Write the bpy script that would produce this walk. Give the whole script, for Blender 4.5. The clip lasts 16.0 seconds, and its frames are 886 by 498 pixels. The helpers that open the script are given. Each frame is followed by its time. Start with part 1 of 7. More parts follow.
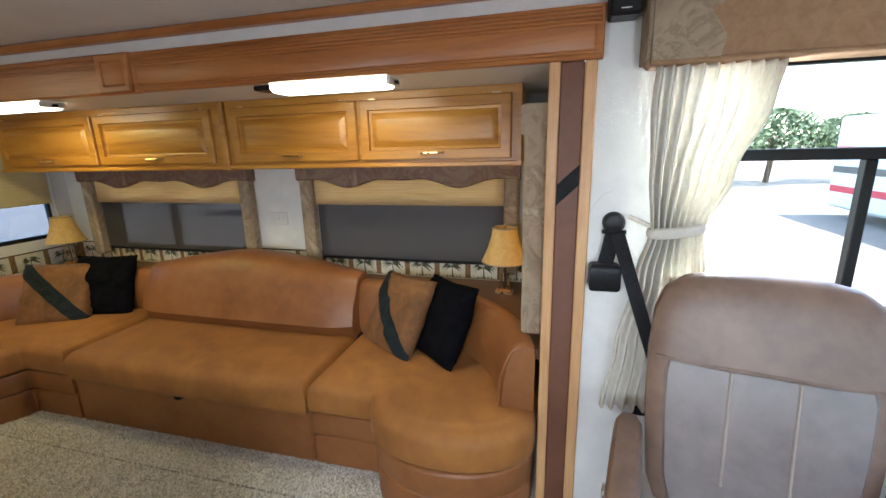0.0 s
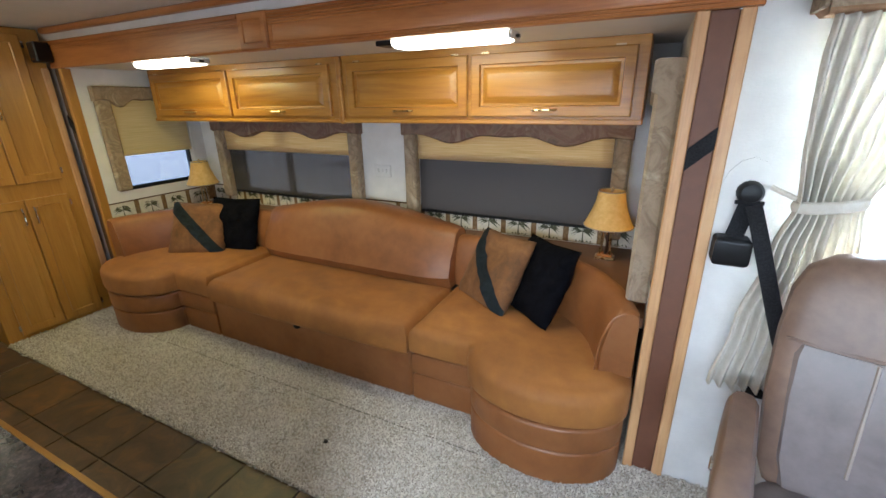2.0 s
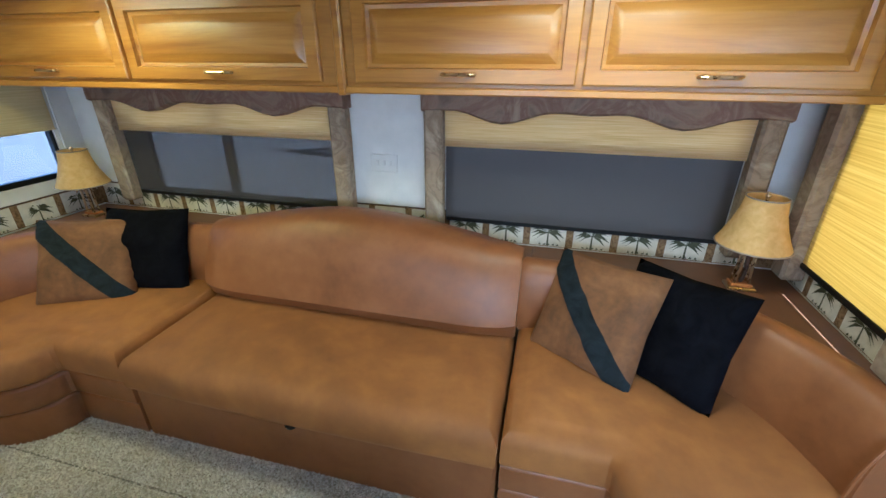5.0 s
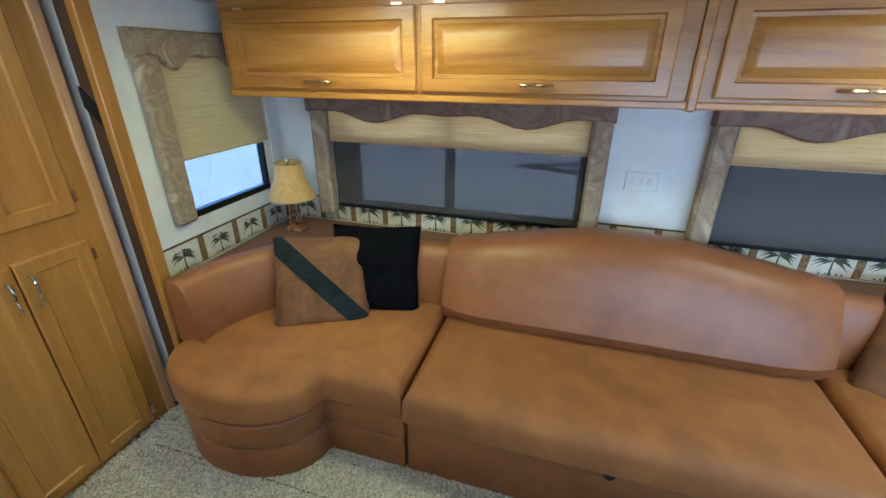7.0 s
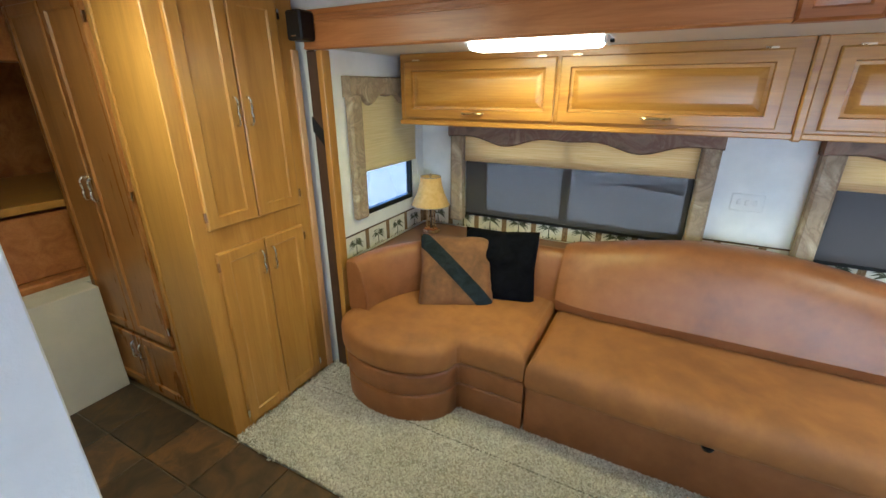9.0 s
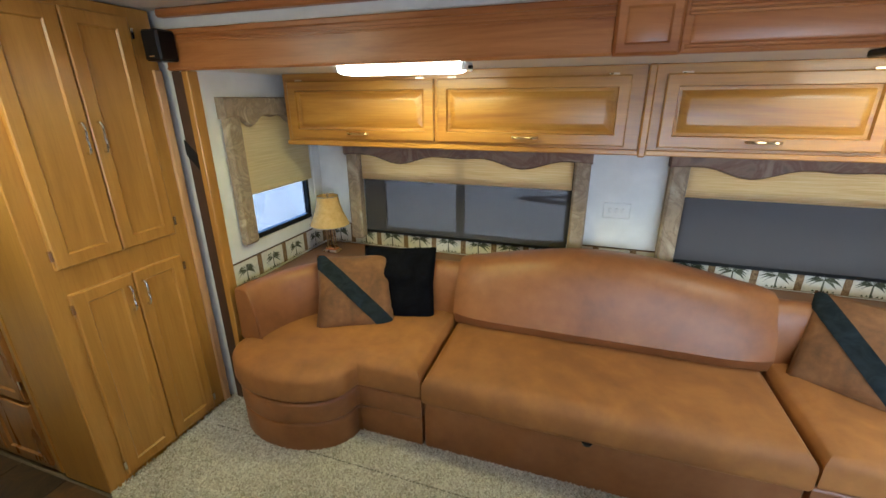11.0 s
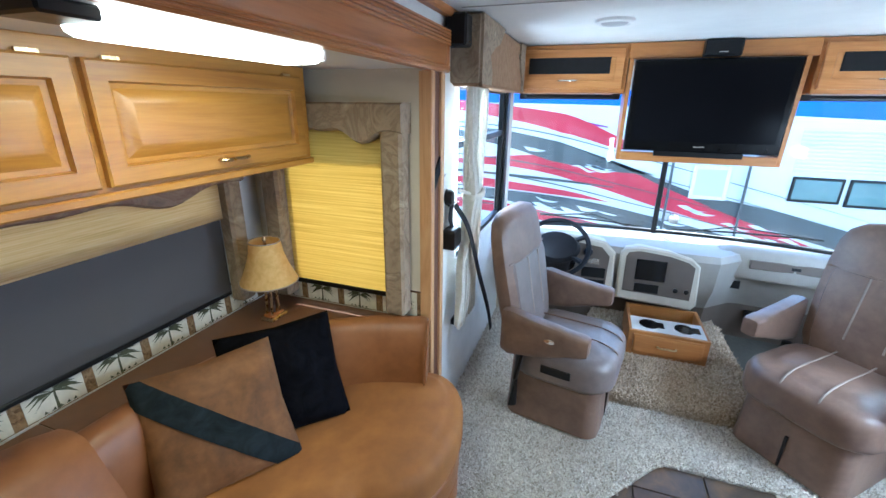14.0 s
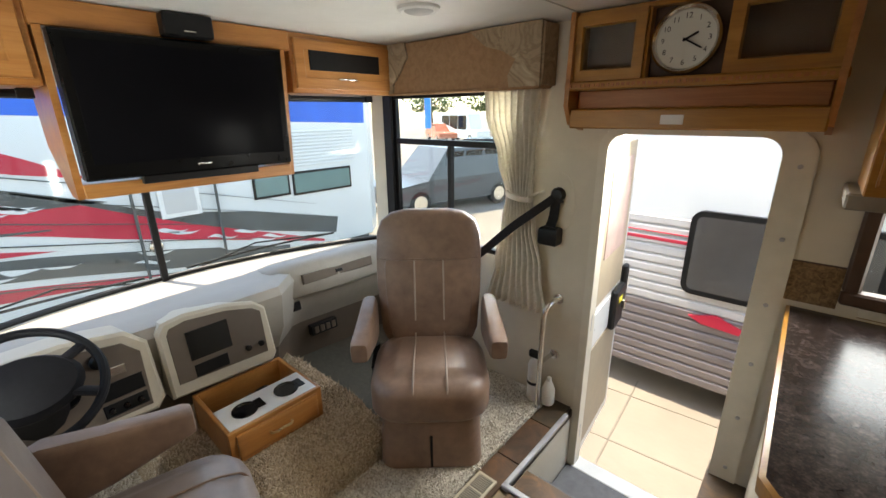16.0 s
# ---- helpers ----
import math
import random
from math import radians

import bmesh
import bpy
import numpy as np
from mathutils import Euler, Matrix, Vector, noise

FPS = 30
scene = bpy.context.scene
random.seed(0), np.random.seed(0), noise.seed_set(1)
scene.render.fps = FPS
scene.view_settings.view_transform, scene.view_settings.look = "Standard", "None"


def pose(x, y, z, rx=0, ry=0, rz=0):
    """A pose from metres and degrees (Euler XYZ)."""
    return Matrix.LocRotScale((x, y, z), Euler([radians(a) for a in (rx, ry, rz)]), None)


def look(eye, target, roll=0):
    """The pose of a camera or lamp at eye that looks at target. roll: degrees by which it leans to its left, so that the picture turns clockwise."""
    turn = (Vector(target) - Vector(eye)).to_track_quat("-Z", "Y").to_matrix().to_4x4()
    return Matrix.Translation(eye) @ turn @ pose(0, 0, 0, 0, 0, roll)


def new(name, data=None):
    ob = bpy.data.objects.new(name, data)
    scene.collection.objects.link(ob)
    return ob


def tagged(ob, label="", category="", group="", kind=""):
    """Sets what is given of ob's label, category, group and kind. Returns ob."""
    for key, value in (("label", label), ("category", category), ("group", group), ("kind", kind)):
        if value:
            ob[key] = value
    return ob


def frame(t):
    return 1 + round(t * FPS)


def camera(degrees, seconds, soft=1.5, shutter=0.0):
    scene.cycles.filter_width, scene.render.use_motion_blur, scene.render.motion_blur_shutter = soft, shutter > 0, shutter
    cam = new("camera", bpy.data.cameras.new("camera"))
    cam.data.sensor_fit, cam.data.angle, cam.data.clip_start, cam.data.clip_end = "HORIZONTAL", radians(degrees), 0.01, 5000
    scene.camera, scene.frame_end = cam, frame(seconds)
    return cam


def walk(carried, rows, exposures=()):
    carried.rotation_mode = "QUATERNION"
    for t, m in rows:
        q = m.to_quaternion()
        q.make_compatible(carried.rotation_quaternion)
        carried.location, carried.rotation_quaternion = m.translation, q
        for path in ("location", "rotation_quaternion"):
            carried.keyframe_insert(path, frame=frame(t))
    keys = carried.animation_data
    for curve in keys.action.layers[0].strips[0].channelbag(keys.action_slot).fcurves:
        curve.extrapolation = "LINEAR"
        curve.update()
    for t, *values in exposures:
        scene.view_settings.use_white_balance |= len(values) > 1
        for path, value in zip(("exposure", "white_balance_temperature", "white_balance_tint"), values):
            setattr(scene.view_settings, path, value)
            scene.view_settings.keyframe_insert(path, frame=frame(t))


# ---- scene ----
cam = camera(93.3, 16.0)
# seconds, stops, kelvin, tint
EXPOSURES = [(0, 3.15, 6000, 9), (3, 3.4, 5400, 8), (5.5, 3.52, 4700, 4), (7, 3.6, 4500, 2), (8, 3.75, 4500, 1), (10.5, 3.85, 5900, 8), (11, 3.6, 5200, 5), (11.5, 3.75, 4350, -2), (12.5, 3.45, 4350, -2),
             (13.5, 3.3, 4900, 3), (14, 3.3, 5000, 4), (14.5, 2.95, 5700, 7), (15, 2.7, 6100, 8), (15.5, 2.5, 6000, 8), (16, 2.5, 7400, 9)]
PATH = [
    (0, (1.113, 1.461, 1.506), (0.61, 3.338, 1.031), -1.5),
    (0.5, (1.228, 1.366, 1.528), (0.489, 3.144, 0.987), -1.2),
    (1, (1.225, 1.358, 1.537), (0.396, 3.069, 0.915), -1.1),
    (1.5, (1.16, 1.355, 1.53), (0.307, 3.042, 0.878), -0.9),
    (2, (1.012, 1.384, 1.525), (0.183, 3.078, 0.858), -0.9),
    (2.5, (0.865, 1.431, 1.522), (0.105, 3.152, 0.843), -1.0),
    (3, (0.77, 1.487, 1.514), (0.105, 3.241, 0.82), -0.8),
    (3.2, (0.716, 1.517, 1.503), (0.093, 3.287, 0.809), -0.7),
    (5.3, (-0.06, 2.033, 1.53), (-0.506, 3.793, 0.69), 0.1),
    (5.5, (-0.174, 2.037, 1.532), (-0.628, 3.793, 0.69), 0.2),
    (6, (-0.505, 1.95, 1.533), (-0.969, 3.708, 0.699), 0.3),
    (6.5, (-0.763, 1.926, 1.538), (-1.246, 3.681, 0.709), 0.3),
    (7, (-1.009, 1.875, 1.553), (-1.536, 3.622, 0.734), 0.2),
    (7.5, (-1.177, 1.655, 1.567), (-1.789, 3.379, 0.758), 0.1),
    (8, (-1.176, 1.501, 1.606), (-1.911, 3.184, 0.815), -0.1),
    (10.5, (-0.889, 1.34, 1.573), (-1.803, 3.01, 0.962), 0.6),
    (11, (-0.88, 1.468, 1.642), (-1.481, 3.253, 0.97), -0.3),
    (11.5, (-1.002, 1.576, 1.67), (-1.093, 3.444, 0.962), 0.0),
    (12, (-0.999, 1.641, 1.651), (-0.594, 3.478, 0.973), 0.5),
    (12.5, (-0.942, 1.8, 1.649), (-0.063, 3.463, 0.968), 0.8),
    (13, (-0.838, 1.988, 1.657), (0.425, 3.383, 0.979), 1.0),
    (13.5, (-0.703, 2.191, 1.619), (0.866, 3.249, 0.973), 0.8),
    (14, (-0.509, 2.38, 1.649), (1.274, 3.003, 0.992), 0.7),
    (14.5, (-0.226, 2.424, 1.64), (1.667, 2.495, 0.998), 0.4),
    (15, (0.002, 2.482, 1.636), (1.84, 2.011, 1.004), 0.3),
    (15.5, (0.218, 2.577, 1.635), (1.857, 1.616, 1.013), -0.2),
    (16, (0.41, 2.496, 1.618), (1.674, 1.076, 0.998), -0.7),
]
walk(cam, [(t, look(eye, target, roll)) for t, eye, target, roll in PATH], EXPOSURES)

# world, sun, exposure
SUN = Vector((0.85, 0.1, 1.75)).normalized()
world = bpy.data.worlds.new("sky")
scene.world = world
world.use_nodes = True
sky = world.node_tree.nodes.new("ShaderNodeTexSky")
sky.sky_type, sky.sun_disc = "NISHITA", False
sky.sun_elevation = math.asin(SUN.z)
sky.sun_rotation = math.atan2(SUN.x, SUN.y)
back = world.node_tree.nodes["Background"]
back.inputs[1].default_value = 0.15
world.node_tree.links.new(sky.outputs[0], back.inputs[0])
sun = new("sun", bpy.data.lights.new("sun", "SUN"))
sun.data.energy, sun.data.angle, sun.data.color = 2.2, radians(0.6), (1.0, 0.95, 0.87)
sun.matrix_world = look(SUN * 30, (0, 0, 0))

# two added lamps behind the cockpit side-window curtains, standing in for sky light
for x, y, ty in ((1.60, 3.035, 0.0), (1.70, 0.495, 4.0)):
    lamp = new("window_light", bpy.data.lights.new("window_light", "AREA"))
    lamp.data.shape, lamp.data.size, lamp.data.size_y = "RECTANGLE", 0.16, 0.78
    lamp.data.energy, lamp.data.color = 4.2, (0.86, 0.93, 1.0)
    lamp.matrix_world = look((x, y, 1.3), (x, ty, 1.3))
# area lamp added at the kitchen window to replace light from the sky
lamp = new("window_light", bpy.data.lights.new("window_light", "AREA"))
lamp.data.shape, lamp.data.size, lamp.data.size_y = "RECTANGLE", 0.92, 0.3
lamp.data.energy, lamp.data.color = 1.7, (0.95, 0.95, 1.0)
lamp.matrix_world = look((-0.26, 0.485, 1.15), (-0.26, 4.0, 1.2))
# added lamp outside over the open entry door, in place of sky light
lamp = new("doorway_fill", bpy.data.lights.new("doorway_fill", "AREA"))
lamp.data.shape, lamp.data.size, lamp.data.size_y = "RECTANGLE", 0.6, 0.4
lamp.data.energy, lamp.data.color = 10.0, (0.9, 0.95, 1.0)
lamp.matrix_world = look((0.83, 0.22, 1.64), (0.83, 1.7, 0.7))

# ---- materials ----
def shader(name, colour=(0.5, 0.5, 0.5), rough=0.6, metal=0.0, spec=0.5):
    m = bpy.data.materials.new(name)
    m.use_nodes = True
    b = m.node_tree.nodes["Principled BSDF"]
    b.inputs["Base Color"].default_value = (*colour, 1)
    b.inputs["Roughness"].default_value = rough
    b.inputs["Metallic"].default_value = metal
    b.inputs["Specular IOR Level"].default_value = spec
    return m, m.node_tree.nodes, m.node_tree.links, b


def coords(n, l, scale=(1, 1, 1), turn=(0, 0, 0)):
    tc, mp = n.new("ShaderNodeTexCoord"), n.new("ShaderNodeMapping")
    mp.inputs["Scale"].default_value = scale
    mp.inputs["Rotation"].default_value = turn
    l.new(tc.outputs["Object"], mp.inputs[0])
    return mp.outputs[0]


def tex(n, l, vec, scale, detail=4.0, distort=0.0, rough=0.6):
    t = n.new("ShaderNodeTexNoise")
    t.inputs["Scale"].default_value, t.inputs["Detail"].default_value = scale, detail
    t.inputs["Distortion"].default_value, t.inputs["Roughness"].default_value = distort, rough
    l.new(vec, t.inputs["Vector"])
    return t.outputs["Fac"]


def ramp(n, l, fac, stops):
    r = n.new("ShaderNodeValToRGB")
    e = r.color_ramp.elements
    while len(e) < len(stops):
        e.new(0.5)
    for k, (p, c) in zip(e, stops):
        k.position, k.color = p, (*c, 1)
    l.new(fac, r.inputs[0])
    return r.outputs[0]


def mixc(n, l, fac, a, b, kind="MIX"):
    m = n.new("ShaderNodeMix")
    m.data_type, m.blend_type = "RGBA", kind
    for sock, v in ((m.inputs["Factor"], fac), (m.inputs["A"], a), (m.inputs["B"], b)):
        if isinstance(v, (int, float)):
            sock.default_value = v
        elif isinstance(v, tuple):
            sock.default_value = (*v, 1)
        else:
            l.new(v, sock)
    return m.outputs["Result"]


def bump(n, l, b, height, strength=0.2, dist=0.01):
    u = n.new("ShaderNodeBump")
    u.inputs["Strength"].default_value, u.inputs["Distance"].default_value = strength, dist
    l.new(height, u.inputs["Height"])
    l.new(u.outputs[0], b.inputs["Normal"])


def rough_from(n, l, b, fac, lo, hi):
    m = n.new("ShaderNodeMapRange")
    m.inputs["To Min"].default_value, m.inputs["To Max"].default_value = lo, hi
    l.new(fac, m.inputs[0])
    l.new(m.outputs[0], b.inputs["Roughness"])


def plain(name, colour, rough=0.5, metal=0.0, vary=0.15, scale=12, relief=0.05):
    """A surface with soft stains and a fine grain."""
    m, n, l, b = shader(name, colour, rough, metal)
    v = coords(n, l)
    big, fine = tex(n, l, v, scale, 3), tex(n, l, v, scale * 14, 3)
    dark = tuple(c * (1 - vary) for c in colour)
    light = tuple(min(1, c * (1 + vary * 0.6)) for c in colour)
    col = ramp(n, l, big, [(0.3, dark), (0.7, light)])
    l.new(col, b.inputs["Base Color"])
    rough_from(n, l, b, big, max(0, rough - 0.08), min(1, rough + 0.08))
    bump(n, l, b, fine, relief, 0.004)
    return m


def wood(name, dark, mid, light, along="x", rough=0.32):
    """Oak: long cathedral grain and fine pores along one axis."""
    m, n, l, b = shader(name, mid, rough)
    s = {"x": (0.7, 6, 6), "y": (6, 0.7, 6), "z": (6, 6, 0.7)}[along]
    p = {"x": (4, 120, 120), "y": (120, 4, 120), "z": (120, 120, 4)}[along]
    info = n.new("ShaderNodeObjectInfo")
    add = n.new("ShaderNodeVectorMath")
    l.new(coords(n, l, s), add.inputs[0])
    sc = n.new("ShaderNodeVectorMath")
    sc.operation = "SCALE"
    l.new(info.outputs["Random"], sc.inputs["Scale"])
    sc.inputs[0].default_value = (7, 13, 5)
    l.new(sc.outputs[0], add.inputs[1])
    g = tex(n, l, add.outputs[0], 1.6, 6, 1.2, 0.65)
    pores = tex(n, l, coords(n, l, p), 1.0, 3)
    col = ramp(n, l, g, [(0.3, dark), (0.5, mid), (0.68, light)])
    pc = ramp(n, l, pores, [(0.36, (0.62, 0.55, 0.5)), (0.5, (1, 1, 1))])
    l.new(mixc(n, l, 0.22, col, pc, "MULTIPLY"), b.inputs["Base Color"])
    rough_from(n, l, b, g, rough - 0.06, rough + 0.12)
    bump(n, l, b, pores, 0.12, 0.002)
    b.inputs["Coat Weight"].default_value, b.inputs["Coat Roughness"].default_value = 0.12, 0.25
    return m


def hide(name, dark, mid, light, rough=0.5, sheen=0.0, nap=2.6):
    """Leather or microsuede: brushed patches, pores."""
    m, n, l, b = shader(name, mid, rough)
    v = coords(n, l)
    big = tex(n, l, v, nap, 4, 0.6)
    mid_s = tex(n, l, v, nap * 6, 4)
    col = ramp(n, l, mixc(n, l, 0.35, big, mid_s), [(0.34, dark), (0.5, mid), (0.66, light)])
    l.new(col, b.inputs["Base Color"])
    vor = n.new("ShaderNodeTexVoronoi")
    vor.inputs["Scale"].default_value = 420
    l.new(v, vor.inputs["Vector"])
    wrinkle = tex(n, l, v, 9, 3, 1.0)
    bump(n, l, b, mixc(n, l, 0.7, vor.outputs["Distance"], wrinkle), 0.12, 0.006)
    rough_from(n, l, b, mid_s, rough - 0.08, rough + 0.1)
    if sheen:
        b.inputs["Sheen Weight"].default_value = sheen
        b.inputs["Sheen Tint"].default_value = (0.9, 0.52, 0.28, 1)
    return m


def cloth(name, stops, scale=9, weave=700, rough=0.9, distort=1.5, relief=0.25):
    m, n, l, b = shader(name, stops[0][1], rough, 0, 0.2)
    v = coords(n, l)
    f = tex(n, l, v, scale, 5, distort)
    col = ramp(n, l, f, stops)
    w = n.new("ShaderNodeTexNoise")
    w.inputs["Scale"].default_value = weave
    l.new(v, w.inputs["Vector"])
    l.new(mixc(n, l, 0.25, col, w.outputs["Color"], "OVERLAY"), b.inputs["Base Color"])
    bump(n, l, b, w.outputs["Fac"], relief, 0.002)
    return m


def carpet_mat(name, a, b2, c):
    m, n, l, b = shader(name, b2, 0.95, 0, 0.1)
    v = coords(n, l)
    tuft = tex(n, l, v, 95, 4, 0.6, 0.75)
    big = tex(n, l, v, 2.2, 4)
    col = ramp(n, l, tuft, [(0.33, a), (0.5, b2), (0.66, c)])
    stain = ramp(n, l, big, [(0.35, (0.72, 0.7, 0.66)), (0.6, (1, 1, 1))])
    l.new(mixc(n, l, 0.7, col, stain, "MULTIPLY"), b.inputs["Base Color"])
    bump(n, l, b, tex(n, l, v, 62, 5), 1.0, 0.02)
    return m


def slate_mat():
    m, n, l, b = shader("slate", (0.1, 0.07, 0.05), 0.4)
    info = n.new("ShaderNodeObjectInfo")
    v = coords(n, l)
    f = tex(n, l, v, 7, 6, 1.0)
    base = ramp(n, l, info.outputs["Random"], [(0.0, (0.075, 0.04, 0.022)), (0.35, (0.05, 0.036, 0.022)), (0.7, (0.1, 0.055, 0.026)), (1.0, (0.055, 0.045, 0.036))])
    spots = ramp(n, l, f, [(0.35, (0.5, 0.5, 0.5)), (0.5, (1, 0.95, 0.85)), (0.68, (2.0, 1.6, 1.0))])
    l.new(mixc(n, l, 0.85, base, spots, "MULTIPLY"), b.inputs["Base Color"])
    rough_from(n, l, b, f, 0.28, 0.55)
    bump(n, l, b, f, 0.25, 0.008)
    return m


def granite_mat():
    m, n, l, b = shader("counter_laminate", (0.05, 0.04, 0.04), 0.3)
    v = coords(n, l)
    f, s = tex(n, l, v, 26, 6, 0.8), tex(n, l, v, 140, 4)
    col = ramp(n, l, f, [(0.36, (0.02, 0.014, 0.012)), (0.52, (0.034, 0.025, 0.022)), (0.7, (0.062, 0.048, 0.043))])
    sp = ramp(n, l, s, [(0.45, (0.7, 0.7, 0.7)), (0.62, (1.6, 1.5, 1.45))])
    l.new(mixc(n, l, 0.8, col, sp, "MULTIPLY"), b.inputs["Base Color"])
    rough_from(n, l, b, f, 0.16, 0.26)
    b.inputs["Specular IOR Level"].default_value = 0.25
    return m


def bamboo_mat(name, a, b2, c, through_light=0.5, scale=(3, 3, 160), relief=0.3):
    """Woven shade with horizontal slubs; daylight shines through it."""
    m, n, l, b = shader(name, b2, 0.85, 0, 0.2)
    v = coords(n, l, scale)
    f = tex(n, l, v, 1.3, 4, 0.4)
    col = ramp(n, l, f, [(0.35, a), (0.5, b2), (0.66, c)])
    l.new(col, b.inputs["Base Color"])
    bump(n, l, b, f, relief, 0.003)
    if through_light:
        tr = n.new("ShaderNodeBsdfTranslucent")
        l.new(col, tr.inputs[0])
        mx = n.new("ShaderNodeMixShader")
        mx.inputs[0].default_value = through_light
        l.new(b.outputs[0], mx.inputs[1])
        l.new(tr.outputs[0], mx.inputs[2])
        l.new(mx.outputs[0], n["Material Output"].inputs[0])
    return m


def glass_mat(name, colour=(0.9, 0.95, 0.95), mixv=0.12, rough=0.02):
    m, n, l, b = shader(name, colour, rough)
    t, g, mx = n.new("ShaderNodeBsdfTransparent"), n.new("ShaderNodeBsdfGlossy"), n.new("ShaderNodeMixShader")
    t.inputs[0].default_value = (*colour, 1)
    g.inputs["Roughness"].default_value = rough
    lw, pw = n.new("ShaderNodeLayerWeight"), n.new("ShaderNodeMath")
    pw.operation = "MULTIPLY_ADD"
    pw.inputs[1].default_value, pw.inputs[2].default_value = mixv, 0.02
    lw.inputs[0].default_value = 0.3
    l.new(lw.outputs["Facing"], pw.inputs[0])
    l.new(pw.outputs[0], mx.inputs[0])
    l.new(t.outputs[0], mx.inputs[1])
    l.new(g.outputs[0], mx.inputs[2])
    l.new(mx.outputs[0], n["Material Output"].inputs[0])
    return m


def glow(name, colour, strength):
    m, n, l, b = shader(name, (0.9, 0.9, 0.85), 0.5)
    b.inputs["Emission Color"].default_value = (*colour, 1)
    b.inputs["Emission Strength"].default_value = strength
    return m


OAK = wood("golden_oak", (0.27, 0.105, 0.014), (0.385, 0.175, 0.022), (0.465, 0.23, 0.038), "x")
OAK_Z = wood("golden_oak_upright", (0.36, 0.168, 0.027), (0.43, 0.208, 0.035), (0.49, 0.25, 0.047), "z", 0.34)
OAK_RED_Z = wood("red_oak_upright", (0.25, 0.095, 0.02), (0.33, 0.14, 0.03), (0.4, 0.185, 0.045), "z", 0.26)
OAK_RED = wood("red_oak", (0.28, 0.088, 0.02), (0.41, 0.15, 0.036), (0.5, 0.205, 0.058), "x")
OAK_Y = wood("golden_oak_cross", (0.3, 0.115, 0.026), (0.42, 0.175, 0.045), (0.5, 0.24, 0.075), "y")
OAK_PALE = wood("pale_oak", (0.48, 0.25, 0.1), (0.6, 0.34, 0.15), (0.68, 0.42, 0.2), "z", 0.45)
# oak brown darkened to hold the shade inside the cabinet
OAK_SHADED = plain("shaded_cabinet_inside", (0.15, 0.065, 0.025), 0.5)
SUEDE = hide("caramel_suede", (0.2, 0.076, 0.014), (0.29, 0.112, 0.021), (0.4, 0.162, 0.031), 0.7, 0.15, 1.7)
VINYL = hide("caramel_vinyl", (0.19, 0.07, 0.021), (0.255, 0.097, 0.029), (0.305, 0.122, 0.039), 0.42, 0.0)
TAUPE = hide("taupe_leather", (0.14, 0.085, 0.06), (0.19, 0.12, 0.085), (0.24, 0.155, 0.11), 0.4, 0.0, 4)
# taupe leather with the grey of window light painted into its colour
TAUPE_SKYLIT = hide("skylit_taupe_leather", (0.15, 0.12, 0.108), (0.195, 0.157, 0.142), (0.235, 0.192, 0.175), 0.38, 0.0, 4)
STITCH = plain("seam_welt", (0.34, 0.275, 0.225), 0.5)
TAN_CLOTH = hide("tan_pillow_suede", (0.09, 0.038, 0.011), (0.165, 0.07, 0.021), (0.235, 0.107, 0.036), 0.8, 0.15, 5)
BLACK_CLOTH = cloth("black_plush", [(0.3, (0.0022, 0.0022, 0.0032)), (0.7, (0.007, 0.007, 0.0095))], 14, 500)
BLACK_CLOTH.node_tree.nodes["Principled BSDF"].inputs["Specular IOR Level"].default_value = 0.04
SLATE_CLOTH = cloth("charcoal_plush", [(0.3, (0.007, 0.01, 0.0125)), (0.7, (0.02, 0.027, 0.031))], 14, 500)
WALLPAPER = plain("white_wallpaper", (0.74, 0.73, 0.7), 0.6, 0, 0.07, 9, 0.3)
WALL_CREAM = plain("cream_wall", (0.62, 0.56, 0.45), 0.6, 0, 0.06, 7, 0.2)
CEIL = plain("ceiling_vinyl", (0.75, 0.74, 0.7), 0.55, 0, 0.05, 5, 0.15)
BROWN_PANEL = plain("brown_panel", (0.16, 0.065, 0.035), 0.55, 0, 0.12, 20, 0.15)
DARK_PANEL = plain("dark_brown_panel", (0.065, 0.032, 0.018), 0.5, 0, 0.2, 20, 0.15)
BLACK = plain("black_plastic", (0.006, 0.006, 0.0065), 0.38, 0, 0.3, 30)
BLACK.node_tree.nodes["Principled BSDF"].inputs["Specular IOR Level"].default_value = 0.3
BLACK_GLOSS = plain("gloss_black", (0.006, 0.006, 0.007), 0.12, 0, 0.2, 30, 0.0)
WEBBING = cloth("belt_webbing", [(0.4, (0.008, 0.008, 0.01)), (0.6, (0.018, 0.018, 0.02))], 200, 900, 0.7, 0)
CHROME = plain("brushed_chrome", (0.72, 0.7, 0.66), 0.22, 1.0, 0.05, 40, 0.02)
BRASS = plain("antique_brass", (0.55, 0.42, 0.25), 0.28, 1.0, 0.1, 40, 0.02)
DASH = plain("dash_vinyl", (0.31, 0.285, 0.25), 0.5, 0, 0.06, 14, 0.15)
DASH_TRIM = plain("dash_cream", (0.5, 0.45, 0.36), 0.5, 0, 0.06, 14, 0.15)
SOFT_BLACK = plain("soft_black_vinyl", (0.01, 0.01, 0.012), 0.55, 0, 0.2, 60, 0.1)
SOFT_BLACK.node_tree.nodes["Principled BSDF"].inputs["Specular IOR Level"].default_value = 0.15
DASH_DARK = plain("dash_taupe", (0.12, 0.094, 0.074), 0.5, 0, 0.08, 14, 0.15)
SHADE = bamboo_mat("lamp_shade_cloth", (0.74, 0.49, 0.17), (0.8, 0.55, 0.21), (0.84, 0.6, 0.26), 0.35, (30, 30, 30), 0.08)
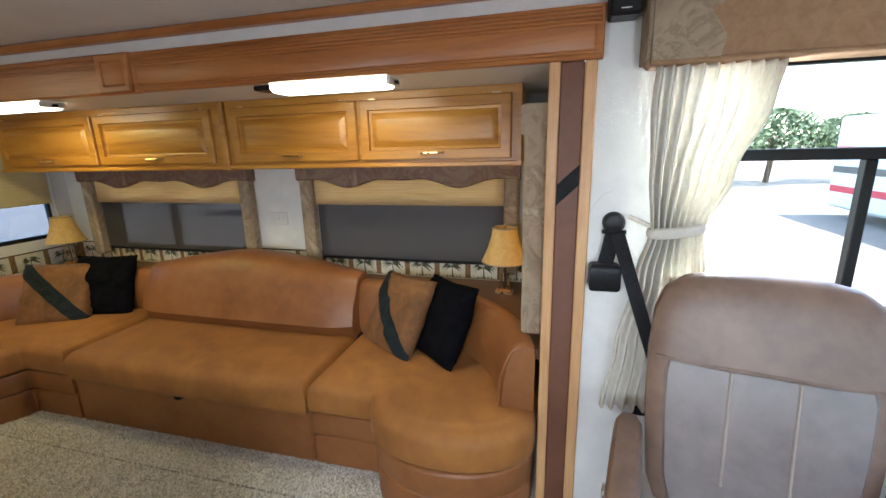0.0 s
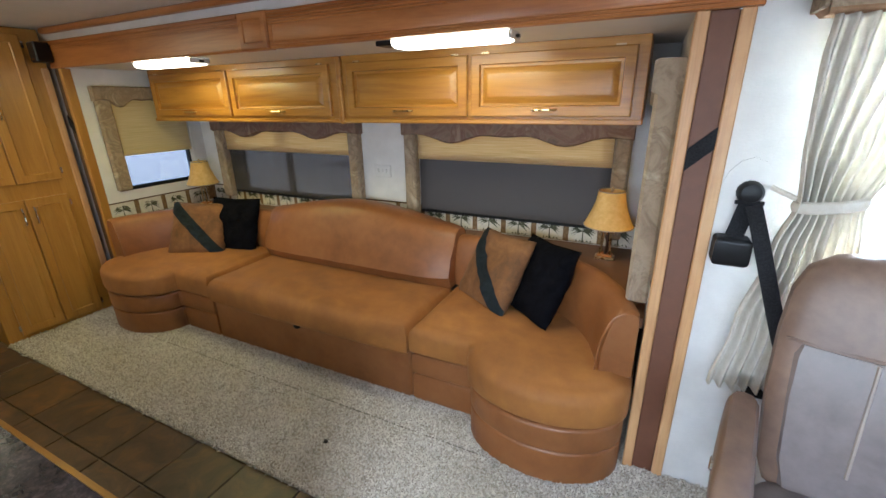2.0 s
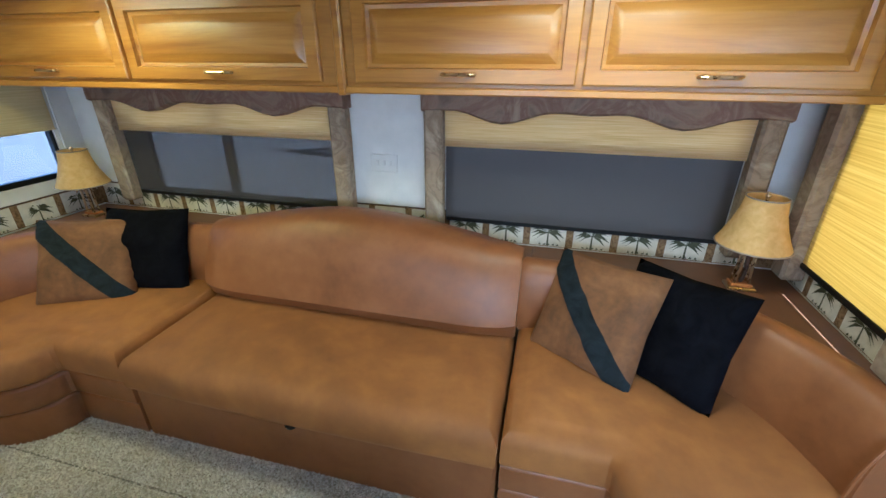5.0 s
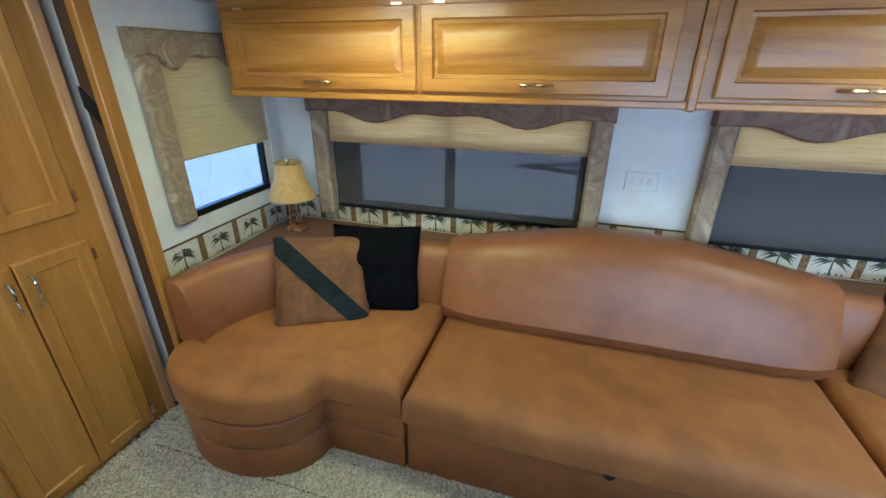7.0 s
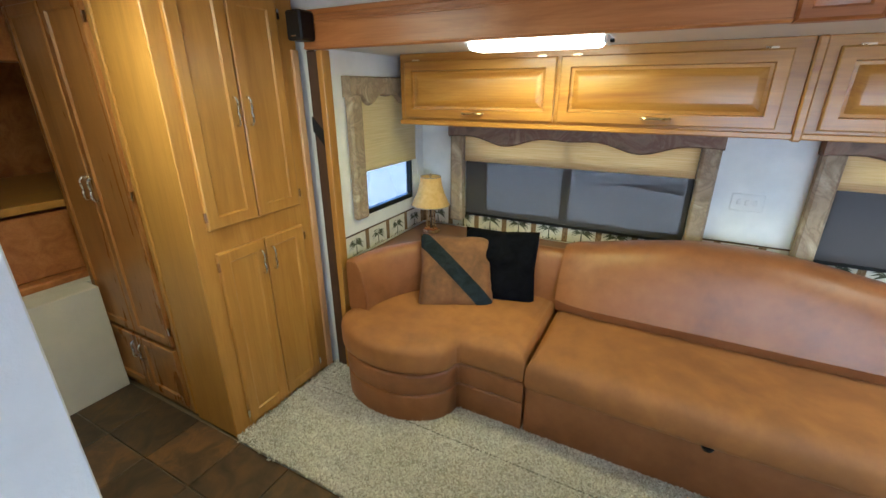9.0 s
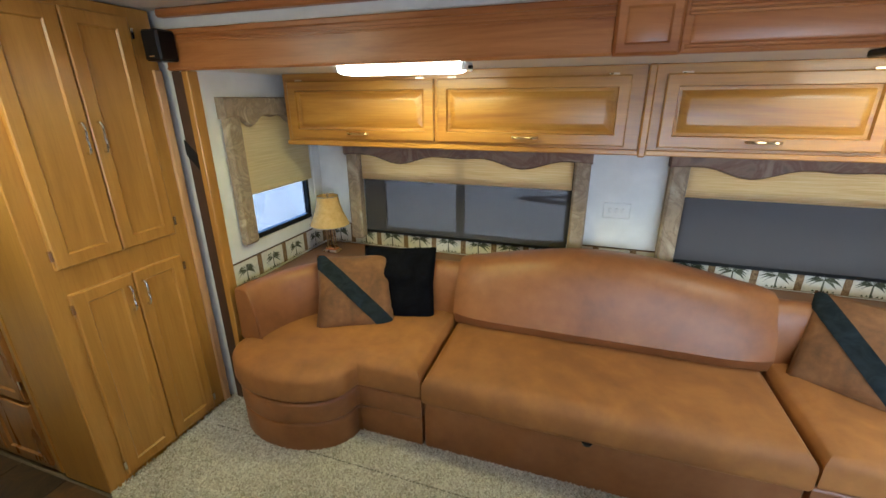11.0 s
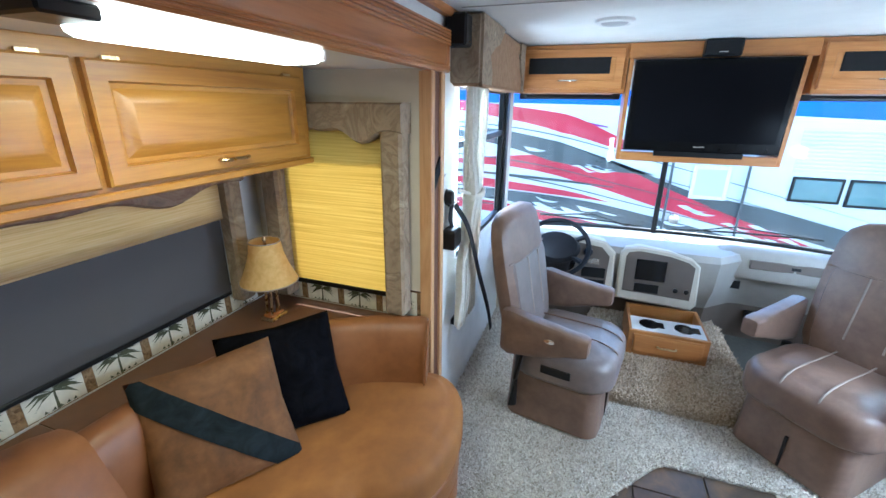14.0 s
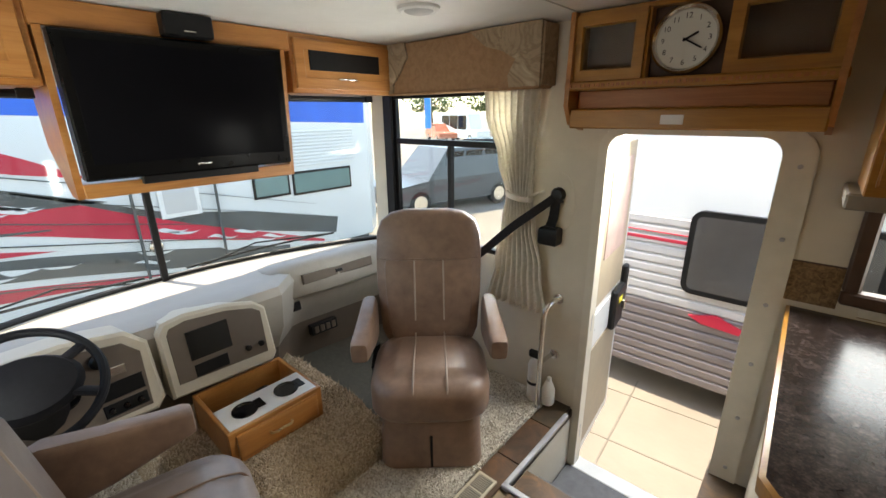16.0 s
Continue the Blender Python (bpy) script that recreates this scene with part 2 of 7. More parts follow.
BLIND = bamboo_mat("bamboo_blind", (0.66, 0.46, 0.21), (0.77, 0.57, 0.3), (0.83, 0.65, 0.4), 0.55)
BLIND_REED = bamboo_mat("golden_reed_blind", (0.58, 0.42, 0.13), (0.7, 0.53, 0.185), (0.8, 0.64, 0.27), 0.6, (0.9, 0.9, 110), 0.3)
BLIND_PALE = bamboo_mat("pleated_blind", (0.64, 0.5, 0.27), (0.7, 0.56, 0.31), (0.76, 0.62, 0.37), 0.4)
FEATHER = cloth("feather_print_fabric", [(0.3, (0.22, 0.16, 0.105)), (0.46, (0.37, 0.285, 0.195)), (0.54, (0.26, 0.195, 0.13)), (0.7, (0.5, 0.41, 0.29))], 7, 900, 0.85, 1.3, 0.08)
VALANCE_TAN = cloth("tan_chenille", [(0.35, (0.28, 0.165, 0.09)), (0.6, (0.34, 0.21, 0.12))], 30, 700, 0.9, 0.5, 0.2)
VALANCE_RED = cloth("rust_print_fabric", [(0.3, (0.15, 0.11, 0.085)), (0.45, (0.27, 0.19, 0.14)), (0.55, (0.2, 0.118, 0.087)), (0.7, (0.35, 0.27, 0.2))], 6, 900, 0.85, 1.3, 0.08)
CURTAIN = bamboo_mat("ivory_curtain", (0.7, 0.66, 0.57), (0.75, 0.71, 0.63), (0.79, 0.76, 0.68), 0.22, (30, 30, 30), 0.08)
CARPET = carpet_mat("beige_carpet", (0.3, 0.265, 0.21), (0.57, 0.525, 0.445), (0.76, 0.715, 0.63))
# the beige carpet again, with warm sunlight put into its tan
CARPET_SUNLIT = carpet_mat("sunlit_shag", (0.3, 0.22, 0.145), (0.6, 0.48, 0.345), (0.8, 0.69, 0.54))
SLATE = slate_mat()
GROUT = plain("grout", (0.2, 0.15, 0.095), 0.85, 0, 0.15, 30, 0.3)
GRANITE = granite_mat()
STEEL = plain("step_metal", (0.45, 0.45, 0.46), 0.4, 0.8)
WHITE_PAINT = plain("white_enamel", (0.72, 0.71, 0.68), 0.3, 0, 0.05, 10, 0.02)
DOOR_TAN = plain("door_panel_tan", (0.4, 0.32, 0.22), 0.55, 0, 0.08, 12, 0.1)
GLASS = glass_mat("clear_glass", (0.93, 0.96, 0.95), 0.1)
TINT_BLUE = glass_mat("blue_tinted_glass", (0.5, 0.55, 0.62), 0.2)
TINT = glass_mat("tinted_glass", (0.72, 0.75, 0.78), 0.2)
LENS = glow("tube_lens", (1.0, 0.94, 0.74), 1.0)
PALM_GREEN = plain("palm_green", (0.075, 0.078, 0.04), 0.8, 0, 0.4, 40)
TILE_WHITE = plain("border_ivory", (0.66, 0.62, 0.52), 0.7, 0, 0.12, 30)
TILE_BROWN = cloth("border_bamboo", [(0.35, (0.1, 0.055, 0.025)), (0.6, (0.28, 0.18, 0.09))], 60, 500, 0.8, 1)
CONCRETE = plain("concrete", (0.21, 0.175, 0.135), 0.85, 0, 0.15, 1.2, 0.3)
RV_WHITE = plain("gelcoat_white", (0.64, 0.66, 0.65), 0.25, 0, 0.04, 1, 0.0)
RV_RED = plain("gelcoat_red", (0.5, 0.02, 0.05), 0.3, 0, 0.15, 1, 0.0)
RV_GREY = plain("gelcoat_charcoal", (0.07, 0.08, 0.08), 0.3, 0, 0.2, 3, 0.0)
RV_BLUE = plain("awning_blue", (0.02, 0.12, 0.55), 0.6, 0, 0.2, 2, 0.05)
SIDING = plain("siding_grey", (0.5, 0.49, 0.47), 0.5, 0, 0.05, 2, 0.05)
SIDING_DARK = plain("siding_taupe", (0.2, 0.17, 0.16), 0.5, 0, 0.08, 2, 0.05)
LEAF = plain("leaves", (0.05, 0.085, 0.02), 0.7, 0, 0.4, 5)
BARK = plain("bark", (0.12, 0.08, 0.05), 0.9)


# ---- mesh helpers ----
def thing(name, at, label, category, group="", kind=""):
    ob = new(name)
    ob.location = at
    ob.empty_display_size = 0.1
    return tagged(ob, label, category, group, kind)


def root_of(ob):
    while ob.parent:
        ob = ob.parent
    return ob


def link(name, bm, material, smooth):
    bmesh.ops.recalc_face_normals(bm, faces=bm.faces)
    me = bpy.data.meshes.new(name)
    bm.to_mesh(me)
    bm.free()
    me.materials.append(material)
    if smooth:
        me.polygons.foreach_set("use_smooth", [True] * len(me.polygons))
        if smooth != 1:
            me.set_sharp_from_angle(angle=radians(smooth))
    return new(name, me)


def part(name, bm, material, parent, label="", smooth=35):
    """Link a bmesh, built in world places, as one mesh under a thing or a part."""
    bmesh.ops.translate(bm, verts=bm.verts, vec=-root_of(parent).location)
    ob = link(name, bm, material, smooth)
    ob.parent = parent
    return tagged(ob, label)


def solid(name, bm, material, label="", category="", kind="", smooth=35, group=""):
    """A thing or a piece of the setting that is one mesh, its origin at its base."""
    vs = [v.co for v in bm.verts]
    c = Vector((sum(v.x for v in vs) / len(vs), sum(v.y for v in vs) / len(vs), min(v.z for v in vs)))
    if kind != "structure":
        bmesh.ops.translate(bm, verts=bm.verts, vec=-c)
    ob = link(name, bm, material, smooth)
    if kind != "structure":
        ob.location = c
    return tagged(ob, label, category, group, kind)


def B():
    return bmesh.new()


def box(bm, x0, x1, y0, y1, z0, z1, c=0.0):
    """A box with chamfered edges."""
    if c <= 0:
        v = [bm.verts.new((x, y, z)) for x in (x0, x1) for y in (y0, y1) for z in (z0, z1)]
        for f in ((0, 1, 3, 2), (4, 6, 7, 5), (0, 4, 5, 1), (2, 3, 7, 6), (0, 2, 6, 4), (1, 5, 7, 3)):
            bm.faces.new([v[i] for i in f])
        return bm
    lim = ((x0, x1), (y0, y1), (z0, z1))
    v = {}
    for s in ((a, b, d) for a in (0, 1) for b in (0, 1) for d in (0, 1)):
        for ax in range(3):
            p = [lim[i][s[i]] + (0 if i == ax else (c if s[i] == 0 else -c)) for i in range(3)]
            v[(*s, ax)] = bm.verts.new(p)
    for ax in range(3):
        i, j = [k for k in range(3) if k != ax]
        for sd in (0, 1):
            q = []
            for a, b in ((0, 0), (1, 0), (1, 1), (0, 1)):
                s = [0, 0, 0]
                s[ax], s[i], s[j] = sd, a, b
                q.append(v[(*s, ax)])
            bm.faces.new(q)
        for a in (0, 1):
            for b in (0, 1):
                s0, s1 = [0, 0, 0], [0, 0, 0]
                s0[i] = s1[i] = a
                s0[j] = s1[j] = b
                s1[ax] = 1
                bm.faces.new([v[(*s0, i)], v[(*s1, i)], v[(*s1, j)], v[(*s0, j)]])
    for s in ((a, b, d) for a in (0, 1) for b in (0, 1) for d in (0, 1)):
        bm.faces.new([v[(*s, ax)] for ax in range(3)])
    return bm


def prism(bm, pts, a, b, axis="z"):
    """Extrude a flat outline from a to b along an axis; pts are the other two axes in order."""
    def put(p, h):
        return {"z": (p[0], p[1], h), "y": (p[0], h, p[1]), "x": (h, p[0], p[1])}[axis]
    lo, hi = [bm.verts.new(put(p, a)) for p in pts], [bm.verts.new(put(p, b)) for p in pts]
    bm.faces.new(lo)
    bm.faces.new(hi[::-1])
    for i in range(len(pts)):
        j = (i + 1) % len(pts)
        bm.faces.new([lo[i], lo[j], hi[j], hi[i]])
    return bm


def skin(bm, rings, close=True, cap=True):
    """Join rings of points into a surface."""
    vs = [[bm.verts.new(p) for p in r] for r in rings]
    n = len(vs[0])
    for a, b in zip(vs, vs[1:]):
        for i in range(n if close else n - 1):
            j = (i + 1) % n
            bm.faces.new([a[i], a[j], b[j], b[i]])
    if cap:
        bm.faces.new(vs[0][::-1])
        bm.faces.new(vs[-1])
    return bm


def lathe(bm, at, profile, seg=24, m=None):
    rings = []
    for r, z in profile:
        ring = [Vector((r * math.cos(2 * math.pi * k / seg), r * math.sin(2 * math.pi * k / seg), z)) for k in range(seg)]
        rings.append([(m @ p if m else p) + Vector(at) for p in ring])
    return skin(bm, rings)


def tube(bm, pts, r, seg=10, flat=1.0):
    """A round (or flattened) bar along points."""
    pts = [Vector(p) for p in pts]
    rings = []
    up = Vector((0, 0, 1))
    for i, p in enumerate(pts):
        t = (pts[min(i + 1, len(pts) - 1)] - pts[max(i - 1, 0)]).normalized()
        side = t.cross(up)
        if side.length < 0.05:
            side = t.cross(Vector((0, 1, 0)))
        side.normalize()
        top = side.cross(t)
        rings.append([p + side * r * math.cos(2 * math.pi * k / seg) + top * r * flat * math.sin(2 * math.pi * k / seg) for k in range(seg)])
    return skin(bm, rings)


def spline(pts, n=8):
    """Catmull-Rom points through pts."""
    P = [Vector(p) for p in pts]
    P = [2 * P[0] - P[1], *P, 2 * P[-1] - P[-2]]
    out = []
    for i in range(1, len(P) - 2):
        for k in range(n):
            t = k / n
            a, b, c, d = P[i - 1], P[i], P[i + 1], P[i + 2]
            out.append(0.5 * (2 * b + (c - a) * t + (2 * a - 5 * b + 4 * c - d) * t * t + (3 * b - a - 3 * c + d) * t ** 3))
    out.append(P[-2])
    return out


def inset(pts, d):
    """Move a counter-clockwise closed outline inwards by d."""
    n, out = len(pts), []
    for i in range(n):
        a, b, c = Vector(pts[i - 1]), Vector(pts[i]), Vector(pts[(i + 1) % n])
        e, f = (b - a), (c - b)
        e = e.normalized() if e.length > 1e-6 else f.normalized()
        f = f.normalized() if f.length > 1e-6 else e
        na, nb = Vector((-e.y, e.x)), Vector((-f.y, f.x))
        k = na + nb
        k = k / max(0.5, k.length_squared / 2) if k.length > 1e-6 else na
        out.append(b + k * d)
    return out


def puff(bm, outline, z0, z1, r=0.05, rb=0.02, crown=0.0, spread=0.03):
    """An upholstered slab: an outline with rounded top and bottom edges and a slightly domed top."""
    rings = []
    steps = []
    for k in range(4):
        a = math.pi / 2 * k / 3
        steps.append((rb * (1 - math.sin(a)), z0 + rb * (1 - math.cos(a))))
    for k in range(7):
        a = math.pi / 2 * k / 6
        steps.append((r * (1 - math.cos(a)), z1 - r + r * math.sin(a)))
    for k in range(1, 4):
        steps.append((r + spread * k, z1 + crown * k / 3))
    for d, z in steps:
        rings.append([(p[0], p[1], z) for p in inset(outline, d)])
    return skin(bm, rings)


def rect_steps(bm, m, w, h, steps):
    """Nested rectangles (inset, height) on a plane given by matrix m: a raised-panel board."""
    rings = []
    for d, z in steps:
        rings.append([m @ Vector(p) for p in ((d, d, z), (w - d, d, z), (w - d, h - d, z), (d, h - d, z))])
    return skin(bm, rings)


PANEL = [(0, 0), (0, 0.016), (0.005, 0.02), (0.046, 0.021), (0.05, 0.007), (0.062, 0.004), (0.09, 0.02), (0.096, 0.021)]
FACE_SOUTH = Matrix(((1, 0, 0), (0, 0, -1), (0, 1, 0))).to_4x4()
FACE_EAST = Matrix(((0, 0, 1), (1, 0, 0), (0, 1, 0))).to_4x4()
FACE_WEST = Matrix(((0, 0, -1), (-1, 0, 0), (0, 1, 0))).to_4x4()
FACE_NORTH = Matrix(((-1, 0, 0), (0, 0, 1), (0, 1, 0))).to_4x4()


def handle(parent, m, length, material, upright=False):
    """A bow handle: two feet and an arched grip."""
    a = length / 2
    pts = [(-a, 0), (-a, 0.014), (-a * 0.6, 0.024), (0, 0.02), (a * 0.6, 0.024), (a, 0.014), (a, 0)]
    path = [m @ Vector((0, p, d) if upright else (p, 0, d)) for p, d in pts]
    bm = tube(B(), spline(path, 4), 0.0055, 8)
    return part("handle", bm, material, parent, "bowed brushed metal handle")


def hinge(parent, m, material):
    bm = B()
    skin(bm, [[m @ Vector(p) for p in ((-0.02, -0.006, d), (0.02, -0.006, d), (0.02, 0.006, d), (-0.02, 0.006, d))] for d in (0.0, 0.008)])
    return part("hinge", bm, material, parent)


# ---- the shell ----
YD, YP, ZC = 3.01, 0.52, 2.01          # driver wall, passenger wall, ceiling
SX0, SX1, SYB, SZ = -2.57, 1.085, 3.90, 1.775   # slide-out: ends, back wall, its ceiling
T = 0.05


def slab(name, material, label, boxes, category="wall", c=0.0):
    bm = B()
    for b in boxes:
        box(bm, *b, c)
    return solid(name, bm, material, label, category, "structure")


def wall_with_holes(axis, at, thick, a0, a1, z0, z1, holes):
    """Boxes of a wall with rectangular openings (a0, a1, z0, z1), which do not overlap along a."""
    out, cur = [], a0
    def put(p, q, r, s):
        if q - p > 1e-4 and s - r > 1e-4:
            out.append((p, q, at, at + thick, r, s) if axis == "y" else (at, at + thick, p, q, r, s))
    for h0, h1, k0, k1 in sorted(holes):
        put(cur, h0, z0, z1)
        put(h0, h1, z0, k0)
        put(h0, h1, k1, z1)
        cur = h1
    put(cur, a1, z0, z1)
    return out


# floor base under carpet and tile, with the stair well cut out
slab("floor", GROUT, "grouted subfloor of the coach", [(-6.2, 0.45, YP - 0.05, 3.95, -0.06, -0.012), (0.45, 1.19, 1.2, 3.95, -0.06, -0.012),
     (1.19, 3.6, YP - 0.05, 3.95, -0.06, -0.012)], "floor")
slab("ceiling", CEIL, "off-white vinyl ceiling with a seam", [(-6.2, 2.55, YP - 0.05, YD + 0.05, ZC, ZC + 0.05), (2.55, 3.6, YP - 0.05, YD + 0.05, ZC, ZC + 0.05)], "ceiling")
slab("trim_ceiling_seam", plain("seam_strip", (0.45, 0.43, 0.4), 0.5), "thin ceiling seam strip", [(1.28, 1.286, YP, 2.94, ZC - 0.003, ZC + 0.002)], "trim")
# driver wall
DWIN = (1.5, 2.62, 0.86, 1.74)
slab("wall_driver", WALLPAPER, "white textured wallpaper wall beside the driver seat", wall_with_holes("y", YD, T, 1.236, 2.68, -0.01, ZC, [DWIN]))
slab("wall_above_slide", WALLPAPER, "white strip of wall above the slide-out", [(-2.68, 1.236, YD, YD + T, 1.79, ZC)])
slab("wall_driver_rear", WALLPAPER, "plain wall behind the tall cabinets", [(-6.2, -2.62, YD + 0.01, YD + T, -0.01, ZC)])
# passenger wall
DOOR = (0.50, 1.155, -0.38, 1.53)
PWIN = (1.62, 2.62, 0.80, 1.73)
KWIN = (-0.75, 0.23, 0.98, 1.32)
slab("wall_passenger", WALL_CREAM, "cream vinyl wall with entry door and windows", wall_with_holes("y", YP - T, T, -6.2, 2.68, -0.9, ZC, [DOOR, PWIN, KWIN]))
slab("wall_rear", WALL_CREAM, "cream wall at the end of the corridor", [(-6.25, -6.2, YP, YD, -0.01, ZC)])
# slide-out box
W1, W2 = (-2.24, -0.93, 0.80, 1.40), (-0.38, 0.84, 0.80, 1.40)
LWIN, RWIN = (3.22, 3.76, 0.91, 1.56), (3.18, 3.70, 0.80, 1.56)
slab("wall_slide_back", WALLPAPER, "white wallpaper back wall of the slide-out", wall_with_holes("y", SYB, T, SX0 - T, SX1 + T, -0.01, SZ + 0.04, [W1, W2]))
slab("wall_slide_left", WALLPAPER, "white end wall of the slide-out", wall_with_holes("x", SX0 - T, T, 3.0, SYB, -0.01, SZ, [LWIN]))
slab("wall_slide_right", WALL_CREAM, "beige end wall of the slide-out", wall_with_holes("x", SX1, T, 3.03, SYB, -0.01, SZ, [RWIN]))
slab("ceiling_slide", CEIL, "white slide-out ceiling", [(SX0 - T, SX1 + T, 3.0, SYB, SZ, SZ + 0.04)], "ceiling")

# slide-out fascia: long oak header in two lengths with a block between, and upright strips
bm = B()
box(bm, -2.66, -0.835, 2.978, 3.012, 1.768, 1.928, 0.004)
box(bm, -2.66, -0.835, 2.966, 2.978, 1.905, 1.928, 0.004)
for z in (1.772, 1.874, 1.886):
    box(bm, -2.66, -0.835, 2.974, 2.979, z, z + 0.008, 0.002)
head = solid("trim_header", bm, OAK_RED, "long red-oak header over the slide-out", "trim", "structure")
bm = B()
rect_steps(bm, Matrix.Translation((-0.65, 2.978, 1.768)) @ FACE_SOUTH, 1.9, 0.158, [(0, -0.034), (0, 0), (0.004, 0.004), (0.02, 0.004), (0.026, 0.0), (0.034, 0.004)])
for z in (1.866, 1.878, 1.89, 1.902, 1.914):
    box(bm, -0.64, 1.24, 2.966, 2.9745, z, z + 0.009, 0.002)
for z in (1.774, 1.784):
    box(bm, -0.64, 1.24, 2.968, 2.9745, z, z + 0.007, 0.002)
solid("trim_header_front", bm, OAK_RED, "long red-oak header over the slide-out", "trim", "structure")
bm = B()
rect_steps(bm, Matrix.Translation((-0.835, 2.978, 1.766)) @ FACE_SOUTH, 0.185, 0.163, [(0, -0.034), (0, 0.004), (0.008, 0.014), (0.03, 0.014), (0.036, 0.008), (0.05, 0.012)])
solid("trim_header_block", bm, OAK_RED, "carved red-oak joint block of the header", "trim", "structure")
slab("trim_crown", OAK_RED, "narrow red-oak crown strip at the ceiling", [(-2.66, 1.40, 2.965, 3.009, 1.975, 2.008)], "trim", 0.008)
for name, x0, x1, y0, m, lab in (("trim_post_inner", 1.083, 1.12, 2.988, OAK_PALE, "pale oak strip at the slide-out edge"), ("trim_post_panel", 1.12, 1.197, 2.999, BROWN_PANEL, "brown vinyl filler panel of the slide-out"),
                         ("trim_post_outer", 1.197, 1.236, 2.988, OAK_PALE, "pale oak strip at the slide-out edge"), ("trim_left_inner", -2.602, -2.566, 2.988, OAK_Z, "oak strip at the slide-out edge"),
                         ("trim_left_panel", -2.672, -2.602, 2.999, DARK_PANEL, "dark brown filler panel of the slide-out")):
    slab(name, m, lab, [(x0, x1, y0, 3.045, 0.0, 1.768)], "trim", 0.004)
bm = prism(B(), [(1.121, 1.292), (1.197, 1.366), (1.197, 1.436), (1.121, 1.364)], 2.992, 2.9995, "y")
solid("seal_strap", bm, WEBBING, "black slide-out retaining strap on the brown panel", "strap")
bm = prism(B(), [(-2.671, 1.47), (-2.603, 1.40), (-2.603, 1.33), (-2.671, 1.40)], 2.992, 2.9995, "y")
solid("seal_strap", bm, WEBBING, "black slide-out retaining strap on the dark panel", "strap")

# carpet
bm = B()
prism(bm, [(-2.7, 2.30), (0.86, 2.30), (1.29, 1.93), (1.335, 1.87), (1.34, 0.53), (3.3, 0.53), (3.3, 3.0), (1.09, 3.0), (1.09, 3.88), (-2.62, 3.88), (-2.62, 3.0), (-2.7, 3.0)], -0.011, 0.012)
solid("carpet", bm, CARPET, "beige cut-pile carpet over the floor", "carpet", "structure")
bm = B()
tube(bm, [(-2.6, 2.78, 0.0125), (0.5, 2.775, 0.0125)], 0.004, 6, 0.3)
solid("trim_carpet_seam", bm, plain("carpet_seam", (0.2, 0.18, 0.15), 0.95), "seam line across the carpet", "trim", "structure")
bm = lathe(B(), (-0.19, 2.544, 0.0124), [(0.016, 0), (0.014, 0.002), (0.004, 0.001)], 12)
solid("carpet_grommet", bm, BLACK, "small black hole in the beige carpet", "grommet")

def tuft_mat(name, dark, mid, light):
    m, n, l, b = shader(name, mid, 0.95, 0, 0.1)
    geo = n.new("ShaderNodeNewGeometry")
    big = tex(n, l, coords(n, l), 2.4, 4)
    clump = tex(n, l, coords(n, l), 16, 3)
    col = ramp(n, l, mixc(n, l, 0.4, geo.outputs["Random Per Island"], clump), [(0.12, dark), (0.45, mid), (0.85, light)])
    stain = ramp(n, l, big, [(0.35, (0.78, 0.76, 0.72)), (0.62, (1, 1, 1))])
    l.new(mixc(n, l, 0.7, col, stain, "MULTIPLY"), b.inputs["Base Color"])
    b.inputs["Sheen Weight"].default_value = 0.2
    return m


def tufts(name, x0, x1, y0, y1, step, inside, height, tall, material, label, seed):
    """Cut pile: one leaning three-sided tuft on each jittered grid place that inside(x, y) accepts."""
    rng = np.random.default_rng(seed)
    gx, gy = np.meshgrid(np.arange(x0, x1, step), np.arange(y0, y1, step))
    x = (gx + rng.uniform(-0.45, 0.45, gx.shape) * step).ravel()
    y = (gy + rng.uniform(-0.45, 0.45, gy.shape) * step).ravel()
    keep = inside(x + rng.uniform(-0.012, 0.012, x.shape), y + rng.uniform(-0.012, 0.012, x.shape))
    x, y = x[keep], y[keep]
    z = height(x, y)
    n = len(x)
    turn, r = rng.uniform(0, 6.28, n), step * rng.uniform(0.6, 0.95, n)
    co = np.empty((n, 4, 3))
    for k in range(3):
        co[:, k, 0], co[:, k, 1], co[:, k, 2] = x + r * np.cos(turn + 2.094 * k), y + r * np.sin(turn + 2.094 * k), z
    h = tall * rng.uniform(0.55, 1.1, n)
    co[:, 3, 0], co[:, 3, 1], co[:, 3, 2] = x + rng.normal(0, 0.6, n) * h, y + rng.normal(0, 0.6, n) * h, z + h
    base = np.arange(n)[:, None] * 4
    faces = np.concatenate([base + np.array(t) for t in ((0, 1, 3), (1, 2, 3), (2, 0, 3))])
    me = bpy.data.meshes.new(name)
    me.from_pydata(co.reshape(-1, 3).tolist(), [], faces.tolist())
    me.materials.append(material)
    return tagged(new(name, me), label, "carpet", "", "stuff")


def on_carpet(x, y):
    edge = np.where(y > 1.93, 0.86 + (2.3 - y) * 1.162, np.where(y > 1.87, 1.29 + (1.93 - y) * 0.75, 1.335))
    strip = (x < 1.1) & (x > -2.71) & (y < 3.02) & ~((np.abs(y - 2.777) < 0.004) & (x < 0.5)) & ((x + 0.19) ** 2 + (y - 2.544) ** 2 > 0.0003)
    hump = (x > 1.74) & (y > 1.365) & (y < 2.28) | (x > 1.95) & (y < 1.37)
    return np.where(y > 2.295, strip | (x > 1.09) & (y < 3.0) & ~hump, (x > edge) & (y > 0.55) & ~hump)


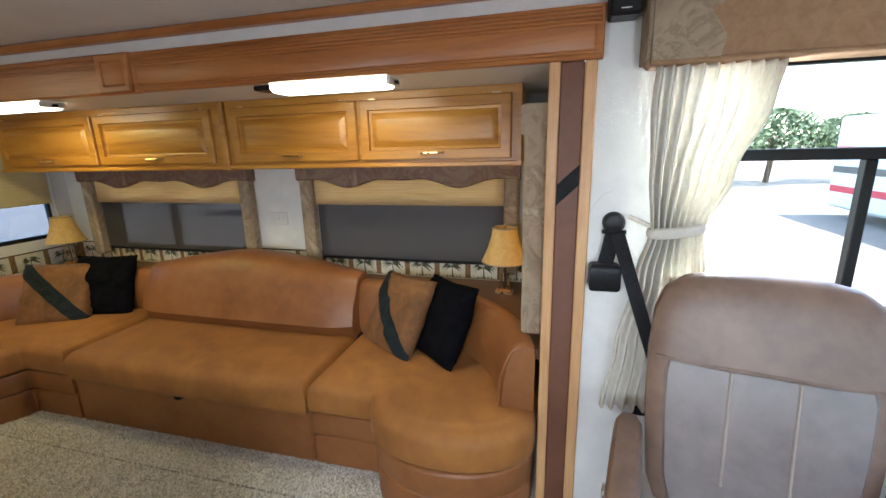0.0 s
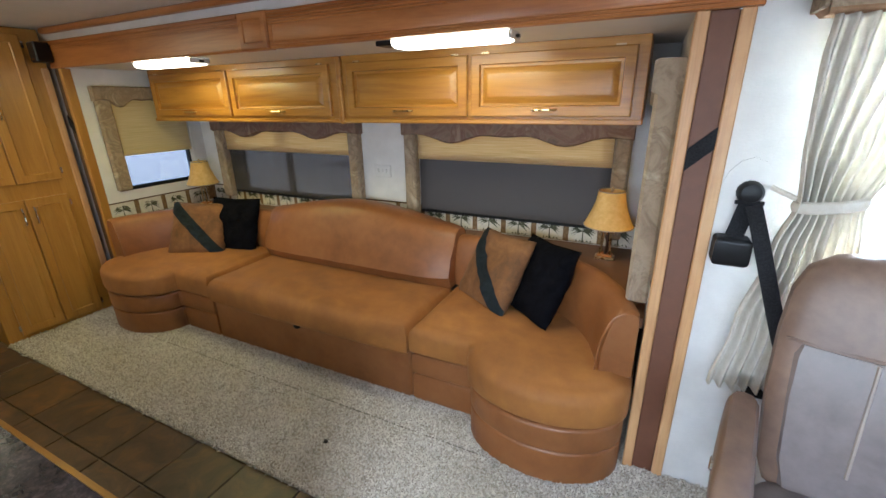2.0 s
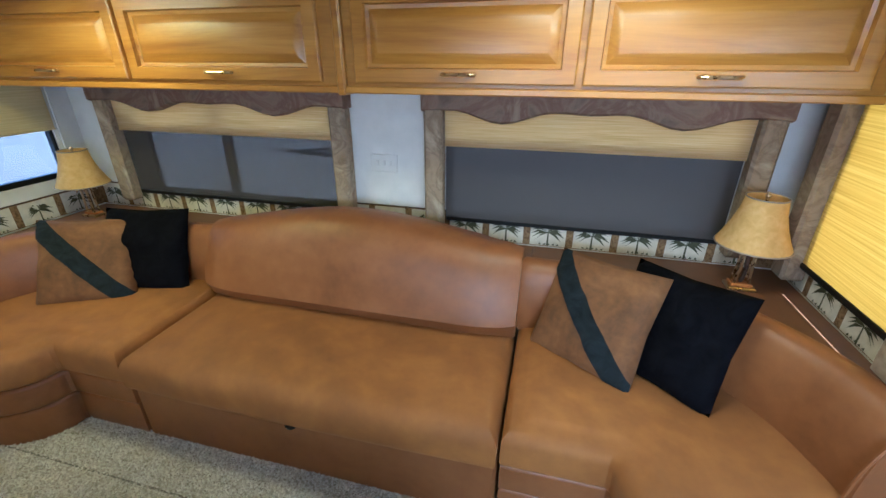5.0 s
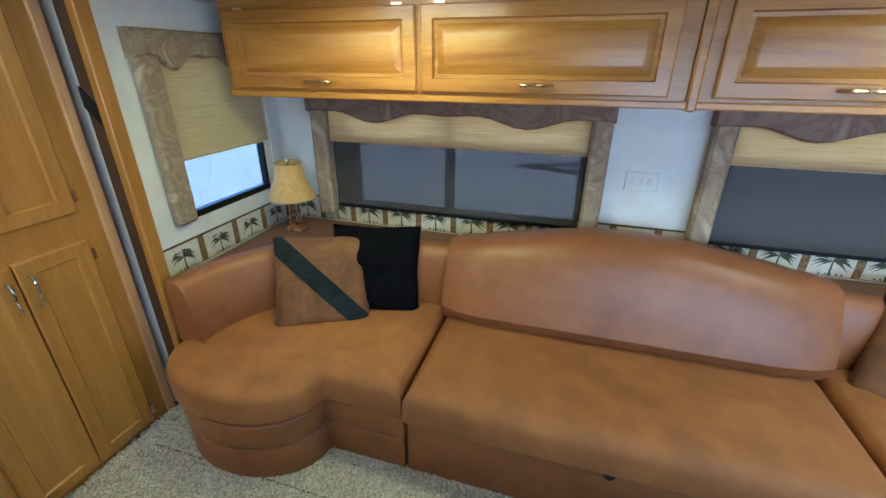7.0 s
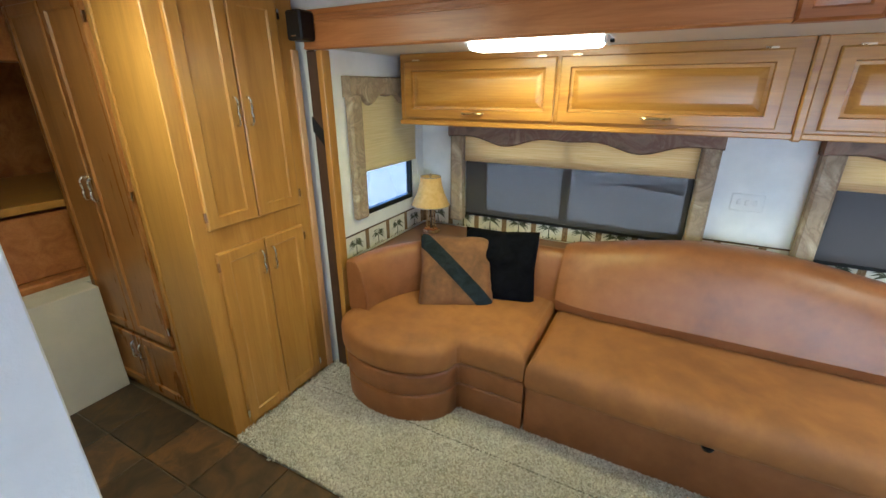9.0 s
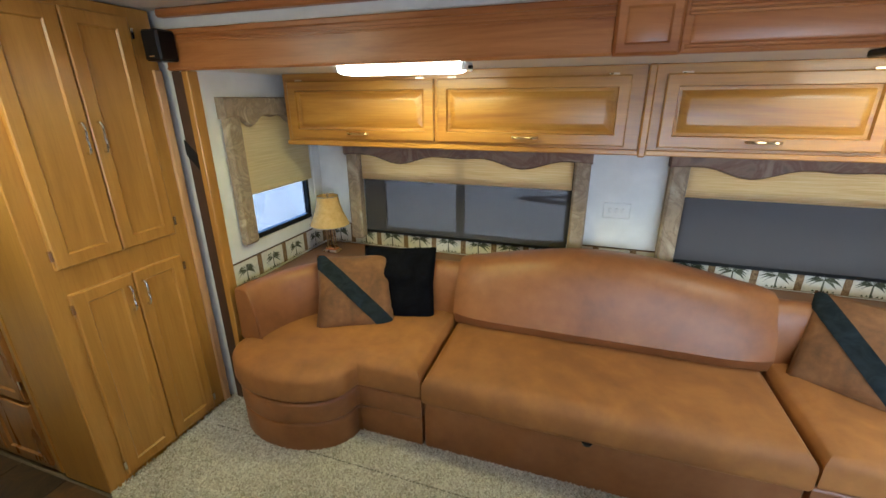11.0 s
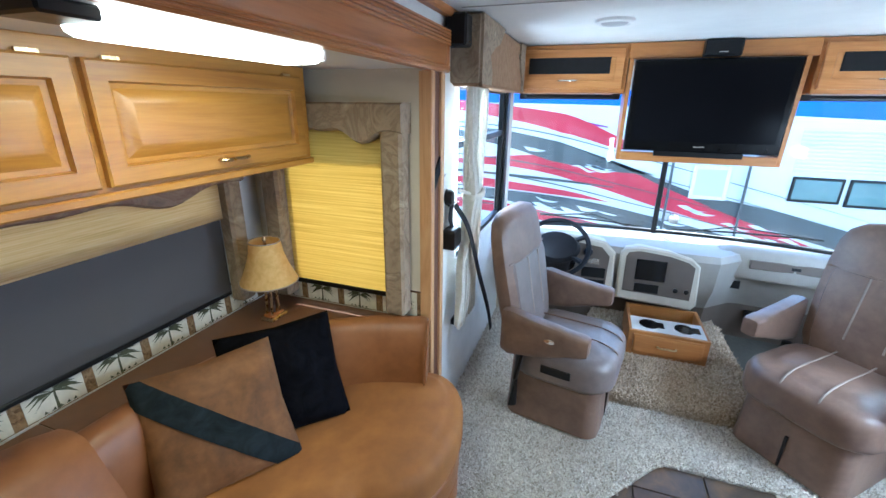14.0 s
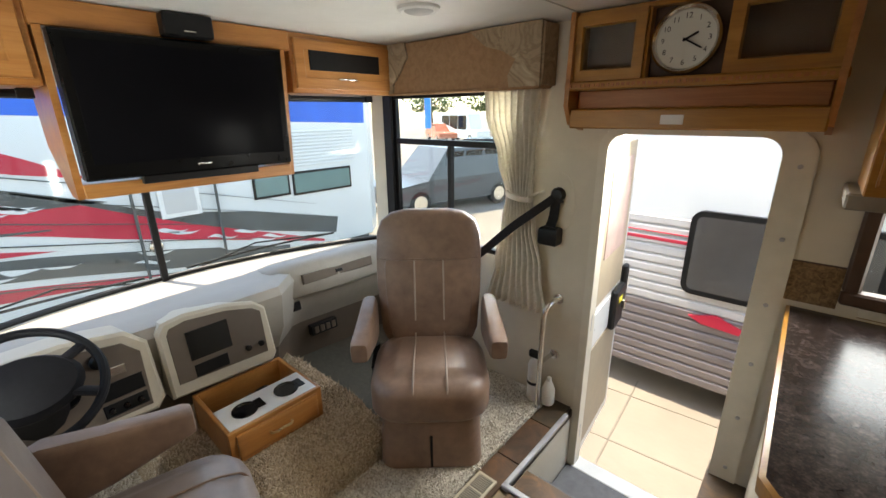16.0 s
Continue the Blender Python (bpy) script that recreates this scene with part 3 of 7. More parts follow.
tufts("carpet_pile", -2.72, 2.65, 0.54, 3.03, 0.0085, on_carpet, lambda x, y: 0.0105 + 0 * x, 0.013,
      tuft_mat("beige_pile", (0.3, 0.265, 0.21), (0.58, 0.53, 0.45), (0.8, 0.755, 0.67)), "thick beige cut-pile carpet tufts", 3)
# hump tufts coloured tan to stand for sun on the same carpet
tufts("hump_pile", 1.74, 2.62, 1.365, 2.28, 0.0085, lambda x, y: (x > 1.745) & ~((x > 2.03) & (x < 2.44) & (y > 1.595) & (y < 2.04)),
      lambda x, y: np.interp(x, [1.72, 1.80, 2.0, 2.9], [0.01, 0.112, 0.177, 0.177]) * np.clip(np.minimum(y - 1.35, 2.3 - y) / 0.055, 0.3, 1) - 0.002, 0.018,
      tuft_mat("sunlit_pile", (0.28, 0.21, 0.14), (0.58, 0.47, 0.34), (0.8, 0.69, 0.54)), "shag carpet tufts over the engine hump, warm sunlight in their tan", 4)

bm = prism(B(), [(1.95, 0.54), (3.1, 0.54), (3.1, 1.345), (1.95, 1.345)], 0.0125, 0.021)
solid("floor_footwell", bm, plain("footwell_mat", (0.085, 0.08, 0.066), 0.85, 0, 0.2, 40, 0.4), "dark taupe mat in the passenger footwell", "floor", "structure")

# stair well by the entry door
slab("stairwell", WALL_CREAM, "cream carpeted sides of the entry well", [(1.19, 1.215, 0.53, 1.2, -0.62, -0.012), (0.45, 1.19, 1.2, 1.222, -0.62, -0.012), (0.43, 0.45, 0.53, 1.2, -0.62, -0.012)], "stairs")
slab("stair_tread", plain("tread_grey", (0.13, 0.13, 0.135), 0.7, 0, 0.2, 20, 0.5), "grey ribbed entry steps", [(0.452, 1.188, 0.89, 1.2, -0.4, -0.19), (0.452, 1.188, 0.53, 0.89, -0.62, -0.38)], "stairs", 0.01)
slab("trim_well_edge", STEEL, "metal nosing round the entry well", [(1.175, 1.2, 0.6, 1.22, -0.012, 0.014), (0.45, 1.2, 1.205, 1.235, -0.012, 0.014)], "trim", 0.004)


# ---- sofa ----
MID = -0.735


def seat_outline(front, x0, x1, jog, drop):
    """Plan of a corner seat: straight front, then a round bay that pushes out."""
    cx, rx = (jog + x1) / 2, (x1 - jog) / 2
    pts = [(x0, front), (x0 + 0.12, front), (x0 + 0.24, front), (jog - 0.012, front)]
    for k in range(19):
        a = math.pi + math.pi * k / 18
        pts.append((cx + rx * math.cos(a), front - 0.012 + (drop - 0.012) * math.sin(a)))
    return pts + [(x1, front + 0.1), (x1, front + 0.3), (x1, front + 0.5), (x1 - 0.1, front + 0.64), (x1 - 0.35, front + 0.66), (x0, front + 0.66)]


def mirror(bm, flip):
    if flip:
        for v in bm.verts:
            v.co.x = 2 * MID - v.co.x
    return bm


def back_sweep(bm, path, prof, lean=0.0):
    rings = []
    path = [Vector(p) for p in path]
    for i, p in enumerate(path):
        t = (path[min(i + 1, len(path) - 1)] - path[max(i - 1, 0)]).normalized()
        nrm = Vector((-t.y, t.x))
        rings.append([(p.x + nrm.x * o, p.y + nrm.y * o, z) for o, z in prof])
    first, last = rings[0], rings[-1]
    def end(r, k):
        c = Vector((sum(p[0] for p in r) / len(r), sum(p[1] for p in r) / len(r), sum(p[2] for p in r) / len(r)))
        t = (path[1] - path[0]).normalized() if k < 0 else (path[-1] - path[-2]).normalized()
        return [tuple(c + (Vector(q) - c) * 0.92 + Vector((t.x, t.y, 0)) * 0.014 * k) for q in r]
    return skin(bm, [end(first, -1), *rings, end(last, 1)])


SHELF = plain("shelf_brown", (0.17, 0.08, 0.038), 0.45, 0, 0.15, 12, 0.1)
sofa = thing("sofa", (MID, 3.4, 0), "caramel brown suede sectional sofa with rounded corner ends", "sofa")
base = B()
box(base, -1.497, 0.024, 2.992, 3.6, 0.0, 0.3, 0.012)
base = part("base", base, VINYL, sofa, "smooth caramel vinyl base panel")
seat = puff(B(), [(-1.496, 2.962), (-1.2, 2.957), (-0.73, 2.953), (-0.3, 2.957), (0.022, 2.962), (0.022, 3.2), (0.022, 3.55), (-0.73, 3.55), (-1.496, 3.55), (-1.496, 3.2)], 0.272, 0.455, 0.075, 0.04, 0.012)
seat = part("seat", seat, SUEDE, sofa)
bm = lathe(B(), (-0.75, 2.985, 0.272), [(0.02, -0.012), (0.024, 0.0), (0.02, 0.004)], 12)
part("pull_strap", bm, BLACK, sofa, "small black pull under the seat")
# arched back
bm = B()
rings = []
for k in range(25):
    u = k / 24
    x = -1.495 + u * 1.52
    e = min(1, 8 * min(u, 1 - u)) ** 0.5
    arch = 0.815 + 0.085 * math.sin(math.pi * min(1, max(0, (u - 0.08) / 0.84))) ** 1.2
    fat = 0.6 + 0.4 * e
    zt = arch - 0.03 * (1 - e)
    rings.append([(x, 3.56 - 0.09 * fat, 0.44), (x, 3.54 - 0.12 * fat, 0.52), (x, 3.56 - 0.11 * fat, 0.62), (x, 3.6 - 0.1 * fat, zt - 0.1), (x, 3.62 - 0.085 * fat, zt - 0.04),
                  (x, 3.62 - 0.04 * fat, zt - 0.01), (x, 3.64, zt), (x, 3.68 + 0.04 * fat, zt - 0.012), (x, 3.7 + 0.06 * fat, zt - 0.05), (x, 3.78, 0.6), (x, 3.78, 0.44)])
skin(bm, rings)
part("backrest", bm, VINYL, sofa, "arched caramel backrest")
for flip in (False, True):
    end = 1.045 if flip else 1.062
    bm = mirror(puff(B(), seat_outline(2.968, 0.034, end + 0.012, 0.372, 0.225), 0.298, 0.46, 0.055, 0.03, 0.014, 0.01), flip)
    part("corner_seat", bm, SUEDE, sofa)
    # drum base in padded rolls
    for z0, z1, grow in ((0.0, 0.17, 0.0), (0.173, 0.292, 0.004)):
        bm = mirror(puff(B(), seat_outline(2.992 - grow, 0.036, end, 0.384, 0.235), z0, z1, 0.018, 0.01, 0), flip)
        part("base_roll", bm, VINYL, sofa, "padded vinyl band of the base")
    # upright padded back that turns the corner and ends flat at the opening
    prof = [(0.0, 0.44), (-0.006, 0.5), (0.0, 0.58), (0.016, 0.66), (0.03, 0.705), (0.046, 0.732), (0.07, 0.746), (0.105, 0.748), (0.128, 0.738), (0.134, 0.70), (0.134, 0.44)]
    path = spline([(0.036, 3.565), (0.25, 3.555), (0.5, 3.5), (0.72, 3.375), (0.85, 3.215), (0.905, 3.08), (end - 0.125, 2.972)], 5)
    bm = mirror(back_sweep(B(), path, prof), flip)
    back = part("corner_back", bm, VINYL, sofa, "curved padded corner back")
    e = end - 0.125
    bm = mirror(tube(B(), spline([(e - 0.012, 2.962, 0.47), (e - 0.004, 2.958, 0.6), (e + 0.03, 2.962, 0.71), (e + 0.075, 2.976, 0.744)], 4), 0.005, 6), flip)
    part("piping", bm, VINYL, back, "vinyl piping on the end seam")
    # flat shelf behind the back
    bm = mirror(prism(B(), [(0.06, 3.68), (0.27, 3.66), (0.55, 3.6), (0.8, 3.46), (0.94, 3.28), (1.0, 3.12), (1.03, 3.04), (1.078, 3.04), (1.078, 3.89), (0.06, 3.89)], 0.66, 0.705), flip)
    part("corner_shelf", bm, SHELF, sofa, "brown shelf behind the corner back")
bm = box(B(), -1.53, 0.06, 3.72, 3.89, 0.6, 0.705, 0.004)
part("back_shelf", bm, SHELF, sofa)


def pillow_mesh(w, h, fat, n=14, seed=1):
    """A stuffed square with pulled corners and small wrinkles."""
    bm = B()
    front, rear = {}, {}
    for i in range(n + 1):
        for j in range(n + 1):
            u, v = 2 * i / n - 1, 2 * j / n - 1
            pin = 1 - 0.06 * (1 - abs(u)) * abs(v) ** 4 - 0.0
            pin2 = 1 - 0.06 * (1 - abs(v)) * abs(u) ** 4
            x, y = u * w / 2 * pin2, v * h / 2 * pin
            th = fat * (max(0, (1 - abs(u) ** 2.2)) * max(0, (1 - abs(v) ** 2.2))) ** 0.42
            wr = 0.022 * noise.noise(Vector((u * 2.2 + seed, v * 2.2, seed))) * (1 - max(abs(u), abs(v)) ** 6)
            wr += 0.009 * noise.noise(Vector((u * 5 + v * 2 + seed, v * 6 - u, 3 * seed))) * (1 - max(abs(u), abs(v)) ** 4)
            front[i, j] = bm.verts.new((x, y, th + wr))
            rear[i, j] = front[i, j] if i in (0, n) or j in (0, n) else bm.verts.new((x, y, -th + wr))
    for i in range(n):
        for j in range(n):
            bm.faces.new([front[i, j], front[i + 1, j], front[i + 1, j + 1], front[i, j + 1]])
            bm.faces.new([rear[i, j], rear[i, j + 1], rear[i + 1, j + 1], rear[i + 1, j]])
    return bm


def pillow(at, yaw, tilt, spin, material, label, band=False, size=0.41, seed=1):
    ob = thing("throw_pillow", (0, 0, 0), label, "pillow", "throw pillows on the sofa")
    part("cushion", pillow_mesh(size, size, 0.075, 16, seed), material, ob, smooth=1)
    if band:
        src = pillow_mesh(size, size, 0.079, 26, seed)
        for co, no in (((0.02, 0.02, 0), (1, 1, 0)), ((-0.038, -0.038, 0), (-1, -1, 0)), ((0, 0, 0.002), (0, 0, -1))):
            bmesh.ops.bisect_plane(src, geom=src.verts[:] + src.edges[:] + src.faces[:], plane_co=co, plane_no=no, clear_outer=True)
        bmesh.ops.translate(src, verts=src.verts, vec=(0, 0, 0.002))
        part("stripe", src, SLATE_CLOTH, ob, "charcoal diagonal stripe", smooth=1)
    ob.matrix_world = pose(*at) @ pose(0, 0, 0, 0, 0, yaw) @ pose(0, 0, 0, 90 - tilt, 0, 0) @ pose(0, 0, 0, 0, 0, spin)
    return ob


pillow((-2.035, 3.345, 0.625), 30, 30, -3, TAN_CLOTH, "tan suede throw pillow with a charcoal diagonal stripe", True, 0.425, 1)
pillow((-1.835, 3.50, 0.64), 13, 22, 0, BLACK_CLOTH, "black plush square throw pillow on the sofa", False, 0.425, 2)
pillow((0.315, 3.455, 0.63), -37, 31, 4, TAN_CLOTH, "tan suede throw pillow with a charcoal diagonal stripe", True, 0.44, 3)
pillow((0.575, 3.40, 0.64), -45, 27, 4, BLACK_CLOTH, "black plush square throw pillow leaning on the corner", False, 0.425, 4)


# ---- overhead cabinets above the sofa ----
def overhead(x0, x1, doors, label):
    ob = thing("overhead_cabinet", ((x0 + x1) / 2, 3.68, 1.42), label, "cabinet", "overhead oak cabinets")
    bm = B()
    box(bm, x0, x1, 3.474, 3.895, 1.424, 1.7745, 0.003)
    body = part("body", bm, OAK, ob)
    bm = B()
    box(bm, x0 - 0.004, x1 + 0.004, 3.462, 3.5, 1.412, 1.436, 0.004)
    part("bottom_rail", bm, OAK, ob)
    for d0, d1 in doors:
        m = Matrix.Translation((d0, 3.474, 1.448)) @ FACE_SOUTH
        door = part("door", rect_steps(B(), m, d1 - d0, 0.288, PANEL), OAK, ob, "raised-panel oak door")
        handle(door, Matrix.Translation(((d0 + d1) / 2, 3.455, 1.478)) @ FACE_SOUTH, 0.11, BRASS)
        for hx in (d0 + 0.07, d1 - 0.07):
            hinge(door, Matrix.Translation((hx, 3.47, 1.738)) @ FACE_SOUTH, BRASS)
    return ob


overhead(-2.455, -0.672, [(-2.42, -1.595), (-1.575, -0.73)], "golden oak overhead cabinet with two raised-panel doors")
overhead(-0.640, 0.962, [(-0.60, 0.145), (0.165, 0.915)], "golden oak overhead cabinet with two raised-panel doors")
bm = box(B(), -0.672, -0.640, 3.455, 3.895, 1.405, 1.7745, 0.006)
solid("trim_cabinet_joint", bm, OAK, "oak joint strip between the overhead cabinets", "trim", "structure")


def tube_light(x, y, dark_end):
    ob = thing("ceiling_light", (x, y, 1.73), "flat fluorescent ceiling light, lit, under the slide-out ceiling", "ceiling light", "fluorescent lights")
    part("lens", puff(B(), [(x - 0.25, y - 0.062), (x + 0.25, y - 0.062), (x + 0.25, y + 0.062), (x - 0.25, y + 0.062)], 1.737, 1.77, 0.004, 0.02), LENS, ob, "glowing ribbed plastic lens")
    if dark_end:
        part("end_cap", box(B(), x - 0.34, x - 0.258, y - 0.05, y + 0.05, 1.753, 1.774, 0.004), BLACK, ob, "dark open end of the fitting")
    part("end_cap", box(B(), x + 0.258, x + 0.274, y - 0.06, y + 0.06, 1.745, 1.774, 0.004), WHITE_PAINT, ob)
    part("switch", box(B(), x + 0.274, x + 0.288, y - 0.012, y + 0.012, 1.75, 1.762, 0.002), BLACK, ob)
    lamp = new("tube", bpy.data.lights.new("tube", "AREA"))
    lamp.data.shape, lamp.data.size, lamp.data.size_y = "RECTANGLE", 0.5, 0.13
    return lamp


for x, y, col, e, dark_end in ((0.22, 3.11, (1.0, 0.88, 0.5), 0.45, True), (-1.6, 3.105, (1.0, 0.8, 0.07), 0.5, False)):
    lp = tube_light(x, y, dark_end)
    lp.data.energy, lp.data.color = e, col
    lp.matrix_world = look((x, y, 1.732), (x, y, 0))


# the galley light on the main ceiling
gx, gy = -2.5, 1.88
gl = thing("ceiling_light", (gx, gy, ZC - 0.036), "flat fluorescent ceiling light, lit, over the galley", "ceiling light", "fluorescent lights")
part("lens", puff(B(), [(gx - 0.25, gy - 0.08), (gx + 0.25, gy - 0.08), (gx + 0.25, gy + 0.08), (gx - 0.25, gy + 0.08)], ZC - 0.036, ZC - 0.004, 0.004, 0.02), LENS, gl, "glowing ribbed plastic lens")
lp = new("tube", bpy.data.lights.new("tube", "AREA"))
lp.data.shape, lp.data.size, lp.data.size_y, lp.data.energy, lp.data.color = "RECTANGLE", 0.5, 0.15, 0.9, (1.0, 0.86, 0.45)
lp.matrix_world = look((gx, gy, ZC - 0.04), (gx, gy, 0))


# ---- tall pantry cabinet ----
PX = -2.715
pantry = thing("pantry_cabinet", (PX - 0.3, 2.65, 0), "tall golden oak pantry cabinet with four doors", "cabinet")
part("body", box(B(), PX - 0.30, PX, 2.308, 2.985, 0.0, 2.004, 0.004), OAK_Z, pantry)
for y0, y1, z0, z1, hz in ((2.386, 2.625, 0.04, 0.942, 0.835), (2.63, 2.868, 0.04, 0.942, 0.835), (2.374, 2.618, 1.048, 1.965, 1.51), (2.623, 2.872, 1.048, 1.965, 1.51)):
    m = Matrix.Translation((PX, y0, z0)) @ FACE_EAST
    door = part("door", rect_steps(B(), m, y1 - y0, z1 - z0, [(0, 0), (0, 0.016), (0.005, 0.02), (0.05, 0.02), (0.056, 0.012), (0.06, 0.012)]), OAK_Z, pantry, "flat-panel oak door")
    hy = y1 - 0.03 if y1 < 2.627 else y0 + 0.03
    handle(door, Matrix.Translation((PX + 0.018, hy, hz)) @ FACE_EAST, 0.11, CHROME, True)
    for hgz in (z0 + 0.06, z1 - 0.06):
        hinge(door, Matrix.Translation((PX + 0.012, y0 - 0.006 if y1 < 2.627 else y1 + 0.006, hgz)) @ FACE_EAST @ pose(0, 0, 0, 0, 0, 90), CHROME)
bm = box(B(), PX - 0.004, PX + 0.012, 2.945, 2.985, 0.0, 1.77, 0.004)
part("edge_strip", bm, OAK_PALE, pantry)

# ---- corridor wardrobes ----
CY = 2.318
w = thing("wardrobe", (-3.38, 2.65, 0), "tall glossy oak corridor wardrobe with doors above drawers", "wardrobe")
part("body", box(B(), -3.74, -3.017, CY, 2.99, 0.0, 2.0, 0.004), OAK_RED_Z, w)
part("edge_strip", box(B(), -3.05, -3.02, CY - 0.014, CY + 0.002, 0.02, 1.98, 0.004), OAK_Z, w, "pale oak edge strip")
for a, b in ((-3.72, -3.404), (-3.396, -3.08)):
    flat = [(0, 0), (0, 0.014), (0.005, 0.018), (0.042, 0.018), (0.048, 0.009), (0.062, 0.009)]
    hx = b - 0.03 if b < -3.3 else a + 0.03
    d = part("door", rect_steps(B(), Matrix.Translation((a, CY, 0.41)) @ FACE_SOUTH, b - a, 1.52, flat), OAK_RED_Z, w, "flat-panel oak door")
    handle(d, Matrix.Translation((hx, CY - 0.016, 1.17)) @ FACE_SOUTH, 0.1, CHROME, True)
    for hz in (0.5, 1.17, 1.85):
        hinge(d, Matrix.Translation((a - 0.004 if b < -3.3 else b + 0.006, CY - 0.01, hz)) @ FACE_SOUTH @ pose(0, 0, 0, 0, 0, 90), CHROME)
    d = part("drawer", rect_steps(B(), Matrix.Translation((a, CY, 0.05)) @ FACE_SOUTH, b - a, 0.335, flat), OAK_RED_Z, w, "oak drawer front")
    handle(d, Matrix.Translation((hx, CY - 0.016, 0.3)) @ FACE_SOUTH, 0.09, CHROME, True)


# ---- windows and their dressings in the slide-out ----
def wavy(u, n=2.0):
    return 0.022 * math.sin(2 * math.pi * (u * n - 0.25)) + 0.012 * math.cos(2 * math.pi * u * n * 2)


def dressing(m, w, z0, z1, side, mat_top, label, left=True, right=True, drop=0.075, depth=0.075):
    """Padded fabric cornice: two legs and a scalloped top. m maps (along, out, up)."""
    ob = thing("window_valance", m @ Vector((w / 2, 0, z0)), label, "valance", "fabric window valances")
    legs = []
    if left:
        legs.append((-side, 0.0))
    if right:
        legs.append((w, w + side))
    for a, b in legs:
        bm = box(B(), a, b, 0, depth, z0, z1 - 0.02, 0.012)
        bm.transform(m)
        part("leg", bm, FEATHER, ob)
    rings = []
    n = 28
    for k in range(n + 1):
        u = k / n
        x = -(side + 0.006) * left * (1 - u) + (w + (side + 0.006) * right) * u
        zb = z1 - drop - wavy(u)
        rings.append([m @ Vector(p) for p in ((x, 0, zb), (x, depth * 0.9, zb), (x, depth + 0.012, zb + 0.01), (x, depth + 0.012, z1 - 0.008), (x, depth, z1), (x, 0, z1))])
    part("scalloped_top", skin(B(), rings), mat_top, ob, "scalloped fabric top")
    return ob


def screen_mat(name, clear):
    m, n, l, b = shader(name, (0.075, 0.068, 0.066), 0.7, 0, 0.2)
    tr, mx = n.new("ShaderNodeBsdfTransparent"), n.new("ShaderNodeMixShader")
    mx.inputs[0].default_value = clear
    l.new(b.outputs[0], mx.inputs[1])
    l.new(tr.outputs[0], mx.inputs[2])
    l.new(mx.outputs[0], n["Material Output"].inputs[0])
    return m


SOLAR, SOLAR_DENSE = screen_mat("solar_screen", 0.23), screen_mat("dense_solar_screen", 0.13)
NORTH_IN = Matrix(((1, 0, 0), (0, -1, 0), (0, 0, 1))).to_4x4()
for i, (x0, x1, z0, z1) in enumerate((W1, W2)):
    win = thing("window_%d" % (i + 1), ((x0 + x1) / 2, 3.92, z0), "black-framed tinted window behind the sofa", "window", "", "structure")
    bm = B()
    for b in ((x0, x1, 3.905, 3.94, z0, z0 + 0.035), (x0, x1, 3.905, 3.94, z1 - 0.03, z1), (x0, x0 + 0.03, 3.905, 3.94, z0 + 0.035, z1 - 0.03), (x1 - 0.03, x1, 3.905, 3.94, z0 + 0.035, z1 - 0.03)):
        box(bm, *b, 0.003)
    part("window_frame", bm, BLACK, win)
    if i == 0:
        part("mullion", box(B(), -1.615, -1.565, 3.905, 3.94, z0 + 0.035, z1 - 0.03, 0.003), BLACK, win)
        # added black shape in place of an unidentified dark thing outside the glass
        rim = [(-2.21, z0 + 0.035), (-2.10, z0 + 0.035)] + [(-2.14 + 0.04 * math.cos(k * math.pi / 12), 1.2 + 0.06 * math.sin(k * math.pi / 12)) for k in range(7)] + [(-2.21, 1.26)]
        part("rounded_dark_shape", prism(B(), rim, 3.908, 3.938, "y"), BLACK, win)
        part("awning_arm", prism(B(), [(-1.3, 1.08), (-0.97, 1.115), (-0.97, 1.10), (-1.12, 1.088), (-0.97, 1.075), (-0.97, 1.055)], 3.955, 3.975, "y"), BLACK, win, "dark folded arm outside the glass")
    pane = part("pane", box(B(), x0 + 0.03, x1 - 0.03, 3.925, 3.929, z0 + 0.035, z1 - 0.03), TINT, win)
    pane.visible_shadow = False
    part("sun_screen", box(B(), x0 + 0.005, x1 - 0.005, 3.886, 3.889, z0 + 0.004, 1.2), SOLAR if i == 0 else SOLAR_DENSE, win, "grey see-through sun screen")
    part("screen_bar", box(B(), x0 + 0.01, x1 - 0.01, 3.878, 3.894, z0 + 0.002, z0 + 0.02, 0.003), BLACK, win)
    m = Matrix.Translation((x0, SYB, 0)) @ NORTH_IN
    dressing(m, x1 - x0, 0.765, 1.418, 0.085, VALANCE_RED, "brown feather-print fabric valance framing a window", True, True, 0.112)
    bl = thing("roller_blind", ((x0 + x1) / 2, 3.87, 1.16), "half-raised woven bamboo blind in the window", "blind", "bamboo blinds")
    part("blind_cloth", box(B(), x0 + 0.004, x1 - 0.004, 3.866, 3.874, 1.172, 1.40, 0.001), BLIND, bl)
    part("hem_bar", box(B(), x0 + 0.004, x1 - 0.004, 3.864, 3.876, 1.164, 1.174, 0.002), BLIND, bl)
# left end window
win = thing("window_3", (SX0 - 0.02, 3.49, 0.91), "small black-framed window in the slide-out end wall", "window", "", "structure")
y0, y1, z0, z1 = LWIN
bm = B()
for b in ((y0, y1, z0, z0 + 0.03), (y0, y1, z1 - 0.02, z1), (y0, y0 + 0.02, z0, z1), (y1 - 0.02, y1, z0, z1)):
    box(bm, SX0 - 0.04, SX0 - 0.005, *b, 0.003)
part("window_frame", bm, BLACK, win)
pane = part("pane", box(B(), SX0 - 0.03, SX0 - 0.026, y0 + 0.02, y1 - 0.02, z0 + 0.03, z1 - 0.02), TINT_BLUE, win)
pane.visible_shadow = False
EAST_IN = Matrix(((0, 1, 0), (1, 0, 0), (0, 0, 1))).to_4x4()
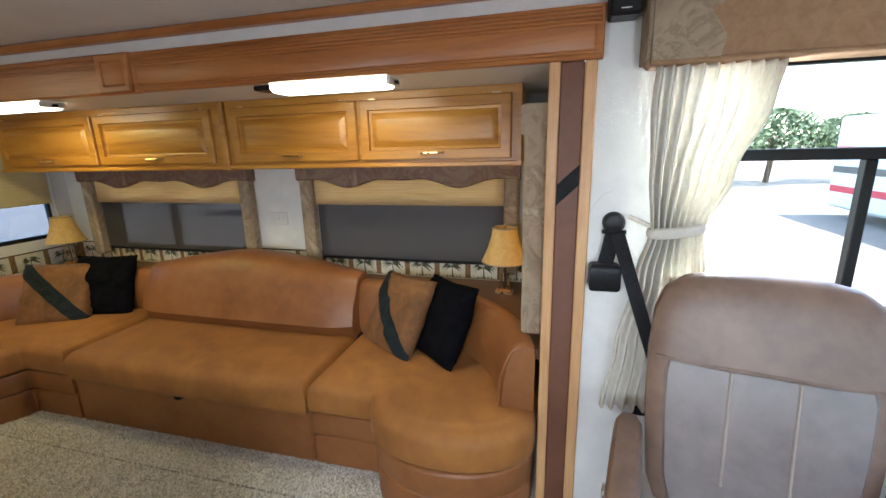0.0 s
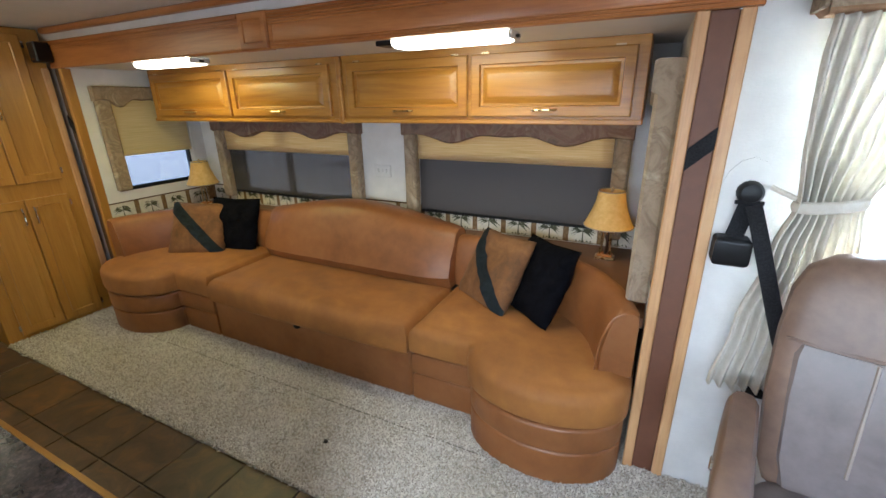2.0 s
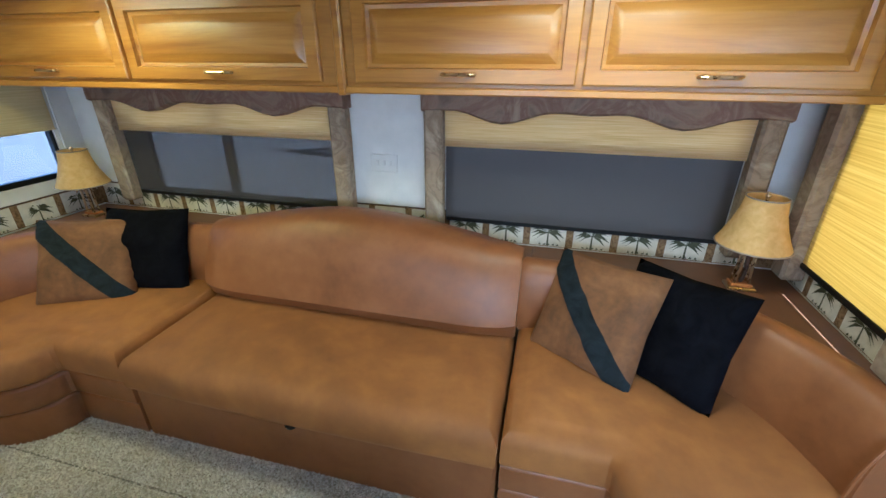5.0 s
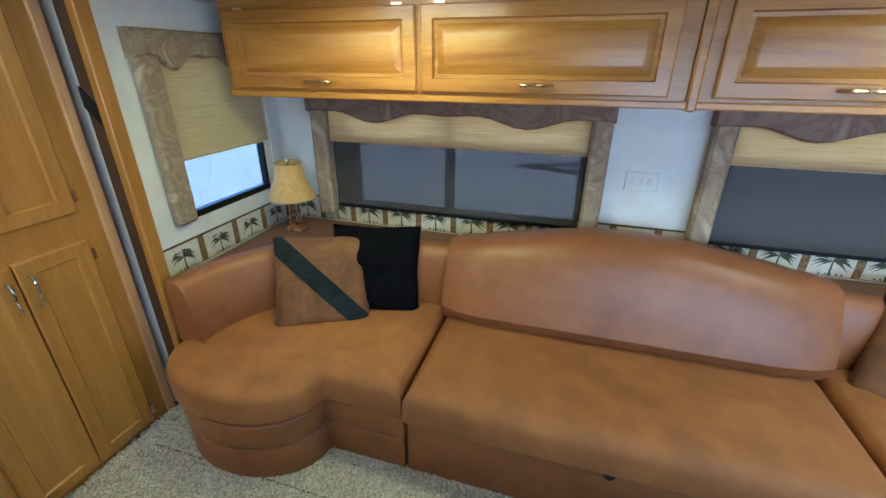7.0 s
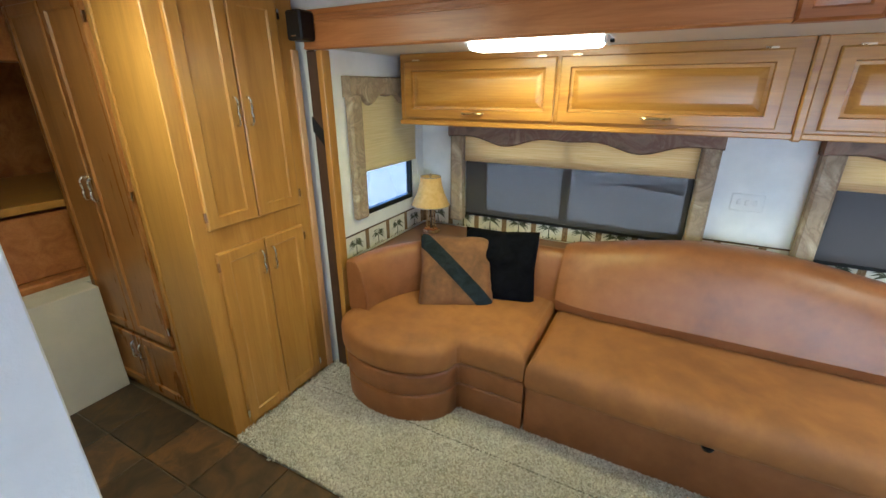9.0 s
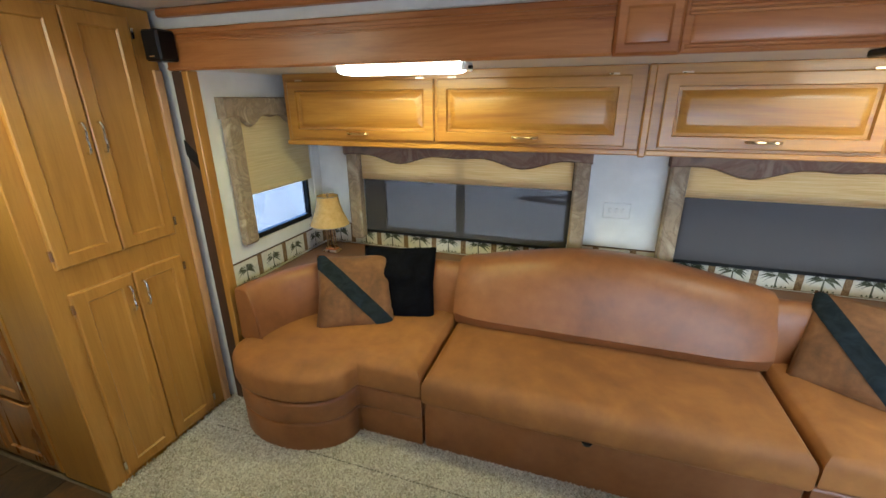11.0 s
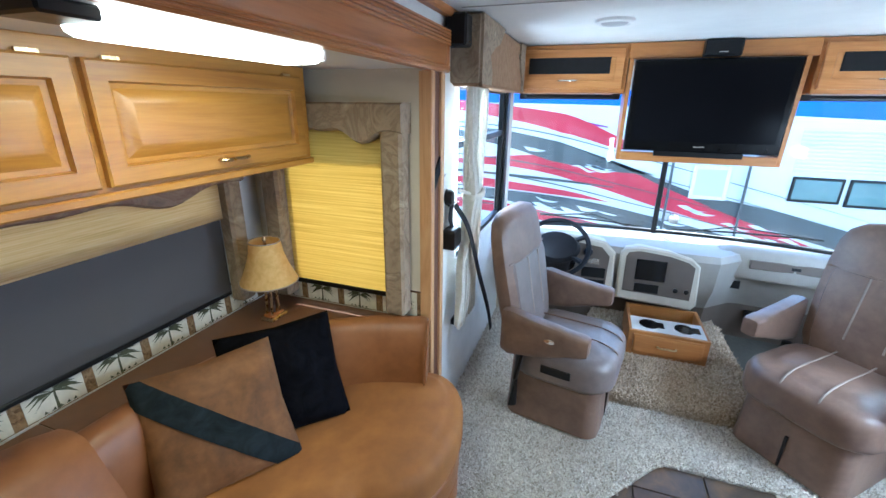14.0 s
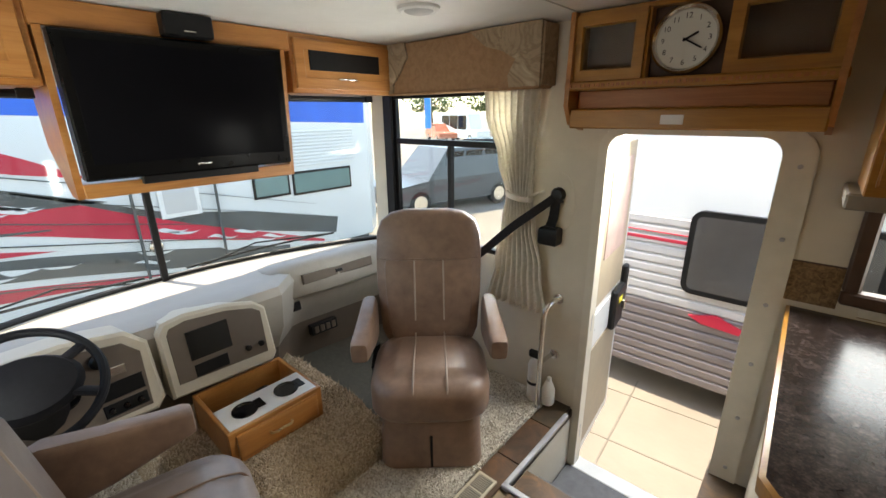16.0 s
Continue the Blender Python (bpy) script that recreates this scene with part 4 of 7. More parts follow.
WEST_IN = Matrix(((0, -1, 0), (1, 0, 0), (0, 0, 1))).to_4x4()
dressing(Matrix.Translation((SX0, y0, 0)) @ EAST_IN, y1 - y0, 0.915, 1.66, 0.1, FEATHER, "brown feather-print fabric valance framing a window", True, False, 0.11, 0.045)
bl = thing("roller_blind", (SX0 + 0.025, (y0 + y1) / 2, 1.17), "pale pleated blind drawn half down", "blind")
part("blind_cloth", box(B(), SX0 + 0.022, SX0 + 0.028, y0 + 0.004, y1 - 0.004, 1.18, 1.58, 0.001), BLIND_PALE, bl)
part("hem_bar", box(B(), SX0 + 0.019, SX0 + 0.031, y0 + 0.004, y1 - 0.004, 1.17, 1.182, 0.002), BLIND_PALE, bl)
bm = tube(B(), [(SX0 + 0.04, y1 + 0.01, 1.6), (SX0 + 0.03, y1 + 0.01, 1.05)], 0.004, 6)
part("cord", bm, WHITE_PAINT, bl, "thin white cord")
# right end window
win = thing("window_4", (SX1 + 0.02, 3.44, 0.8), "black-framed window in the slide-out end wall", "window", "", "structure")
y0, y1, z0, z1 = RWIN
bm = B()
for b in ((y0, y1, z0, z0 + 0.03), (y0, y1, z1 - 0.02, z1), (y0, y0 + 0.02, z0, z1), (y1 - 0.02, y1, z0, z1)):
    box(bm, SX1 + 0.006, SX1 + 0.04, *b, 0.003)
part("window_frame", bm, BLACK, win)
pane = part("pane", box(B(), SX1 + 0.026, SX1 + 0.03, y0 + 0.02, y1 - 0.02, z0 + 0.03, z1 - 0.02), TINT, win)
pane.visible_shadow = False
dressing(Matrix.Translation((SX1, y0, 0)) @ WEST_IN, y1 - y0, 0.745, 1.65, 0.095, FEATHER, "brown feather-print fabric valance framing a window", True, True, 0.125, 0.085)
bl = thing("roller_blind", (SX1 - 0.03, (y0 + y1) / 2, 0.81), "fully drawn golden bamboo blind glowing with daylight", "blind", "bamboo blinds")
part("blind_cloth", box(B(), SX1 - 0.034, SX1 - 0.028, y0 + 0.004, y1 - 0.004, 0.832, 1.55, 0.001), BLIND_REED, bl)
part("hem_bar", box(B(), SX1 - 0.04, SX1 - 0.022, y0 + 0.004, y1 - 0.004, 0.81, 0.832, 0.003), BLACK, bl, "black bottom bar")


# ---- wallpaper border with palm squares ----
def palm(bm, c, e, u, n, size, seed):
    """A small flat palm: trunk and drooping fronds. e: along, u: up, n: out of the wall."""
    rnd = random.Random(seed)
    c, e, u, n = Vector(c), Vector(e), Vector(u), Vector(n)
    def P(a, b):
        return bm.verts.new(c + e * a * size + u * b * size + n * 0.0012)
    bm.faces.new([P(-0.03, -0.46), P(0.04, -0.46), P(0.02, 0.06), P(-0.02, 0.06)])
    for k in range(13):
        a = math.pi * (-0.2 + 1.4 * k / 12) + rnd.uniform(-0.07, 0.07)
        r = rnd.uniform(0.4, 0.55)
        dx, dy = math.cos(a) * 1.15, math.sin(a) * 0.72
        mx, my = dx * r * 0.55, 0.02 + dy * r * 0.6 + 0.05
        tx, ty = dx * r, 0.02 + dy * r - 0.09
        w = 0.042
        bm.faces.new([P(0, 0.03), P(mx - dy * w, my + w), P(tx, ty), P(mx + dy * w, my - w)])
    for k in range(5):
        a = -0.3 + 0.15 * k
        bm.faces.new([P(a, -0.44), P(a + 0.1, -0.44), P(a + 0.05 + rnd.uniform(-0.04, 0.04), -0.36)])


border_n = 0


def border(o, e, n, length, z0, z1, step, start, label):
    global border_n
    border_n += 1
    o, e, n = Vector(o), Vector(e), Vector(n)
    ob = thing("trim_border_%d" % border_n, o, label, "trim", "", "structure")
    u = Vector((0, 0, 1))
    def plate(a, b, c, d, h):
        bm = B()
        q = [o + e * x + u * z for x, z in ((a, c), (b, c), (b, d), (a, d))]
        return skin(bm, [[p for p in q], [p + n * h for p in q]])
    part("strip", plate(0, length, z0, z1, 0.0015), TILE_BROWN, ob)
    part("edge_line", plate(0, length, z1, z1 + 0.006, 0.003), DARK_PANEL, ob)
    x, k = start, 0
    while x + step * 0.83 < length:
        part("ivory_square", plate(x, x + step * 0.83, z0 + 0.004, z1 - 0.004, 0.003), TILE_WHITE, ob)
        bm = B()
        palm(bm, o + e * (x + step * 0.415) + u * ((z0 + z1) / 2) + n * 0.003, e, u, n, (z1 - z0) * 1.0, k)
        part("palm", bm, PALM_GREEN, ob)
        x += step
        k += 1


border((SX0, SYB, 0), (1, 0, 0), (0, -1, 0), SX1 - SX0, 0.707, 0.842, 0.198, 0.035, "palm-tree wallpaper border behind the sofa")
border((SX0, 3.02, 0), (0, 1, 0), (1, 0, 0), 0.88, 0.707, 0.83, 0.21, 0.02, "palm-tree wallpaper border on the end wall")
border((SX1, 3.04, 0), (0, 1, 0), (-1, 0, 0), 0.85, 0.707, 0.838, 0.21, 0.02, "palm-tree wallpaper border on the end wall")

# wall switch
sw = thing("switch_plate", (-0.688, SYB, 1.02), "white three-way wall switch plate", "switch")
part("plate", box(B(), -0.757, -0.617, SYB - 0.008, SYB, 1.018, 1.105, 0.003), WHITE_PAINT, sw)
for k in (-1, 0, 1):
    part("toggle", box(B(), -0.696 + k * 0.034, -0.68 + k * 0.034, SYB - 0.014, SYB - 0.007, 1.05, 1.076, 0.002), WHITE_PAINT, sw)


# ---- table lamps ----
def table_lamp(x, y, z, label):
    ob = thing("table_lamp", (x, y, z), label, "lamp", "palm table lamps")
    part("foot", box(B(), x - 0.05, x + 0.05, y - 0.035, y + 0.035, z, z + 0.014, 0.004), BRASS, ob)
    part("plinth", box(B(), x - 0.038, x + 0.038, y - 0.026, y + 0.026, z + 0.014, z + 0.026, 0.003), OAK_RED, ob)
    for dx in (-0.026, 0.026):
        for dy in (-0.014, 0.014):
            bm = tube(B(), [(x + dx, y + dy, z + 0.02), (x + dx * 0.75, y + dy, z + 0.09), (x + dx * 0.7, y + dy, z + 0.18)], 0.006, 8)
            part("post", bm, BRASS, ob)
    bm = tube(B(), spline([(x, y, z + 0.02), (x + 0.006, y, z + 0.08), (x - 0.004, y, z + 0.17)], 4), 0.008, 8)
    part("palm_trunk", bm, DARK_PANEL, ob)
    bm = B()
    for k in range(8):
        a = 2 * math.pi * k / 8
        tube(bm, [(x, y, z + 0.17), (x + 0.03 * math.cos(a), y + 0.03 * math.sin(a), z + 0.182), (x + 0.052 * math.cos(a), y + 0.052 * math.sin(a), z + 0.15)], 0.005, 6, 0.4)
    part("palm_fronds", bm, BRASS, ob)
    part("stem", lathe(B(), (x, y, z), [(0.006, 0.15), (0.006, 0.37), (0.01, 0.375), (0.006, 0.39)], 10), BRASS, ob)
    prof = [(0.124, 0.185), (0.109, 0.217), (0.09, 0.262), (0.073, 0.318), (0.065, 0.37)]
    seg, rings = 28, []
    for r, h in prof + [(p[0] - 0.003, p[1]) for p in prof[::-1]]:
        rings.append([(x + r * (1 + 0.012 * math.cos(14 * 2 * math.pi * k / seg)) * math.cos(2 * math.pi * k / seg), y + r * math.sin(2 * math.pi * k / seg), z + h) for k in range(seg)])
    part("shade", skin(B(), rings + [rings[0]], True, False), SHADE, ob, "flared cream cloth shade")
    for r, h in ((0.125, 0.185), (0.066, 0.37)):
        bm = tube(B(), [(x + r * math.cos(a * 0.2618), y + r * math.sin(a * 0.2618), z + h) for a in range(25)], 0.0028, 6)
        part("shade_trim", bm, STITCH, ob)
    return ob


table_lamp(0.865, 3.685, 0.705, "small bronze palm table lamp with a cream shade")
table_lamp(-2.40, 3.70, 0.705, "small bronze palm table lamp with a cream shade")


# ---- windscreen and front ----
def wx(y):
    u = min(1.0, abs((y - 1.765) / 1.25))
    return 2.80 + 0.72 * (1 - u ** 2.2)


def sill(y):
    return 0.585 + 0.13 * min(1.0, abs((y - 1.765) / 1.25)) ** 2


YS = [0.52 + 2.49 * k / 24 for k in range(25)]
ws = thing("window_5", (3.4, 1.765, 0.6), "wide curved windscreen with a centre post", "window", "", "structure")
bm = B()
skin(bm, [[(wx(y), y, sill(y)), (wx(y), y, 1.78), (wx(y) - 0.006, y, 1.78), (wx(y) - 0.006, y, sill(y))] for y in YS])
pane = part("pane", bm, GLASS, ws)
pane.visible_shadow = False
bm = box(B(), 3.475, 3.515, 1.775, 1.815, 0.58, 1.78, 0.006)
part("centre_post", bm, BLACK, ws)
bm = tube(B(), [(wx(y) - 0.012, y, sill(y) + 0.012) for y in YS], 0.018, 8)
part("lower_gasket", bm, BLACK, ws)
for y in (0.54, 2.99):
    s = 1 if y > 1 else -1
    bm = B()
    skin(bm, [[(2.68, y - 0.03 * s * 0 , z), (2.80, y + 0.0 * s, z), (2.80, y + 0.04 * s, z), (2.68, y + 0.04 * s, z)] for z in (0.0, 2.0)])
    solid("pillar_%s" % ("left" if s > 0 else "right"), bm, WALL_CREAM, "cream corner post of the windscreen", "pillar", "structure")
# nose below and above the glass
bm = skin(B(), [[(wx(y) + 0.02, y, -0.9), (wx(y) + 0.02, y, sill(y)), (wx(y) - 0.03, y, sill(y)), (wx(y) - 0.03, y, -0.9)] for y in YS])
solid("wall_nose", bm, RV_WHITE, "white outer nose under the windscreen", "wall", "structure")
bm = skin(B(), [[(wx(y) + 0.02, y, 1.77), (wx(y) + 0.02, y, 2.06), (wx(y) - 0.03, y, 2.06), (wx(y) - 0.03, y, 1.77)] for y in YS])
solid("wall_brow", bm, RV_WHITE, "white brow over the windscreen", "wall", "structure")
# roof
slab("roof", RV_WHITE, "white outer roof of the coach", [(-6.25, 3.5, 0.45, 3.08, 2.07, 2.2), (-2.6, 1.2, 3.08, 3.98, 1.83, 1.9)], "roof")

# ---- dash ----
dash = thing("dashboard", (2.95, 1.765, 0.0), "beige moulded dashboard across the front", "dashboard")
ys = [0.535 + 2.46 * k / 40 for k in range(41)]


def dash_edge(y):
    """Front edge of the dash top: comes closest by the wheel and the middle, sweeps away to the right."""
    if y > 2.42:
        return 2.54
    if y > 1.52:
        return 2.46
    t = (1.52 - y) / 1.0
    return 2.46 + 0.18 * min(1, t * 5) - 0.08 * max(0, t - 0.2)


rings = []
for y in ys:
    e = dash_edge(y)
    zt = 0.735
    rings.append([(wx(y) - 0.035, y, sill(y) - 0.005), (e + 0.28, y, zt - 0.035), (e + 0.1, y, zt), (e + 0.03, y, zt - 0.01), (e, y, zt - 0.05), (e + 0.03, y, 0.48), (e + 0.09, y, 0.39), (e + 0.14, y, 0.30), (wx(y) - 0.035, y, 0.30)])
part("dash_top", skin(B(), rings), DASH, dash)
rings = [[(dash_edge(y) + 0.13, y, 0.33), (dash_edge(y) + 0.2, y, 0.0), (wx(y) - 0.04, y, 0.0), (wx(y) - 0.04, y, 0.33)] for y in ys]
part("kick_panel", skin(B(), rings), DASH_DARK, dash, "dark taupe kick panel")


def tilted(x, y, z, pitch, yaw=0):
    """A frame on the dash: u to the right as seen from the seats, v up, d towards them."""
    return Matrix.Translation((x, y, z)) @ pose(0, 0, 0, 0, 0, yaw) @ FACE_WEST @ pose(0, 0, 0, pitch, 0, 0)


# centre console panel
m = tilted(2.40, 2.12, 0.385, -9)
rings = []
for d, h in ((0, -0.12), (0, 0.0), (0.012, 0.014)):
    o = [(0.0, 0.0), (0.47, -0.02), (0.5, 0.02), (0.49, 0.28), (0.44, 0.325), (0.3, 0.36), (0.12, 0.375), (0.03, 0.36), (0.0, 0.32)]
    rings.append([m @ Vector((p[0], p[1], h)) for p in inset(o, d)])
part("console_surround", skin(B(), rings), DASH_TRIM, dash)
o = [(0.035, 0.06), (0.455, 0.045), (0.46, 0.27), (0.42, 0.3), (0.3, 0.33), (0.12, 0.345), (0.05, 0.33), (0.035, 0.3)]
con = part("console_face", skin(B(), [[m @ Vector((*p, h)) for p in inset(o, d)] for d, h in ((0, 0.012), (0.004, 0.018))]), DASH_DARK, dash, "taupe console face")
def plate_on(name, m, u0, u1, v0, v1, h0, h1, material, parent, label="", c=0.003):
    bm = B()
    skin(bm, [[m @ Vector(p) for p in ((u0, v0, h0), (u1, v0, h0), (u1, v1, h0), (u0, v1, h0))], [m @ Vector(p) for p in ((u0, v0, h1 - c), (u1, v0, h1 - c), (u1, v1, h1 - c), (u0, v1, h1 - c))],
              [m @ Vector(p) for p in ((u0 + c, v0 + c, h1), (u1 - c, v0 + c, h1), (u1 - c, v1 - c, h1), (u0 + c, v1 - c, h1))]])
    return part(name, bm, material, parent, label)


plate_on("display", m, 0.105, 0.29, 0.15, 0.29, 0.016, 0.026, BLACK_GLOSS, con, "black display screen")
plate_on("radio", m, 0.11, 0.26, 0.065, 0.125, 0.016, 0.024, BLACK, con)
for k in (0.36, 0.425):
    part("knob", lathe(B(), m @ Vector((k, 0.105, 0.016)), [(0.015, 0), (0.015, 0.012), (0.009, 0.014)], 12, m.to_3x3().to_4x4()), BLACK, con)
# instrument cluster to the right of the wheel
m2 = tilted(2.375, 2.42, 0.40, -10, 3)
o = [(0.0, 0.0), (0.24, -0.01), (0.275, 0.03), (0.27, 0.3), (0.2, 0.37), (0.0, 0.4), (-0.35, 0.39), (-0.42, 0.3), (-0.42, 0.05), (-0.36, 0.0)]
part("cluster_surround", skin(B(), [[m2 @ Vector((*p, h)) for p in inset(o, d)] for d, h in ((0, -0.2), (0, 0.0), (0.014, 0.014))]), DASH_TRIM, dash)
o2 = [(0.03, 0.03), (0.225, 0.025), (0.235, 0.27), (0.18, 0.33), (0.0, 0.355), (-0.33, 0.345), (-0.38, 0.28), (-0.38, 0.07), (-0.33, 0.03)]
clu = part("cluster_face", skin(B(), [[m2 @ Vector((*p, h)) for p in inset(o2, d)] for d, h in ((0, 0.012), (0.004, 0.018))]), DASH_DARK, dash, "taupe instrument face")
plate_on("radio", m2, 0.06, 0.215, 0.115, 0.185, 0.016, 0.025, BLACK, clu)
plate_on("switch_strip", m2, 0.06, 0.215, 0.045, 0.1, 0.016, 0.023, BLACK, clu)
for k in range(3):
    part("switch_knob", lathe(B(), m2 @ Vector((0.085 + 0.05 * k, 0.072, 0.022)), [(0.013, 0), (0.012, 0.01), (0.006, 0.012)], 10, m2.to_3x3().to_4x4()), BLACK_GLOSS, clu)
part("selector_knob", lathe(B(), m2 @ Vector((0.09, 0.29, 0.016)), [(0.03, 0), (0.03, 0.02), (0.02, 0.03), (0.006, 0.032)], 14, m2.to_3x3().to_4x4()), BLACK, clu)
plate_on("switch_bank", m2, 0.09, 0.17, 0.205, 0.245, 0.016, 0.022, CHROME, clu)
for k in range(3):
    part("gauge", lathe(B(), m2 @ Vector((-0.3 + 0.13 * k, 0.2, 0.016)), [(0.055, 0), (0.055, 0.006), (0.048, 0.003)], 20, m2.to_3x3().to_4x4()), BLACK_GLOSS, clu)
# right-hand bin and vents
m3 = tilted(2.62, 1.44, 0.585, -10, -4)
pod = [(-0.03, -0.12), (-0.025, 0.0), (-0.008, 0.018), (0.05, 0.022), (0.12, 0.02), (0.155, 0.008), (0.178, -0.02), (0.188, -0.06), (0.186, -0.12), (0.16, -0.3)]
rings = []
for u, k in ((-0.03, 0.6), (-0.026, 0.72), (-0.012, 0.86), (0.01, 0.95), (0.04, 1.0), (0.36, 1.02), (0.68, 1.0), (0.71, 0.94), (0.73, 0.8)):
    rings.append([m3 @ Vector((u, 0.05 + (v - 0.05) * k, h - 0.1 * (1 - k) + 0.03 * (1 - (u - 0.35) ** 2 / 0.14) * (h > -0.05))) for v, h in pod])
part("bin_pod", skin(B(), rings), DASH, dash, "raised passenger bin pod with rounded edges", smooth=50)
plate_on("bin_slot", m3, 0.12, 0.62, 0.055, 0.115, 0.018, 0.053, DASH_DARK, dash, "", 0.006)
plate_on("latch", m3, 0.34, 0.39, 0.075, 0.095, 0.05, 0.058, BLACK, dash)
plate_on("vent", m3, -0.02, 0.1, -0.1, -0.045, -0.03, 0.0, BLACK, dash)
m4 = tilted(2.74, 1.22, 0.2, -6, -4)
plate_on("floor_vent", m4, 0.0, 0.19, 0.0, 0.07, -0.03, 0.02, BLACK, dash)
for k in range(4):
    plate_on("vent_slat", m4, 0.02 + 0.042 * k, 0.05 + 0.042 * k, 0.012, 0.058, 0.018, 0.024, DASH_DARK, dash)

# ---- steering wheel ----
wheel = thing("steering_wheel", (2.26, 2.53, 0.75), "black four-spoke steering wheel with airbag hub", "steering wheel")
tilt = Matrix.Translation((2.25, 2.54, 0.75)) @ pose(0, 0, 0, 0, -45, 0)
R = 0.208
bm = tube(B(), [tilt @ Vector((R * math.cos(a * math.pi / 24), R * math.sin(a * math.pi / 24), 0)) for a in range(49)], 0.016, 10)
part("rim", bm, SOFT_BLACK, wheel)
bm = lathe(B(), (0, 0, 0), [(0.105, -0.03), (0.11, 0.0), (0.095, 0.03), (0.05, 0.045), (0.01, 0.048)], 24)
bm.transform(tilt @ Matrix.Diagonal((1.05, 1.42, 1.1, 1)))
part("hub", bm, SOFT_BLACK, wheel)
for a in (-0.5, 0.5, math.pi - 0.5, math.pi + 0.5):
    a += math.pi / 2
    bm = tube(B(), [tilt @ Vector((r * math.cos(a), r * math.sin(a), z)) for r, z in ((0.07, 0.01), (0.14, 0.0), (0.195, 0.0))], 0.026, 8, 0.5)
    part("spoke", bm, SOFT_BLACK, wheel)
bm = tube(B(), [tilt @ Vector((0, 0, -0.02)), tilt @ Vector((0, 0, -0.2)), (2.56, 2.53, 0.4)], 0.1, 14)
part("column", bm, SOFT_BLACK, wheel)
part("emblem", lathe(B(), tilt @ Vector((0, 0, 0.047)), [(0.022, 0), (0.02, 0.004)], 16, tilt.to_3x3().to_4x4() @ Matrix.Diagonal((0.6, 1, 1, 1))), CHROME, wheel)


# ---- cockpit seats ----
def captain_seat(name, m, leather, face, label):
    """Swivel seat facing local -y."""
    ob = thing(name, (0, 0, 0), label, "seat", "cockpit captain seats")
    def ol(w, f, b, r=0.09):
        pts = []
        for cx, cy, a0 in ((w - r, -f + r, -90), (w - r, b - r, 0), (-w + r, b - r, 90), (-w + r, -f + r, 180)):
            for k in range(5):
                a = radians(a0 + 22.5 * k)
                pts.append((cx + r * math.cos(a), cy + r * math.sin(a)))
        return pts
    part("pedestal", lathe(B(), (0, 0, 0), [(0.17, 0.012), (0.17, 0.05), (0.12, 0.07), (0.12, 0.3)], 20), BLACK, ob)
    rings = []
    for z, k in ((0.025, 1.03), (0.12, 1.01), (0.28, 0.98), (0.34, 0.97)):
        rings.append([(p[0] * k, p[1] * k, z) for p in ol(0.235, 0.265, 0.22, 0.07)])
    part("skirt", skin(B(), rings), leather, ob, "leather skirt round the base")
    part("skirt_slit", box(B(), -0.006, 0.006, -0.276, -0.262, 0.03, 0.2, 0.001), BLACK, ob)
    cushion = part("seat", puff(B(), ol(0.278, 0.315, 0.22, 0.15), 0.30, 0.485, 0.07, 0.035, 0.025, 0.018), face, ob, "stitched leather seat cushion")
    for x in (-0.075, 0.075):
        bm = tube(B(), spline([(x, -0.31, 0.425), (x, -0.285, 0.478), (x, -0.24, 0.499), (x, -0.2, 0.508), (x, -0.1, 0.513), (x, 0.14, 0.513)], 5), 0.0045, 6)
        part("welt", bm, STITCH if face is TAUPE else leather, cushion)
    # backrest: rounded shoulders, leaning back
    rings = []
    prof = [(0.0, 0.235, 0.05), (0.06, 0.258, 0.07), (0.28, 0.277, 0.072), (0.44, 0.28, 0.066), (0.56, 0.272, 0.06), (0.62, 0.25, 0.055), (0.658, 0.2, 0.045), (0.674, 0.13, 0.028), (0.677, 0.05, 0.012)]
    lean = 0.2
    for h, w, d in prof:
        y = 0.2 + h * lean
        ring = []
        for k in range(24):
            a = 2 * math.pi * k / 24
            ca, sa = math.cos(a), math.sin(a)
            px = w * math.copysign(abs(ca) ** 0.55, ca)
            py = d * math.copysign(abs(sa) ** 0.6, sa)
            ring.append((px, y + py, 0.46 + h))
        rings.append(ring)
    backr = part("backrest", skin(B(), rings), leather, ob, "tall padded leather backrest")
    # padded front panel in the face leather, with seams
    rings = []
    for h, w in ((0.02, 0.2), (0.1, 0.225), (0.28, 0.24), (0.4, 0.242), (0.43, 0.236)):
        y, e = 0.2 + h * lean, 0.006 if h == 0.43 else 0.0
        rings.append([(-w, y - 0.045, 0.46 + h), (-w * 0.93, y - 0.066 + e, 0.46 + h), (-w * 0.5, y - 0.077 + e, 0.46 + h), (w * 0.5, y - 0.077 + e, 0.46 + h), (w * 0.93, y - 0.066 + e, 0.46 + h), (w, y - 0.045, 0.46 + h), (0, y - 0.02, 0.46 + h)])
    part("back_panel", skin(B(), rings), face, ob)
    for x in (-0.075, 0.075):
        bm = tube(B(), [(x, 0.2 + h * lean - 0.077, 0.46 + h) for h in (0.12, 0.3, 0.43)], 0.0045, 6)
        part("welt", bm, STITCH, backr)
    bm = tube(B(), [(x, 0.2 + 0.435 * lean - 0.068 + 0.16 * abs(x) ** 1.6, 0.46 + 0.436) for x in (-0.26, -0.2, -0.1, 0.0, 0.1, 0.2, 0.26)], 0.004, 6)
    part("welt", bm, leather, backr)
